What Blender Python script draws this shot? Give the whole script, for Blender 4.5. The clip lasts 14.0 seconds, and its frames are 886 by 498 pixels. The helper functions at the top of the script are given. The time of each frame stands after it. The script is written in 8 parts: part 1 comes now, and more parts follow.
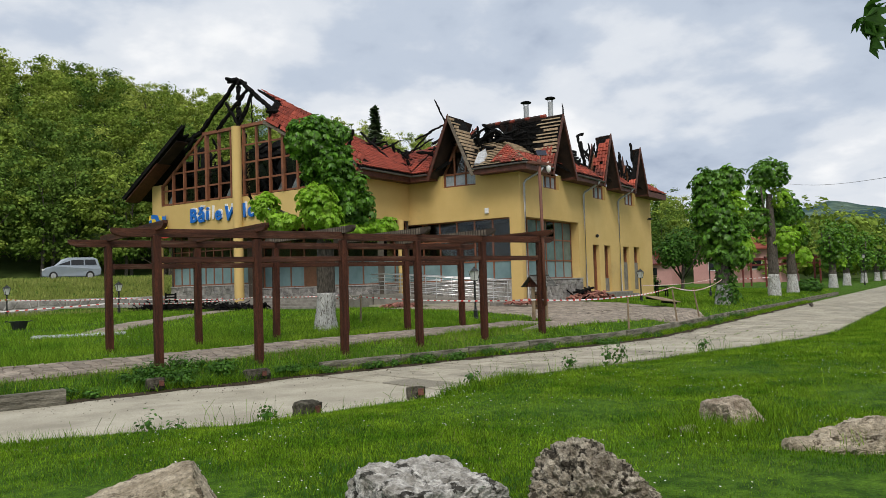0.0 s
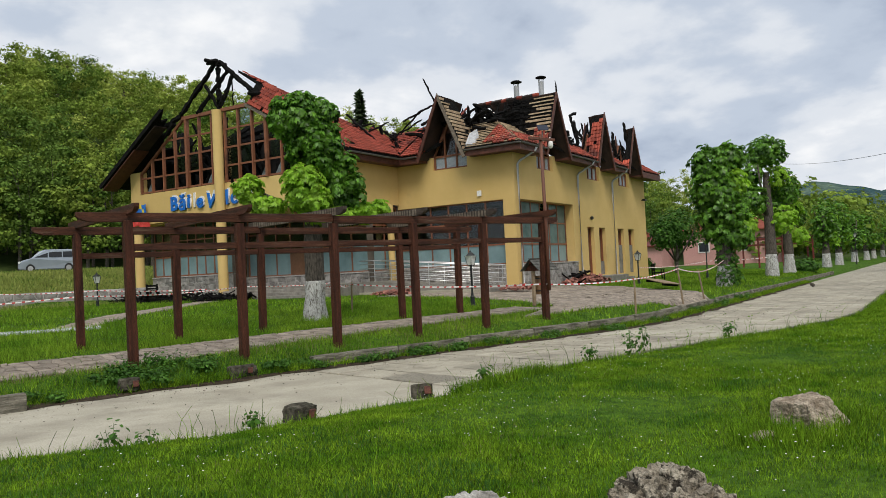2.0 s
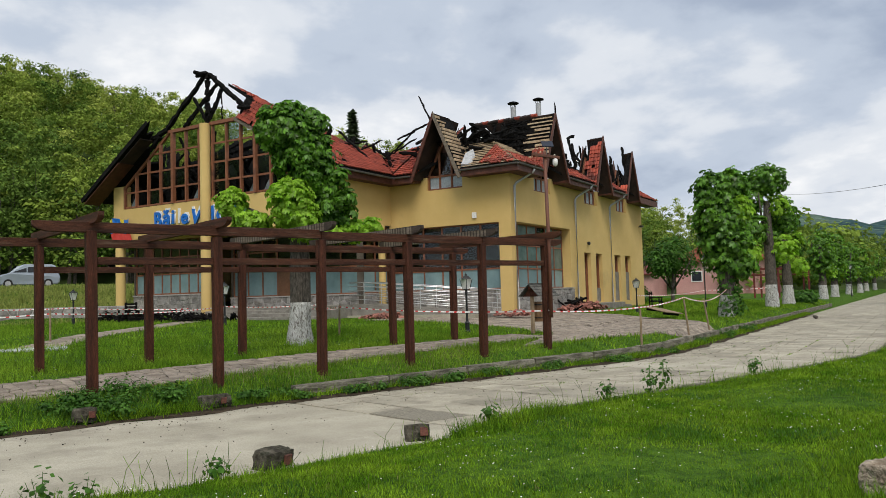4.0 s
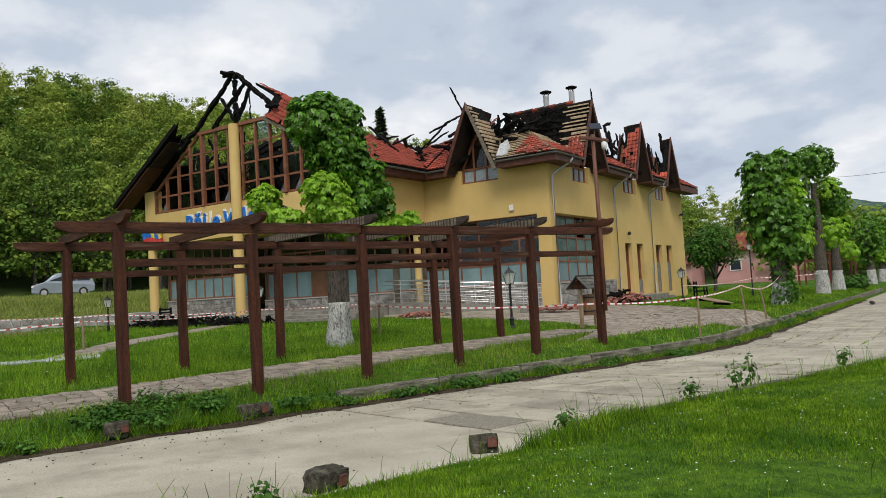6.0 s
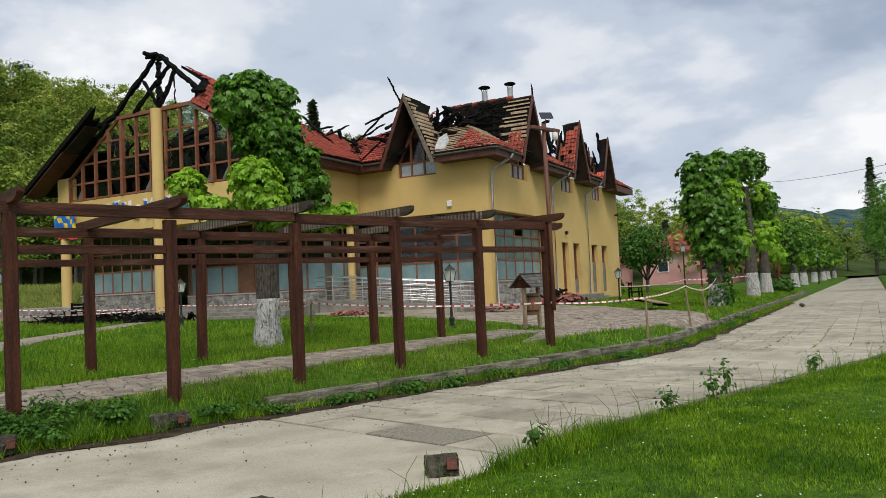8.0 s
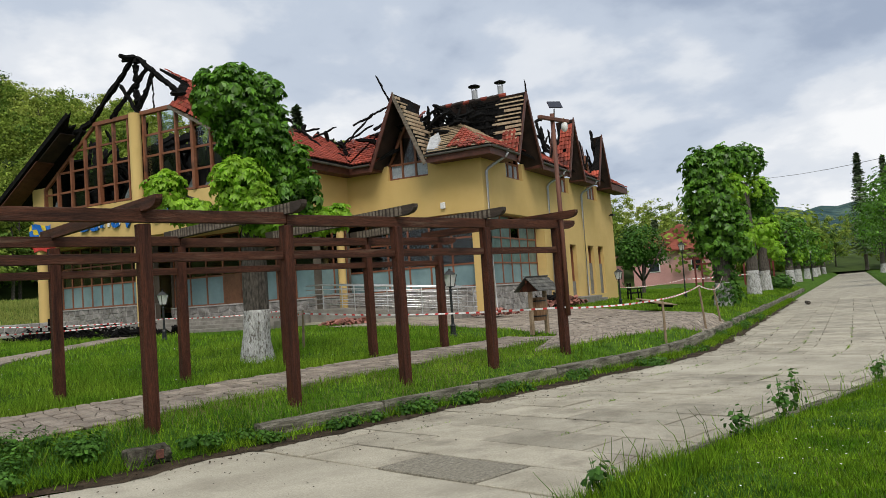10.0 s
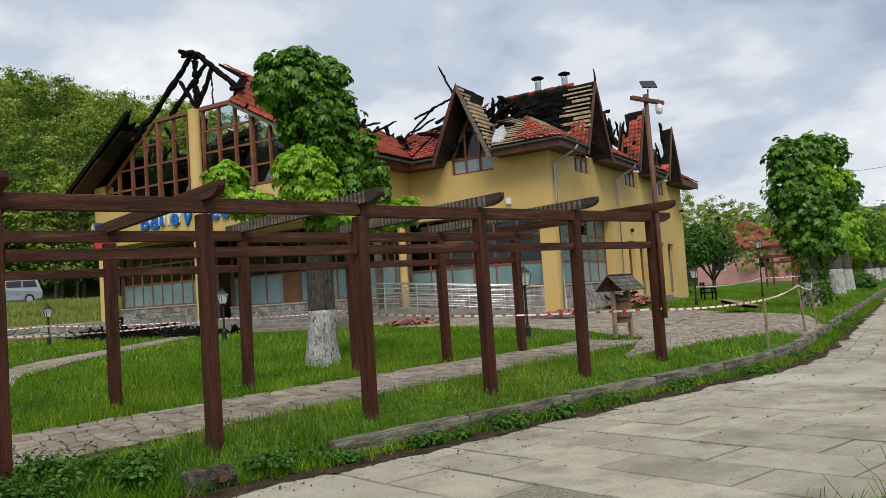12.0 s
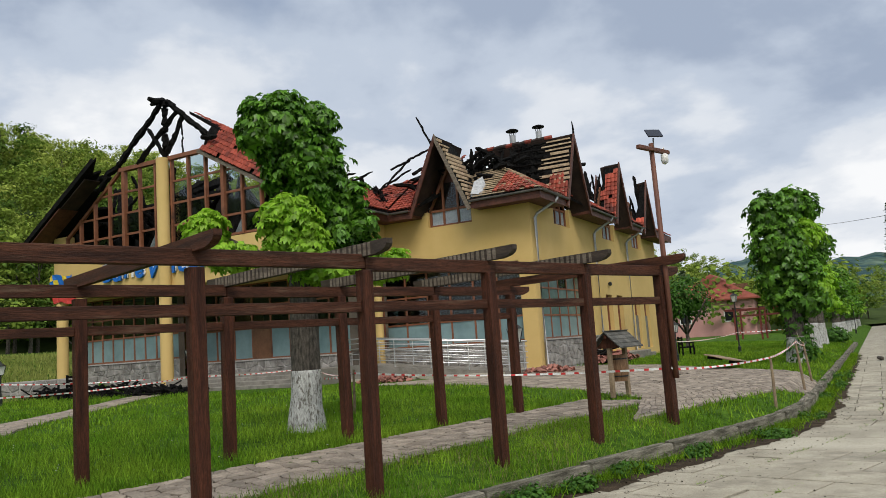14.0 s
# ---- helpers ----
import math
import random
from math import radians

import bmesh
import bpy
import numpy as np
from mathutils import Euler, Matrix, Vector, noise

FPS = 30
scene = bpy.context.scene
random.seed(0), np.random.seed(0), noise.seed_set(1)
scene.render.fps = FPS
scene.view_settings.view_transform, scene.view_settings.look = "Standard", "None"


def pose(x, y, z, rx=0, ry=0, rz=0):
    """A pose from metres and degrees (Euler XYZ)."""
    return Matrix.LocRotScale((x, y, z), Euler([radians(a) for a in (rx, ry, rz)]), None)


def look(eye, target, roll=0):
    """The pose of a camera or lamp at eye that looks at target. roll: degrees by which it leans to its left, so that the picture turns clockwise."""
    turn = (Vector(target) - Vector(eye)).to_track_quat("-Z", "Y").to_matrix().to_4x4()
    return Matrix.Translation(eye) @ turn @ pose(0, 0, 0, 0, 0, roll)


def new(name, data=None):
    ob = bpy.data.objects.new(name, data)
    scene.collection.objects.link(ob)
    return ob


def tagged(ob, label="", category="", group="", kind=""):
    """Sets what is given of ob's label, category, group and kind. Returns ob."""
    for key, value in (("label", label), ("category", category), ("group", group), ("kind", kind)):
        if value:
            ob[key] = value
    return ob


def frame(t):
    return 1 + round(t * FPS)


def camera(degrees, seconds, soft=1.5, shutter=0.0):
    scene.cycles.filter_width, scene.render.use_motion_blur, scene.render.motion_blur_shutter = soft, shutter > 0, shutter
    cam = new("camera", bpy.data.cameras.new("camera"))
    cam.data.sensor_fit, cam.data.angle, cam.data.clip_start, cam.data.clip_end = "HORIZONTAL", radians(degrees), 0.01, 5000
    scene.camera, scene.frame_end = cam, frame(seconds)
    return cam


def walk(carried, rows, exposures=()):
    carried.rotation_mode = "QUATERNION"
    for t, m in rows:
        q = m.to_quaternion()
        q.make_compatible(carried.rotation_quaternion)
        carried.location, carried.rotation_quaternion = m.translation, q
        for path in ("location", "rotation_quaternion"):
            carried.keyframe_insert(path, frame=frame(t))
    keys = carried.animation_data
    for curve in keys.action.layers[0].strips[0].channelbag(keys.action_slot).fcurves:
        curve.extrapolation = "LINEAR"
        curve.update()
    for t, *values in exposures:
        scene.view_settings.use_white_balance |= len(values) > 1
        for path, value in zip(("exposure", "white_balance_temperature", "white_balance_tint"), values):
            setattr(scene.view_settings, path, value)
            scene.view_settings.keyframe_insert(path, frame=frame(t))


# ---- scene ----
cam = camera(58.9, 14.0, soft=0.75)
METRES, EYE, TILT, LEAN, TURN = 9.036, 1.5, 0.0, 0.0, -26.7
ROWS = [
    (0.0, 0.0, 0.0, 0.0, 0.08, 2.62, 1.83),
    (0.5, -0.0048, 0.0394, 0.0006, -0.59, 2.66, 1.66),
    (1.0, -0.0199, 0.0786, -0.0007, -1.2, 2.29, 1.94),
    (1.5, -0.0335, 0.1041, -0.0016, -0.56, 1.76, 2.63),
    (2.0, -0.0311, 0.1501, -0.0029, -0.92, 1.61, 2.81),
    (4.5, -0.0567, 0.3243, -0.0038, -1.54, 3.69, 1.32),
    (5.0, -0.0731, 0.3486, -0.004, -0.27, 3.51, 1.84),
    (5.5, -0.0772, 0.3804, -0.0068, 1.01, 3.24, 2.74),
    (6.0, -0.0796, 0.4114, -0.0065, 0.54, 3.25, 3.32),
    (6.5, -0.0942, 0.4485, -0.0084, -1.47, 3.08, 3.3),
    (7.0, -0.1083, 0.4754, -0.0101, -2.67, 2.63, 3.27),
    (7.5, -0.1067, 0.5142, -0.0121, -3.13, 2.66, 3.07),
    (8.0, -0.1039, 0.5459, -0.0089, -4.61, 2.89, 2.63),
    (8.5, -0.106, 0.5979, -0.0082, -6.76, 3.3, 2.5),
    (9.0, -0.1131, 0.6268, -0.0085, -6.11, 3.43, 3.49),
    (11.5, -0.158, 0.8174, 0.0026, -4.72, 2.72, 4.19),
    (12.0, -0.1716, 0.846, 0.0002, -1.68, 3.41, 3.84),
    (12.5, -0.1997, 0.8745, 0.0086, -3.15, 4.5, 3.49),
    (13.0, -0.2086, 0.8972, 0.0181, -4.42, 5.68, 3.46),
    (13.5, -0.2164, 0.9236, 0.0166, -4.25, 6.47, 3.64),
    (14.0, -0.2321, 0.9445, 0.0157, -4.4, 7.06, 3.94),
]
walk(cam, [(t, pose(0, 0, EYE, TILT, LEAN, TURN) @ pose(METRES * x, METRES * y, METRES * z, 90 + pitch, roll, yaw)) for t, x, y, z, yaw, pitch, roll in ROWS])

# ---- world and sun: a bright, broken overcast ----
SUN_AZ, SUN_EL = 205.0, 52.0
world = bpy.data.worlds.new("sky")
scene.world = world
world.use_nodes = True
wn, wl = world.node_tree.nodes, world.node_tree.links
wn.clear()
w_out = wn.new("ShaderNodeOutputWorld")
w_bg = wn.new("ShaderNodeBackground")
w_sky = wn.new("ShaderNodeTexSky")
w_sky.sky_type = "NISHITA"
w_sky.sun_disc = False
w_sky.sun_elevation = radians(SUN_EL)
w_sky.sun_rotation = radians(SUN_AZ)
w_gain = wn.new("ShaderNodeVectorMath")
w_gain.operation = "SCALE"
w_gain.inputs["Scale"].default_value = 0.115
wl.new(w_sky.outputs[0], w_gain.inputs[0])
w_tc = wn.new("ShaderNodeTexCoord")
w_sep = wn.new("ShaderNodeSeparateXYZ")
wl.new(w_tc.outputs["Generated"], w_sep.inputs[0])
# clouds lie on a flat ceiling: divide by height
w_h = wn.new("ShaderNodeMath")
w_h.operation = "MAXIMUM"
w_h.inputs[1].default_value = 0.02
wl.new(w_sep.outputs[2], w_h.inputs[0])
w_h2 = wn.new("ShaderNodeMath")
w_h2.operation = "ADD"
w_h2.inputs[1].default_value = 0.34
wl.new(w_h.outputs[0], w_h2.inputs[0])
w_dx = wn.new("ShaderNodeMath")
w_dx.operation = "DIVIDE"
w_dy = wn.new("ShaderNodeMath")
w_dy.operation = "DIVIDE"
wl.new(w_sep.outputs[0], w_dx.inputs[0])
wl.new(w_h2.outputs[0], w_dx.inputs[1])
wl.new(w_sep.outputs[1], w_dy.inputs[0])
wl.new(w_h2.outputs[0], w_dy.inputs[1])
w_com = wn.new("ShaderNodeCombineXYZ")
wl.new(w_dx.outputs[0], w_com.inputs[0])
wl.new(w_dy.outputs[0], w_com.inputs[1])


def cloud_noise(scale, detail, rough, off):
    mp = wn.new("ShaderNodeMapping")
    mp.inputs["Location"].default_value = off
    wl.new(w_com.outputs[0], mp.inputs[0])
    nz = wn.new("ShaderNodeTexNoise")
    nz.inputs["Scale"].default_value = scale
    nz.inputs["Detail"].default_value = detail
    nz.inputs["Roughness"].default_value = rough
    nz.inputs["Distortion"].default_value = 0.1
    wl.new(mp.outputs[0], nz.inputs["Vector"])
    return nz.outputs[0]


def w_ramp(fac, stops):
    r = wn.new("ShaderNodeValToRGB")
    wl.new(fac, r.inputs[0])
    r.color_ramp.interpolation = "EASE"
    el = r.color_ramp.elements
    while len(el) < len(stops):
        el.new(0.5)
    for e, (p, c) in zip(el, stops):
        e.position, e.color = p, (*c, 1)
    return r.outputs[0]


w_body = w_ramp(cloud_noise(1.5, 7, 0.52, (3.7, 1.4, 0)), [(0.36, (0.365, 0.435, 0.56)), (0.46, (0.54, 0.61, 0.72)), (0.53, (0.745, 0.785, 0.845)), (0.61, (0.95, 0.96, 0.975))])
w_open = w_ramp(cloud_noise(1.0, 5, 0.5, (9.4, 4.2, 0)), [(0.63, (0, 0, 0)), (0.72, (0.75, 0.75, 0.75))])
w_mix = wn.new("ShaderNodeMix")
w_mix.data_type = "RGBA"
wl.new(w_open, w_mix.inputs["Factor"])
wl.new(w_body, w_mix.inputs["A"])
wl.new(w_gain.outputs[0], w_mix.inputs["B"])
wl.new(w_mix.outputs["Result"], w_bg.inputs[0])
w_bg.inputs[1].default_value = 1.0
wl.new(w_bg.outputs[0], w_out.inputs[0])

sun = new("sun", bpy.data.lights.new("sun", "SUN"))
sun.data.energy = 2.35
sun.data.angle = radians(24)
sun.data.color = (1.0, 0.95, 0.86)
sun.matrix_world = pose(0, 0, 60) @ look((0, 0, 0), (-math.sin(radians(SUN_AZ)) * math.cos(radians(SUN_EL)), -math.cos(radians(SUN_AZ)) * math.cos(radians(SUN_EL)), -math.sin(radians(SUN_EL))))
scene.view_settings.exposure = 0.0

# ---- materials ----
def material(name, c1, c2, scale=4.0, fine=60.0, rough=0.8, bump=0.25, metal=0.0, stretch=(1, 1, 1), random_value=0.0, island=0.0, lo=0.35, hi=0.65, spec=0.4, stain=None, stain_scale=0.6, stain_at=(0.55, 0.7), grain=0.25, bump_size=0.02, through_light=0.0):
    m = bpy.data.materials.new(name)
    m.use_nodes = True
    nt = m.node_tree
    n, l = nt.nodes, nt.links
    n.clear()
    out = n.new("ShaderNodeOutputMaterial")
    b = n.new("ShaderNodeBsdfPrincipled")
    l.new(b.outputs[0], out.inputs[0])
    tc = n.new("ShaderNodeTexCoord")
    mp = n.new("ShaderNodeMapping")
    mp.inputs["Scale"].default_value = stretch
    l.new(tc.outputs["Object"], mp.inputs[0])

    def noise_out(s, detail=4.0, rgh=0.6):
        nz = n.new("ShaderNodeTexNoise")
        nz.inputs["Scale"].default_value = s
        nz.inputs["Detail"].default_value = detail
        nz.inputs["Roughness"].default_value = rgh
        l.new(mp.outputs[0], nz.inputs["Vector"])
        return nz.outputs[0]

    def ramp(fac, p0, v0, p1, v1):
        r = n.new("ShaderNodeValToRGB")
        r.color_ramp.elements[0].position, r.color_ramp.elements[0].color = p0, (*v0, 1)
        r.color_ramp.elements[1].position, r.color_ramp.elements[1].color = p1, (*v1, 1)
        l.new(fac, r.inputs[0])
        return r.outputs[0]

    def mix(kind, fac, a, bb):
        mx = n.new("ShaderNodeMix")
        mx.data_type = "RGBA"
        mx.blend_type = kind
        if isinstance(fac, float):
            mx.inputs["Factor"].default_value = fac
        else:
            l.new(fac, mx.inputs["Factor"])
        l.new(a, mx.inputs["A"])
        if isinstance(bb, tuple):
            mx.inputs["B"].default_value = (*bb, 1)
        else:
            l.new(bb, mx.inputs["B"])
        return mx.outputs["Result"]

    col = ramp(noise_out(scale), lo, c1, hi, c2)
    f = noise_out(fine, 3.0, 0.7)
    if grain:
        col = mix("MULTIPLY", 1.0, col, ramp(f, 0.3, (1 - grain,) * 3, 0.7, (1 + 0.6 * grain,) * 3))
    if stain:
        col = mix("MIX", ramp(noise_out(stain_scale, 6.0, 0.65), stain_at[0], (0, 0, 0), stain_at[1], (1, 1, 1)), col, stain)
    if random_value:
        oi = n.new("ShaderNodeObjectInfo")
        col = mix("MULTIPLY", 1.0, col, ramp(oi.outputs["Random"], 0.0, (1 - random_value,) * 3, 1.0, (1 + random_value,) * 3))
    if island:
        ge = n.new("ShaderNodeNewGeometry")
        col = mix("MULTIPLY", 1.0, col, ramp(ge.outputs["Random Per Island"], 0.0, (1 - island,) * 3, 1.0, (1 + island,) * 3))
    l.new(col, b.inputs["Base Color"])
    b.inputs["Roughness"].default_value = rough
    b.inputs["Metallic"].default_value = metal
    b.inputs["Specular IOR Level"].default_value = spec
    if bump:
        bp = n.new("ShaderNodeBump")
        bp.inputs["Strength"].default_value = bump
        bp.inputs["Distance"].default_value = bump_size
        l.new(f, bp.inputs["Height"])
        l.new(bp.outputs[0], b.inputs["Normal"])
    if through_light:
        tr = n.new("ShaderNodeBsdfTranslucent")
        l.new(col, tr.inputs[0])
        ms = n.new("ShaderNodeMixShader")
        ms.inputs[0].default_value = through_light
        l.new(b.outputs[0], ms.inputs[1])
        l.new(tr.outputs[0], ms.inputs[2])
        l.new(ms.outputs[0], out.inputs[0])
    return m


def glass_material(name, tint, rough=0.03, clear=0.75):
    m = bpy.data.materials.new(name)
    m.use_nodes = True
    n, l = m.node_tree.nodes, m.node_tree.links
    n.clear()
    out = n.new("ShaderNodeOutputMaterial")
    gl = n.new("ShaderNodeBsdfGlossy")
    gl.inputs["Roughness"].default_value = rough
    tr = n.new("ShaderNodeBsdfTransparent")
    tr.inputs[0].default_value = (*tint, 1)
    fr = n.new("ShaderNodeFresnel")
    fr.inputs[0].default_value = 1.18
    ad = n.new("ShaderNodeMath")
    ad.inputs[1].default_value = 1 - clear
    l.new(fr.outputs[0], ad.inputs[0])
    ms = n.new("ShaderNodeMixShader")
    l.new(ad.outputs[0], ms.inputs[0])
    l.new(tr.outputs[0], ms.inputs[1])
    l.new(gl.outputs[0], ms.inputs[2])
    l.new(ms.outputs[0], out.inputs[0])
    return m


M = {}
M["bank"] = material("bank_grass_blades", (0.20, 0.25, 0.045), (0.33, 0.36, 0.09), 0.4, 6, 0.8, 0, island=0.3, through_light=0.3)
M["soil"] = material("lawn_ground", (0.025, 0.068, 0.006), (0.085, 0.17, 0.012), 6.0, 45, 0.95, 0.8, stain=(0.085, 0.09, 0.025), stain_scale=0.9, stain_at=(0.64, 0.78), spec=0.1, grain=0.5)
M["blade"] = material("grass_blades", (0.080, 0.190, 0.007), (0.225, 0.365, 0.021), 1.6, 22, 0.75, 0, island=0.65, through_light=0.36, spec=0.12, grain=0.45)
M["meadow"] = material("meadow_grass_blades", (0.095, 0.215, 0.012), (0.235, 0.375, 0.030), 0.7, 14, 0.75, 0, island=0.55, through_light=0.36, spec=0.12, grain=0.4)
M["dry"] = material("dry_grass", (0.22, 0.20, 0.07), (0.30, 0.27, 0.12), 2, 20, 0.8, 0, island=0.3, through_light=0.3)
M["weed"] = material("weed_leaves", (0.035, 0.105, 0.012), (0.085, 0.20, 0.026), 2, 20, 0.6, 0, island=0.4, through_light=0.3, spec=0.2)
M["daisy"] = material("daisy_petals", (0.75, 0.75, 0.7), (0.8, 0.8, 0.78), 4, 20, 0.7, 0)
M["earth"] = material("bare_earth", (0.028, 0.021, 0.014), (0.085, 0.062, 0.041), 4, 40, 0.95, 0.9, spec=0.1, grain=0.5)
M["slab"] = material("concrete_slab", (0.29, 0.262, 0.20), (0.415, 0.38, 0.297), 1.6, 55, 0.85, 0.45, random_value=0.15, stain=(0.19, 0.168, 0.128), stain_scale=1.5, stain_at=(0.52, 0.72), grain=0.3)
M["aggregate"] = material("exposed_aggregate", (0.19, 0.17, 0.13), (0.36, 0.33, 0.26), 30, 90, 0.95, 0.9, grain=0.4)
M["cast"] = material("cast_concrete", (0.335, 0.305, 0.235), (0.46, 0.425, 0.335), 0.7, 50, 0.85, 0.3, stain=(0.24, 0.215, 0.165), stain_scale=0.8, stain_at=(0.5, 0.72), grain=0.25)
M["kerb"] = material("weathered_kerb_concrete", (0.085, 0.078, 0.058), (0.32, 0.295, 0.235), 5, 34, 0.95, 1.0, stretch=(0.45, 3.2, 3.2), stain=(0.045, 0.045, 0.028), stain_scale=2.2, stain_at=(0.52, 0.66), random_value=0.14, grain=0.5, spec=0.15)
M["step"] = material("grey_step_concrete", (0.17, 0.155, 0.13), (0.29, 0.27, 0.235), 3, 40, 0.9, 0.5, stain=(0.10, 0.09, 0.075), stain_scale=1.5, stain_at=(0.52, 0.7))
M["paver"] = material("paving_stone", (0.20, 0.163, 0.127), (0.325, 0.275, 0.22), 3, 30, 0.9, 0.6, random_value=0.24, island=0.26, grain=0.3)
M["pergola"] = material("stained_pergola_wood", (0.024, 0.0085, 0.005), (0.105, 0.034, 0.017), 2.2, 22, 0.65, 0.6, stretch=(6, 6, 0.5), grain=0.65, lo=0.3, hi=0.7, spec=0.2)
M["pergola_h"] = material("stained_beam_wood", (0.026, 0.010, 0.006), (0.11, 0.040, 0.021), 2.2, 22, 0.65, 0.6, stretch=(0.5, 6, 6), grain=0.65, lo=0.3, hi=0.7, spec=0.2, stain=(0.16, 0.105, 0.07), stain_scale=1.5, stain_at=(0.58, 0.78))
M["weathered"] = material("weathered_grey_wood", (0.11, 0.085, 0.062), (0.23, 0.19, 0.145), 3, 24, 0.8, 0.4, stretch=(6, 0.8, 6), grain=0.35)
M["wall"] = material("ochre_plaster", (0.575, 0.395, 0.14), (0.665, 0.47, 0.185), 0.35, 90, 0.9, 0.15, grain=0.06, stain=(0.44, 0.31, 0.13), stain_scale=0.28, stain_at=(0.58, 0.8))
M["stone"] = material("plinth_stone", (0.18, 0.165, 0.15), (0.40, 0.38, 0.35), 2.5, 30, 0.85, 0.5, island=0.35, random_value=0.2)
M["mortar"] = material("plinth_mortar", (0.34, 0.32, 0.29), (0.45, 0.43, 0.40), 5, 60, 0.95, 0.4)
M["frame"] = material("red_brown_joinery", (0.19, 0.068, 0.032), (0.27, 0.105, 0.052), 3, 40, 0.55, 0.15, stain=(0.05, 0.025, 0.018), stain_scale=0.7, stain_at=(0.58, 0.74))
M["trim"] = material("dark_red_brown_fascia", (0.065, 0.021, 0.013), (0.125, 0.042, 0.024), 4, 30, 0.6, 0.3, grain=0.4)
M["tile"] = material("red_roof_tile", (0.19, 0.036, 0.023), (0.34, 0.066, 0.038), 1.2, 30, 0.65, 0.25, island=0.35, random_value=0.28, stain=(0.05, 0.024, 0.02), stain_scale=0.5, stain_at=(0.54, 0.68), spec=0.25)
M["batten"] = material("bare_roof_board", (0.36, 0.255, 0.16), (0.58, 0.45, 0.30), 3, 22, 0.85, 0.4, island=0.35, stain=(0.05, 0.04, 0.033), stain_scale=1.4, stain_at=(0.6, 0.7), grain=0.35)
M["char"] = material("charred_wood", (0.003, 0.003, 0.003), (0.014, 0.013, 0.012), 9, 26, 0.9, 1.0, grain=0.6, bump_size=0.06, spec=0.12)
M["zinc"] = material("zinc_pipe", (0.42, 0.42, 0.42), (0.52, 0.52, 0.52), 3, 40, 0.45, 0.05, metal=0.6)
M["gutter"] = material("grey_gutter", (0.10, 0.095, 0.09), (0.17, 0.16, 0.15), 3, 40, 0.7, 0.1)
M["steel"] = material("brushed_steel", (0.62, 0.62, 0.62), (0.70, 0.70, 0.70), 3, 80, 0.3, 0.03, metal=0.9)
M["iron"] = material("black_painted_iron", (0.008, 0.010, 0.010), (0.016, 0.018, 0.018), 5, 50, 0.45, 0.1)
M["lampglass"] = material("milky_lamp_glass", (0.62, 0.62, 0.58), (0.70, 0.70, 0.66), 5, 50, 0.25, 0)
M["blue"] = material("blue_sign_letter", (0.01, 0.13, 0.50), (0.015, 0.17, 0.60), 3, 40, 0.4, 0.05)
M["white"] = material("white_paint", (0.72, 0.71, 0.68), (0.80, 0.79, 0.77), 3, 40, 0.6, 0.1)
M["lime"] = material("limewashed_bark", (0.42, 0.42, 0.40), (0.62, 0.62, 0.60), 7, 22, 0.95, 1.0, stain=(0.15, 0.135, 0.115), stain_scale=17, stain_at=(0.50, 0.60), stretch=(1.4, 1.4, 0.55), grain=0.35, bump_size=0.05)
M["bark"] = material("rough_bark", (0.04, 0.034, 0.028), (0.15, 0.128, 0.105), 8, 18, 0.95, 1.0, stretch=(3, 3, 0.8), bump_size=0.05)
M["leaf"] = material("chestnut_leaf", (0.058, 0.165, 0.012), (0.15, 0.33, 0.03), 1.4, 9, 0.42, 0, island=0.55, through_light=0.3)
M["leaf_light"] = material("young_chestnut_leaf", (0.23, 0.46, 0.025), (0.36, 0.60, 0.05), 0.9, 12, 0.5, 0, island=0.3, through_light=0.45)
# three leaf tones that also carry the slope's light and shade in their colour
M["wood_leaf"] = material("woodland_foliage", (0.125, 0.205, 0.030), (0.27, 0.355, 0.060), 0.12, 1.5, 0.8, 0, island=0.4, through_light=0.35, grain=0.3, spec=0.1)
M["wood_pale"] = material("pale_woodland_foliage", (0.25, 0.335, 0.055), (0.42, 0.485, 0.105), 0.10, 1.5, 0.8, 0, island=0.35, through_light=0.38, grain=0.3, spec=0.1)
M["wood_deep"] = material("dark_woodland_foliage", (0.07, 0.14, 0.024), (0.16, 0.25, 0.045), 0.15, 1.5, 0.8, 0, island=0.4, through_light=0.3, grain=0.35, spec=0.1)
M["conifer"] = material("conifer_needles", (0.10, 0.145, 0.075), (0.17, 0.225, 0.11), 0.4, 4, 0.8, 0, island=0.35, spec=0.1)
M["hill"] = material("wooded_hill_ground", (0.03, 0.052, 0.013), (0.065, 0.095, 0.025), 0.05, 0.7, 0.95, 0, spec=0.1)
# the bluish haze of distance is mixed into this hill colour
M["far"] = material("haze_tinted_hill", (0.042, 0.080, 0.085), (0.115, 0.165, 0.125), 0.016, 0.09, 1.0, 0, lo=0.44, hi=0.60, grain=0.55, spec=0.0)
M["asphalt"] = material("asphalt_road", (0.16, 0.155, 0.145), (0.22, 0.21, 0.195), 0.5, 30, 0.9, 0.2)
M["boulder"] = material("pale_boulder", (0.26, 0.215, 0.15), (0.50, 0.43, 0.325), 5, 26, 0.95, 1.0, stain=(0.10, 0.08, 0.055), stain_scale=7, stain_at=(0.56, 0.62), bump_size=0.04, grain=0.45, spec=0.15)
M["boulder_red"] = material("rusty_boulder", (0.20, 0.155, 0.11), (0.50, 0.43, 0.335), 5, 26, 0.95, 1.0, stain=(0.17, 0.06, 0.032), stain_scale=4.5, stain_at=(0.58, 0.66), bump_size=0.03, grain=0.4, spec=0.15)
M["tape_white"] = material("white_barrier_tape", (0.74, 0.73, 0.70), (0.8, 0.8, 0.78), 4, 40, 0.5, 0)
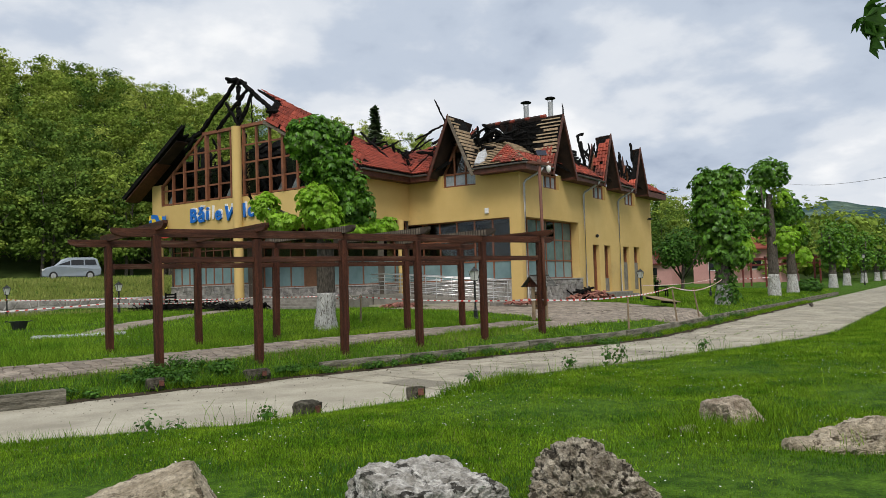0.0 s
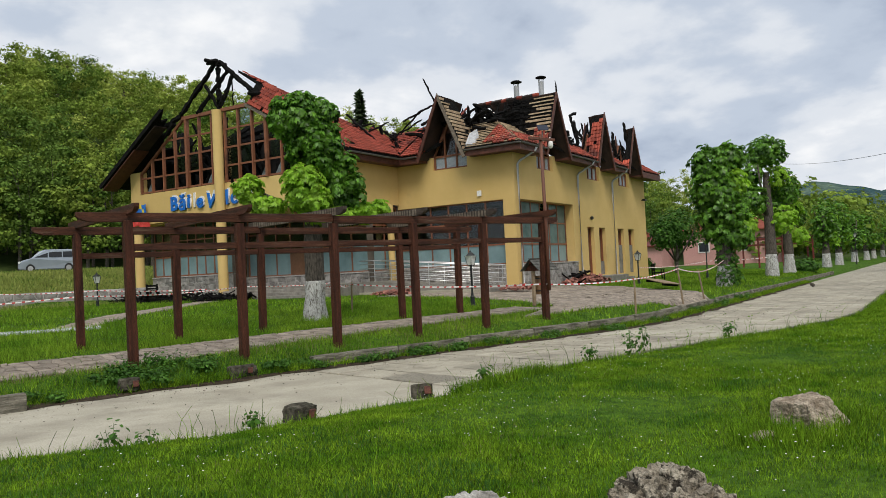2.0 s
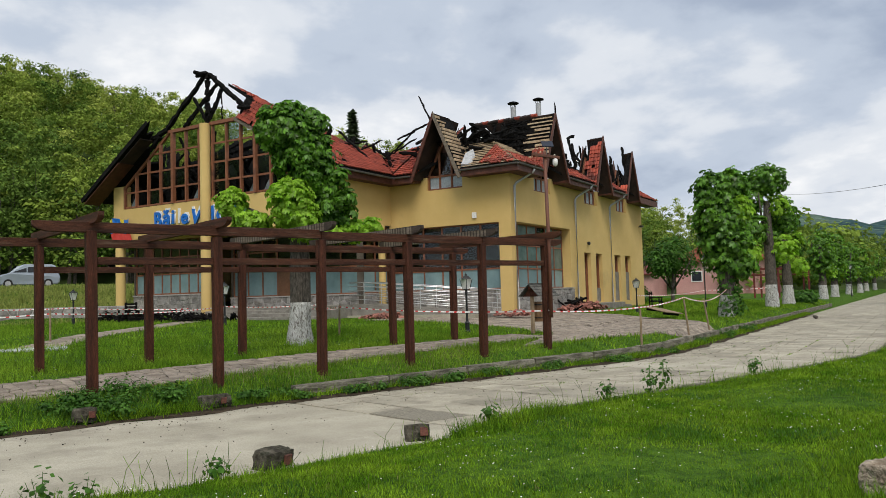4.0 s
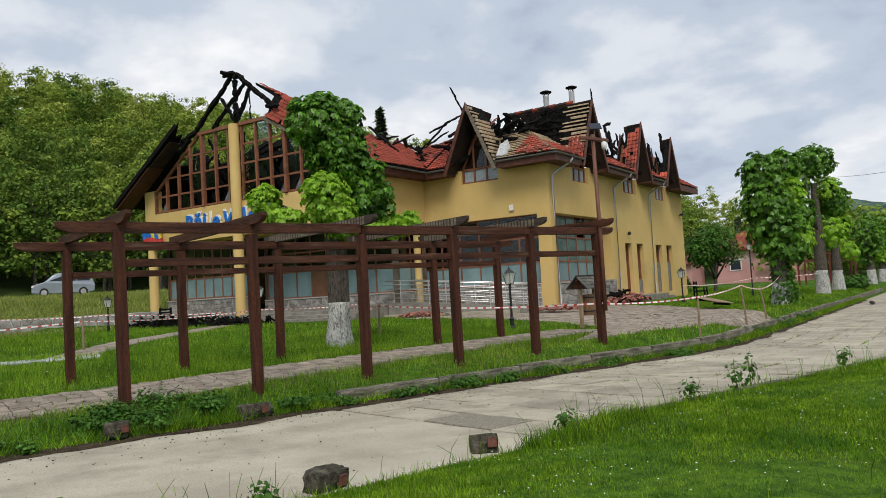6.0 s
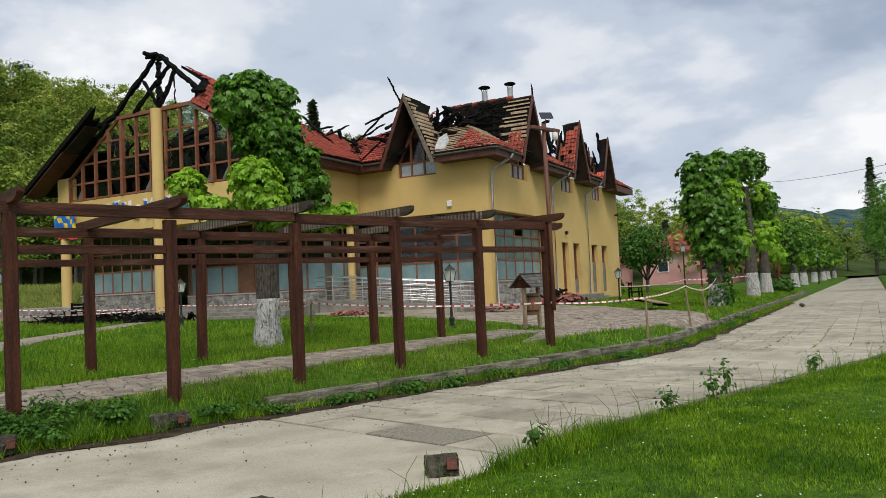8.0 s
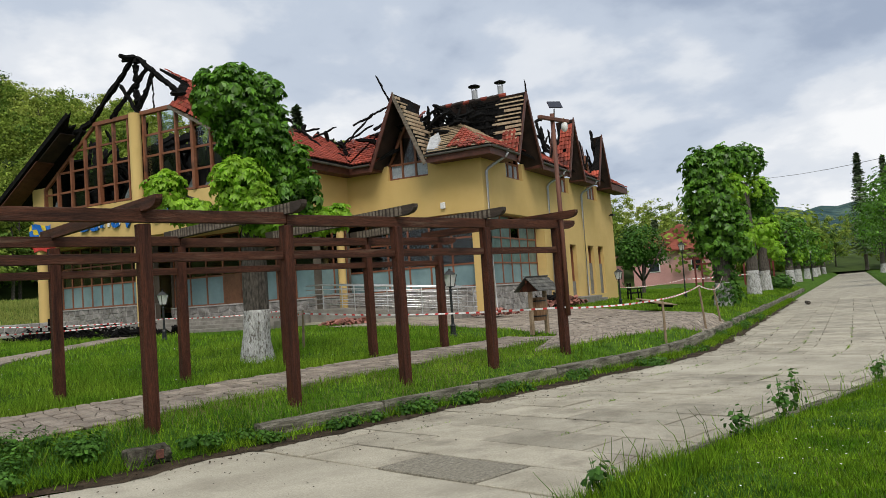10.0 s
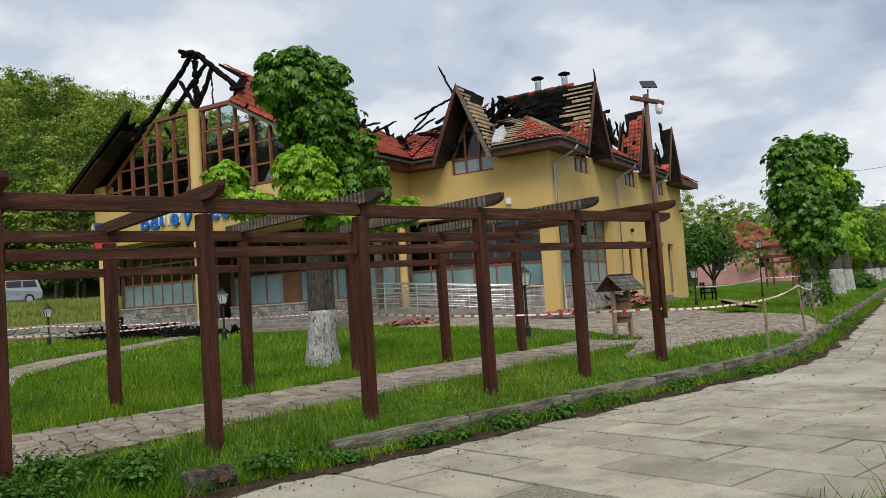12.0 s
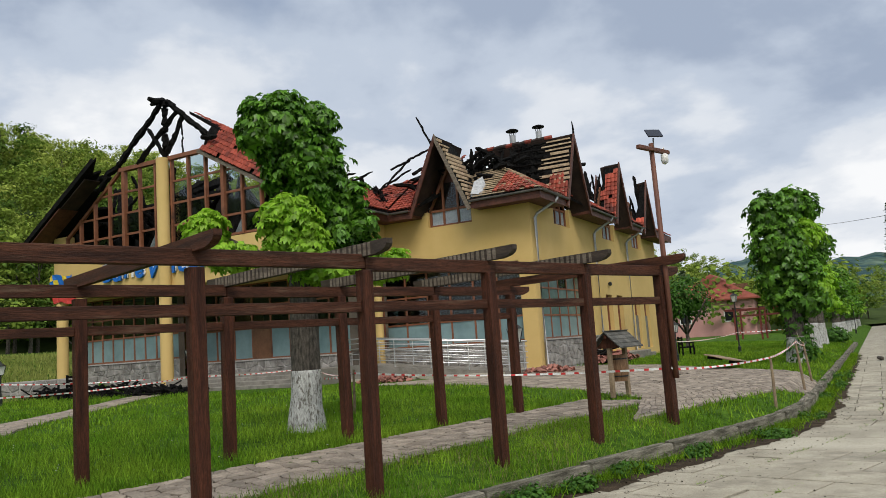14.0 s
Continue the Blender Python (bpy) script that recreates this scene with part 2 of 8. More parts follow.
M["tape_red"] = material("red_barrier_tape", (0.55, 0.03, 0.03), (0.62, 0.05, 0.05), 4, 40, 0.5, 0)
M["stick"] = material("raw_wooden_stake", (0.20, 0.14, 0.085), (0.32, 0.24, 0.155), 3, 30, 0.9, 0.4)
M["poleb"] = material("red_brown_pole", (0.10, 0.036, 0.022), (0.17, 0.066, 0.038), 3, 30, 0.6, 0.2, stretch=(5, 5, 0.6))
M["panel"] = material("dark_solar_cell", (0.012, 0.016, 0.03), (0.02, 0.026, 0.045), 5, 60, 0.15, 0)
M["pink"] = material("pink_plaster", (0.52, 0.27, 0.25), (0.60, 0.33, 0.30), 0.4, 40, 0.9, 0.1, stain=(0.62, 0.55, 0.5), stain_scale=0.3, stain_at=(0.6, 0.75))
M["redwood"] = material("dark_red_timber", (0.10, 0.018, 0.014), (0.17, 0.03, 0.022), 3, 30, 0.6, 0.2)
M["door"] = material("brown_door", (0.13, 0.06, 0.03), (0.19, 0.09, 0.045), 3, 30, 0.6, 0.2)
M["board"] = material("grey_boarding", (0.16, 0.145, 0.12), (0.25, 0.23, 0.20), 3, 30, 0.8, 0.2)
M["blind"] = material("frosted_window_film", (0.13, 0.205, 0.215), (0.21, 0.31, 0.32), 0.8, 20, 0.35, 0, grain=0.05)
M["tint"] = material("greenish_tinted_pane", (0.07, 0.115, 0.11), (0.15, 0.22, 0.21), 0.9, 14, 0.2, 0, grain=0.1)
# darkness of the wing's interior, put into a near-black colour
M["dark"] = material("dark_wing_interior", (0.010, 0.010, 0.010), (0.03, 0.028, 0.026), 1, 10, 0.95, 0.3)
M["soot"] = material("sooty_inner_plaster", (0.06, 0.05, 0.04), (0.16, 0.13, 0.10), 0.5, 20, 0.95, 0.2)
M["car"] = material("silver_car_paint", (0.30, 0.34, 0.38), (0.33, 0.37, 0.41), 2, 40, 0.25, 0, metal=0.5, grain=0.03)
M["rubber"] = material("black_rubber", (0.012, 0.012, 0.012), (0.02, 0.02, 0.02), 4, 40, 0.8, 0.1)
M["yellow"] = material("yellow_banner", (0.72, 0.52, 0.03), (0.78, 0.58, 0.05), 2, 30, 0.6, 0)
M["red"] = material("red_banner", (0.55, 0.04, 0.03), (0.62, 0.06, 0.05), 2, 30, 0.6, 0)
M["rustbox"] = material("rusty_red_bracket", (0.07, 0.028, 0.02), (0.17, 0.06, 0.04), 12, 50, 0.8, 0.4)
M["boulder_pale"] = material("whitish_boulder", (0.22, 0.205, 0.175), (0.60, 0.58, 0.54), 7, 30, 0.95, 1.0, stain=(0.05, 0.047, 0.04), stain_scale=6, stain_at=(0.55, 0.60), bump_size=0.04, grain=0.5, spec=0.15)
M["boulder_crag"] = material("pitted_grey_boulder", (0.17, 0.14, 0.10), (0.52, 0.465, 0.37), 8, 30, 0.95, 1.0, stain=(0.05, 0.042, 0.032), stain_scale=9, stain_at=(0.53, 0.59), bump_size=0.05, grain=0.5, spec=0.15)
M["broken_tile"] = material("broken_tile", (0.22, 0.075, 0.055), (0.38, 0.18, 0.14), 3, 30, 0.85, 0.2, island=0.4)
M["membrane"] = material("grey_membrane", (0.32, 0.33, 0.34), (0.52, 0.53, 0.54), 6, 30, 0.6, 0.5)
M["block"] = material("dirty_broken_concrete", (0.04, 0.036, 0.027), (0.15, 0.135, 0.105), 8, 40, 0.95, 1.0, stain=(0.02, 0.024, 0.013), stain_scale=6, stain_at=(0.48, 0.62), spec=0.1)
M["grimy"] = material("grimy_pane", (0.06, 0.07, 0.075), (0.20, 0.22, 0.23), 1.5, 12, 0.15, 0)
M["glass"] = glass_material("window_glass", (0.72, 0.80, 0.80), 0.02, 0.97)
M["carglass"] = material("dark_car_glass", (0.012, 0.014, 0.016), (0.018, 0.02, 0.022), 2, 20, 0.08, 0)
M["sootboard"] = material("sooty_brown_board", (0.016, 0.010, 0.008), (0.05, 0.028, 0.02), 1.5, 20, 0.8, 0.3)

# ---- building helpers ----
class Geo:
    """Gathers vertices and faces for one mesh."""

    def __init__(self):
        self.v, self.f, self.k = [], [], []

    def add(self, verts, faces, k=0):
        o = len(self.v)
        self.v += [tuple(p) for p in verts]
        self.f += [tuple(i + o for i in q) for q in faces]
        self.k += [k] * len(faces)
        return self

    def box(self, x0, x1, y0, y1, z0, z1, m=None, k=0):
        p = [Vector(c) for c in ((x0, y0, z0), (x1, y0, z0), (x1, y1, z0), (x0, y1, z0), (x0, y0, z1), (x1, y0, z1), (x1, y1, z1), (x0, y1, z1))]
        if m is not None:
            p = [m @ c for c in p]
        return self.add(p, [(3, 2, 1, 0), (4, 5, 6, 7), (0, 1, 5, 4), (1, 2, 6, 5), (2, 3, 7, 6), (3, 0, 4, 7)], k)

    def prism(self, poly, put, k=0):
        """poly: 2D corners; put(p, side) gives the 3D place for side 0 and 1."""
        n = len(poly)
        vs = [put(p, 0) for p in poly] + [put(p, 1) for p in poly]
        return self.add(vs, [tuple(range(n - 1, -1, -1)), tuple(range(n, 2 * n))] + [(i, (i + 1) % n, n + (i + 1) % n, n + i) for i in range(n)], k)

    def beam(self, a, b, w, h, k=0, up=(0, 0, 1), taper=1.0):
        a, b = Vector(a), Vector(b)
        d = (b - a).normalized()
        side = d.cross(Vector(up))
        side = side.normalized() if side.length > 1e-4 else Vector((1, 0, 0))
        top = side.cross(d)
        vs = []
        for c, s in ((a, 1.0), (b, taper)):
            for i, j in ((-1, -1), (1, -1), (1, 1), (-1, 1)):
                vs.append(c + side * (i * w * s / 2) + top * (j * h * s / 2))
        return self.add(vs, [(3, 2, 1, 0), (4, 5, 6, 7), (0, 1, 5, 4), (1, 2, 6, 5), (2, 3, 7, 6), (3, 0, 4, 7)], k)

    def tube(self, pts, radii, n=8, k=0):
        pts = [Vector(p) for p in pts]
        if not hasattr(radii, "__len__"):
            radii = [radii] * len(pts)
        vs, fs = [], []
        for i, p in enumerate(pts):
            d = (pts[min(i + 1, len(pts) - 1)] - pts[max(i - 1, 0)]).normalized()
            side = d.cross(Vector((0, 0, 1)))
            side = side.normalized() if side.length > 1e-3 else Vector((1, 0, 0))
            top = d.cross(side)
            for j in range(n):
                a = 2 * math.pi * j / n
                vs.append(p + (side * math.cos(a) + top * math.sin(a)) * radii[i])
        for i in range(len(pts) - 1):
            for j in range(n):
                fs.append((i * n + j, i * n + (j + 1) % n, (i + 1) * n + (j + 1) % n, (i + 1) * n + j))
        fs += [tuple(range(n - 1, -1, -1)), tuple((len(pts) - 1) * n + j for j in range(n))]
        return self.add(vs, fs, k)

    def lathe(self, profile, n=12, at=(0, 0, 0), k=0):
        """profile: (radius, height) rows."""
        vs, fs = [], []
        for r, z in profile:
            for j in range(n):
                a = 2 * math.pi * j / n
                vs.append((at[0] + r * math.cos(a), at[1] + r * math.sin(a), at[2] + z))
        for i in range(len(profile) - 1):
            for j in range(n):
                fs.append((i * n + j, i * n + (j + 1) % n, (i + 1) * n + (j + 1) % n, (i + 1) * n + j))
        fs += [tuple(range(n - 1, -1, -1)), tuple((len(profile) - 1) * n + j for j in range(n))]
        return self.add(vs, fs, k)

    def mesh(self, name, mats, smooth=False, bevel=0.0):
        me = bpy.data.meshes.new(name)
        me.from_pydata(self.v, [], self.f)
        for m in mats if isinstance(mats, (list, tuple)) else [mats]:
            me.materials.append(m)
        me.polygons.foreach_set("material_index", self.k)
        bm = bmesh.new()
        bm.from_mesh(me)
        bmesh.ops.recalc_face_normals(bm, faces=bm.faces)
        if bevel:
            bmesh.ops.bevel(bm, geom=bm.edges[:], offset=bevel, segments=1, affect="EDGES", clamp_overlap=True)
        bm.to_mesh(me)
        bm.free()
        if smooth:
            me.polygons.foreach_set("use_smooth", [True] * len(me.polygons))
        return me


def part(name, geo, mats, parent=None, label="", smooth=False, bevel=0.0, at=None):
    """Links a Geo, or a finished mesh, as one mesh object under a thing or a part."""
    me = geo.mesh(name, mats, smooth, bevel) if isinstance(geo, Geo) else geo
    ob = new(name, me)
    if parent is not None:
        ob.parent = parent
    if at is not None:
        ob.matrix_basis = at
    return tagged(ob, label) if label else ob


def thing(name, label, category, m=None, group="", kind=""):
    ob = new(name)
    ob.empty_display_size = 0.2
    if m is not None:
        ob.matrix_basis = m
    return tagged(ob, label, category, group, kind)


def raw_mesh(name, verts, faces_n, mat):
    """A mesh from numpy arrays: verts (n, 3), and faces as rows of equal length."""
    me = bpy.data.meshes.new(name)
    nv, (nf, k) = len(verts), faces_n.shape
    me.vertices.add(nv)
    me.vertices.foreach_set("co", np.asarray(verts, np.float32).ravel())
    me.loops.add(nf * k)
    me.loops.foreach_set("vertex_index", np.asarray(faces_n, np.int32).ravel())
    me.polygons.add(nf)
    me.polygons.foreach_set("loop_start", np.arange(nf, dtype=np.int32) * k)
    me.update(calc_edges=True)
    me.materials.append(mat)
    return me


rng = np.random.default_rng(7)

# ---- plan: the promenade's frame (u along it, v across), bending to the building's line ----
PATH_A = radians(10.96)
PD = np.array([math.cos(PATH_A), math.sin(PATH_A)])
PN = np.array([-PD[1], PD[0]])


def bend(u):
    u = np.asarray(u, float)
    return np.where(u < 16, 0.0, np.where(u < 21, 0.0344 * (u - 16) ** 2, 0.86 + 0.344 * (u - 21)))


def plan(u, w):
    """World x, y from promenade coordinates."""
    u = np.asarray(u, float)
    v = np.asarray(w, float) + bend(u)
    return u * PD[0] + v * PN[0], u * PD[1] + v * PN[1]


def unplan(x, y):
    u = np.asarray(x, float) * PD[0] + np.asarray(y, float) * PD[1]
    return u, np.asarray(x, float) * PN[0] + np.asarray(y, float) * PN[1] - bend(u)


def near_edge(u):
    """The promenade's grassy edge."""
    u = np.asarray(u, float)
    return np.interp(u, [-40, 1.3, 2.9, 3.7, 400], [12.0, 10.5, 9.7, 9.28, 9.28])


W_POINTS = [-400, -60, 0, 8.3, 9.2, 9.35, 14.3, 14.45, 14.62, 14.85, 15.4, 18.8, 24, 29, 40, 400]
Z_POINTS = [1.0, 0.3, 0.03, 0.03, -0.02, -0.3, -0.36, -0.36, -0.22, -0.13, 0.03, 0.2, 0.4, 0.52, 0.56, 0.8]


def height(x, y):
    """Height of the ground."""
    x, y = np.asarray(x, float), np.asarray(y, float)
    u, w = unplan(x, y)
    ne = near_edge(u)
    w2 = np.where(w < 9.2, w + (9.2 - ne) * np.clip(w / 8.5, 0, 1), w)
    z = np.interp(w2, W_POINTS, Z_POINTS)
    z = z - 0.12 * np.clip((w2 - 7.6) / 1.5, 0, 1) * np.clip((7.8 - u) / 0.8, 0, 1) * (w2 < 9.3)
    lawn = np.clip((w - 14.7) / 0.7, 0, 1) * np.clip((19 - w) / 3, 0, 1)
    z = z + lawn * 0.016 * np.clip(u - 9, -8, 8)
    # the bank up to the road on the far side
    back = np.interp(y - 0.25 * np.clip(x - 4, 0, 60), [46.6, 47.0, 50, 60, 68, 72], [0, 0.45, 0.75, 2.05, 2.1, 2.6])
    z = z + back * np.clip((20 - x) / 6, 0, 1)
    return z


HOUSE = pose(20.32, 31.96, 0, 0, 0, 29.85)

# ---- ground, promenade, paths ----
def ground_sheet():
    us = np.concatenate([[-600, -300, -150, -90, -60, -45], np.arange(-36, 60, 0.8), [62, 66, 70, 80, 90, 105, 120, 150, 200, 300, 600]])
    ws = np.unique(np.concatenate([[-600, -300, -120, -60, -30, -15, -8, -4], np.arange(-2, 8.2, 0.6), W_POINTS[3:10], [8.9, 14.38, 15.1], np.arange(15.4, 32, 0.9), np.arange(32, 80, 2.0), [82, 90, 100, 120, 150, 200, 300, 600]]))
    uu, ww = np.meshgrid(us, ws)
    # the edge of the grass follows the promenade
    shift = np.clip(1 - np.abs(ww - 9.28) / 1.2, 0, 1) * (near_edge(uu) - 9.25)
    x, y = plan(uu, ww + shift)
    z = height(x, y)
    soft = np.clip((ww - 15.5) / 2, 0, 1) + np.clip((8.6 - ww) / 2, 0, 1)
    z = z + soft * 0.03 * np.sin(x * 1.1 + 0.7 * y) * np.sin(0.8 * y - 0.3 * x)
    nv, nu = uu.shape
    idx = np.arange(nv * nu).reshape(nv, nu)
    fs = np.stack([idx[:-1, :-1], idx[:-1, 1:], idx[1:, 1:], idx[1:, :-1]], -1).reshape(-1, 4)
    me = raw_mesh("ground", np.stack([x, y, z], -1).reshape(-1, 3), fs, M["soil"])
    me.polygons.foreach_set("use_smooth", [True] * len(me.polygons))
    return tagged(new("ground", me), "green lawn ground sheet with mown grass", "ground", kind="structure")


ground_sheet()


def path_z(u, w):
    return float(np.interp(w, [9.3, 14.4], [-0.17, -0.26]))


promenade = thing("promenade", "pale concrete slab promenade with weedy joints", "pavement", kind="structure")


def slab_piece(u0, u1, w0, w1, mat, name, thick=0.1, jit=0.0, n=1):
    """One slab that follows the promenade's fall and bend."""
    g = Geo()
    dz = random.uniform(-jit, jit)
    tl = random.uniform(-jit, jit)
    rows = []
    for i in range(n + 1):
        u = u0 + (u1 - u0) * i / n
        for w, e in ((w0, -1), (w1, 1)):
            x, y = plan(u, w)
            rows.append((float(x), float(y), path_z(u, w) + dz + tl * e))
    k = len(rows)
    vs = rows + [(x, y, z - thick) for x, y, z in rows]
    fs = []
    for i in range(n):
        a = 2 * i
        fs += [(a, a + 2, a + 3, a + 1), (k + a, k + a + 1, k + a + 3, k + a + 2), (a, k + a, k + a + 2, a + 2), (a + 1, a + 3, k + a + 3, k + a + 1)]
    fs += [(0, 1, k + 1, k), (k - 2, 2 * k - 2, 2 * k - 1, k - 1)]
    g.add(vs, fs)
    return part(name, g, mat, promenade, bevel=0.006)


def cast_concrete():
    """The smooth poured part in front of the pergola."""
    g = Geo()
    us = np.concatenate([np.arange(-40, 0, 4.0), np.arange(0, 9.6, 0.4)])
    top = []
    for u in us:
        far = 14.3 + 0.12 * math.sin(u * 1.9) + 0.08 * math.sin(u * 4.3)
        lo = float(near_edge(u))
        for w in np.linspace(lo, min(far, 14.4), 6):
            x, y = plan(u, w)
            top.append((float(x), float(y), path_z(u, w) + 0.004 * math.sin(u * 2 + w * 3) - (0.05 if u > 7.7 else 0.0)))
    n = len(us)
    vs = top + [(x, y, z - 0.14) for x, y, z in top]
    k = len(top)
    fs = []
    for i in range(n - 1):
        for j in range(5):
            a = i * 6 + j
            fs += [(a, a + 6, a + 7, a + 1), (k + a, k + a + 1, k + a + 7, k + a + 6)]
        a = i * 6
        fs += [(a, k + a, k + a + 6, a + 6), (a + 5, a + 11, k + a + 11, k + a + 5)]
    for i in (0, n - 1):
        for j in range(5):
            a = i * 6 + j
            fs.append((a, a + 1, k + a + 1, k + a))
    g.add(vs, fs)
    part("concrete_bed", g, M["cast"], promenade)


cast_concrete()


def joint_earth():
    """Dark earth that shows in the joints between the slabs."""
    g = Geo()
    us = np.arange(7.75, 48.1, 1.0)
    for u in us:
        for w in (9.32, 14.36):
            x, y = plan(u, w)
            g.v.append((float(x), float(y), path_z(u, w) - 0.04))
    for i in range(len(us) - 1):
        g.f.append((2 * i, 2 * i + 2, 2 * i + 3, 2 * i + 1))
        g.k.append(0)
    part("joint_earth", g, M["earth"], promenade)


joint_earth()
random.seed(3)
u_at = 7.74
row = 0
while u_at < 46:
    long = 0.76 if u_at < 30 else 2.28
    row += 1
    if 15.3 < u_at < 18.3:
        if u_at < 15.5 or 16.8 < u_at < 17.0:
            slab_piece(u_at + 0.01, u_at + 2 * long - 0.008, 9.28, 14.37, M["cast"], "poured_slab", n=6)
        u_at += long
        continue
    edges = [9.27, 10.6, 12.0, 13.3, 14.38] if row % 2 else [9.27, 9.95, 11.3, 12.65, 13.85, 14.38]
    for j in range(len(edges) - 1):
        off = 0.0
        gp = random.choice((0.011, 0.016, 0.027)) if u_at < 18 else (0.011 if u_at < 30 else 0.008)
        slab_piece(u_at + off + gp, u_at + off + long - gp, edges[j] + gp, edges[j + 1] - gp, M["aggregate"] if row == 1 and j == 1 else M["slab"], "slab", jit=0.005 if u_at < 16 else 0.003)
    u_at += long
slab_piece(46, 400, 9.27, 14.38, M["slab"], "far_slab_run", n=60)


# kerb of heavy concrete beams, a gap with two short blocks in front of the pergola
def kerb_beam(parent, u0, u1, w0, w1, ztop, dz1=0.0, deep=0.3, tilt=0.0):
    """A squared beam with chipped edges, laid along its own x axis."""
    (xa, ya), (xb, yb) = (map(float, plan(u, (w0 + w1) / 2)) for u in (u0, u1))
    ln, hw = math.hypot(xb - xa, yb - ya), (w1 - w0) / 2
    n = 26
    vs, fs = [], []
    for i in range(n + 1):
        f = i / n
        u = u0 + (u1 - u0) * f
        chip = max(0.0, noise.noise(Vector((u * 2.7, w0, 1.0))) - 0.25)
        c0 = 0.006 + 0.07 * chip + 0.008 * max(0.0, noise.noise(Vector((u * 11.0, w0, 3.0)))) + (0.012 if i in (0, n) else 0.0)
        c1 = 0.006 + 0.014 * max(0.0, noise.noise(Vector((u * 5.0, w0, 7.0))))
        zt = ztop + dz1 * f + 0.005 * noise.noise(Vector((u * 2.3, 4.0, w0))) + 0.004 * noise.noise(Vector((u * 12.0, 4.0, w0)))
        o = 0.005 * noise.noise(Vector((u * 4.0, 9.0, w0)))
        g0 = 0.006 + 0.008 * noise.noise(Vector((u * 1.5, 2.0, w0)))
        rows = ((-hw, -deep), (-hw, -tilt - 0.115), (-hw + g0, -tilt - 0.108), (-hw + 0.001, -tilt - 0.10), (-hw, -tilt - c0), (-hw + c0 * 0.8, -tilt), (hw - c1, tilt), (hw, tilt - c1), (hw, -deep))
        vs += [(ln * f, w + o, zt + z) for w, z in rows]
    k = 9
    for i in range(n):
        for j in range(k):
            a, b = i * k + j, i * k + (j + 1) % k
            fs.append((a, b, b + k, a + k))
    fs += [tuple(range(k)), tuple(range(n * k + k - 1, n * k - 1, -1))]
    return part("kerb_beam", Geo().add(vs, fs), M["kerb"], parent, at=pose(xa, ya, 0, 0, 0, math.degrees(math.atan2(yb - ya, xb - xa))))


kerb = thing("kerb", "weathered grey concrete kerb beams beside the promenade", "kerb", kind="structure")
ku = 8.05
while ku < 60:
    ln = 2.0
    kz = float(np.interp(ku, [8, 15, 22, 60], [-0.045, 0.0, 0.01, 0.01])) + random.uniform(-0.012, 0.012)
    kerb_beam(kerb, ku, ku + ln - random.choice((0.03, 0.05, 0.08)), 14.66 + random.uniform(-0.02, 0.02), 14.86 + random.uniform(-0.02, 0.02), kz, random.uniform(-0.01, 0.015), tilt=random.uniform(-0.008, 0.008))
    ku += ln
for u0 in (-6.4, -4.3, -2.2, -0.1, 2.0):
    kerb_beam(kerb, u0, u0 + 2.0 - (1.05 if u0 > 1.9 else 0), 14.0, 14.22, -0.02, random.uniform(-0.02, 0.02), deep=0.34)
# second kerb row past the paved court
for i in range(9):
    kerb_beam(kerb, 21.2 + 2.0 * i, 23.1 + 2.0 * i, 16.0 + 0.03 * i, 16.2 + 0.03 * i, 0.13, 0.0)
near_kerb = thing("edge_strip", "thin concrete edging along the lawn", "kerb", kind="structure")
for i in range(22):
    g = Geo()
    u0, u1 = 7.7 + 2 * i, 9.66 + 2 * i
    rows = [(*map(float, plan(u, w)), z) for z in (0.02, -0.3) for u in (u0, u1) for w in (9.16, 9.245)]
    g.add(rows, [(0, 2, 3, 1), (4, 5, 7, 6), (0, 4, 6, 2), (1, 3, 7, 5), (0, 1, 5, 4), (2, 6, 7, 3)])
    part("edging", g, M["kerb"], near_kerb)


def loose_block(u, w, rz, tilt, zt, length=0.5):
    """A broken kerb end with a rusty bracket."""
    x, y = map(float, plan(u, w))
    t = thing("kerb_block", "broken concrete kerb block with a rusty red bracket", "concrete block", pose(x, y, zt, tilt, 0, rz), "loose kerb blocks")
    bm = bmesh.new()
    bmesh.ops.create_cube(bm, size=1.0)
    bmesh.ops.subdivide_edges(bm, edges=bm.edges[:], cuts=7, use_grid_fill=True)
    for v in bm.verts:
        p = Vector((v.co.x * length, v.co.y * 0.2, v.co.z * 0.2 + 0.08))
        edge = sum(abs(c) > 0.49 for c in v.co)
        n1 = noise.noise(p * 9 + Vector((u, w, 0)))
        v.co = p - Vector((v.co.x, v.co.y, v.co.z)) * (0.03 * (edge > 1) * max(0.0, 0.4 + n1) + 0.02 * n1 + 0.012 * noise.noise(p * 30))
    me = bpy.data.meshes.new("block")
    bm.to_mesh(me)
    bm.free()
    me.materials.append(M["block"])
    ob = part("block", me, None, t)
    part("bracket", Geo().box(length * 0.12, length * 0.12 + 0.09, -0.125, -0.1, 0.04, 0.14), M["rustbox"], t, "rusty red steel bracket", bevel=0.006)
    return ob


loose_block(4.55, 14.55, 10, 0, -0.2, 0.3)
loose_block(6.55, 14.62, 12, 0, -0.22, 0.5)
loose_block(4.95, 9.5, 25, 10, -0.17, 0.36)
loose_block(6.8, 9.58, -25, -14, -0.18, 0.28)


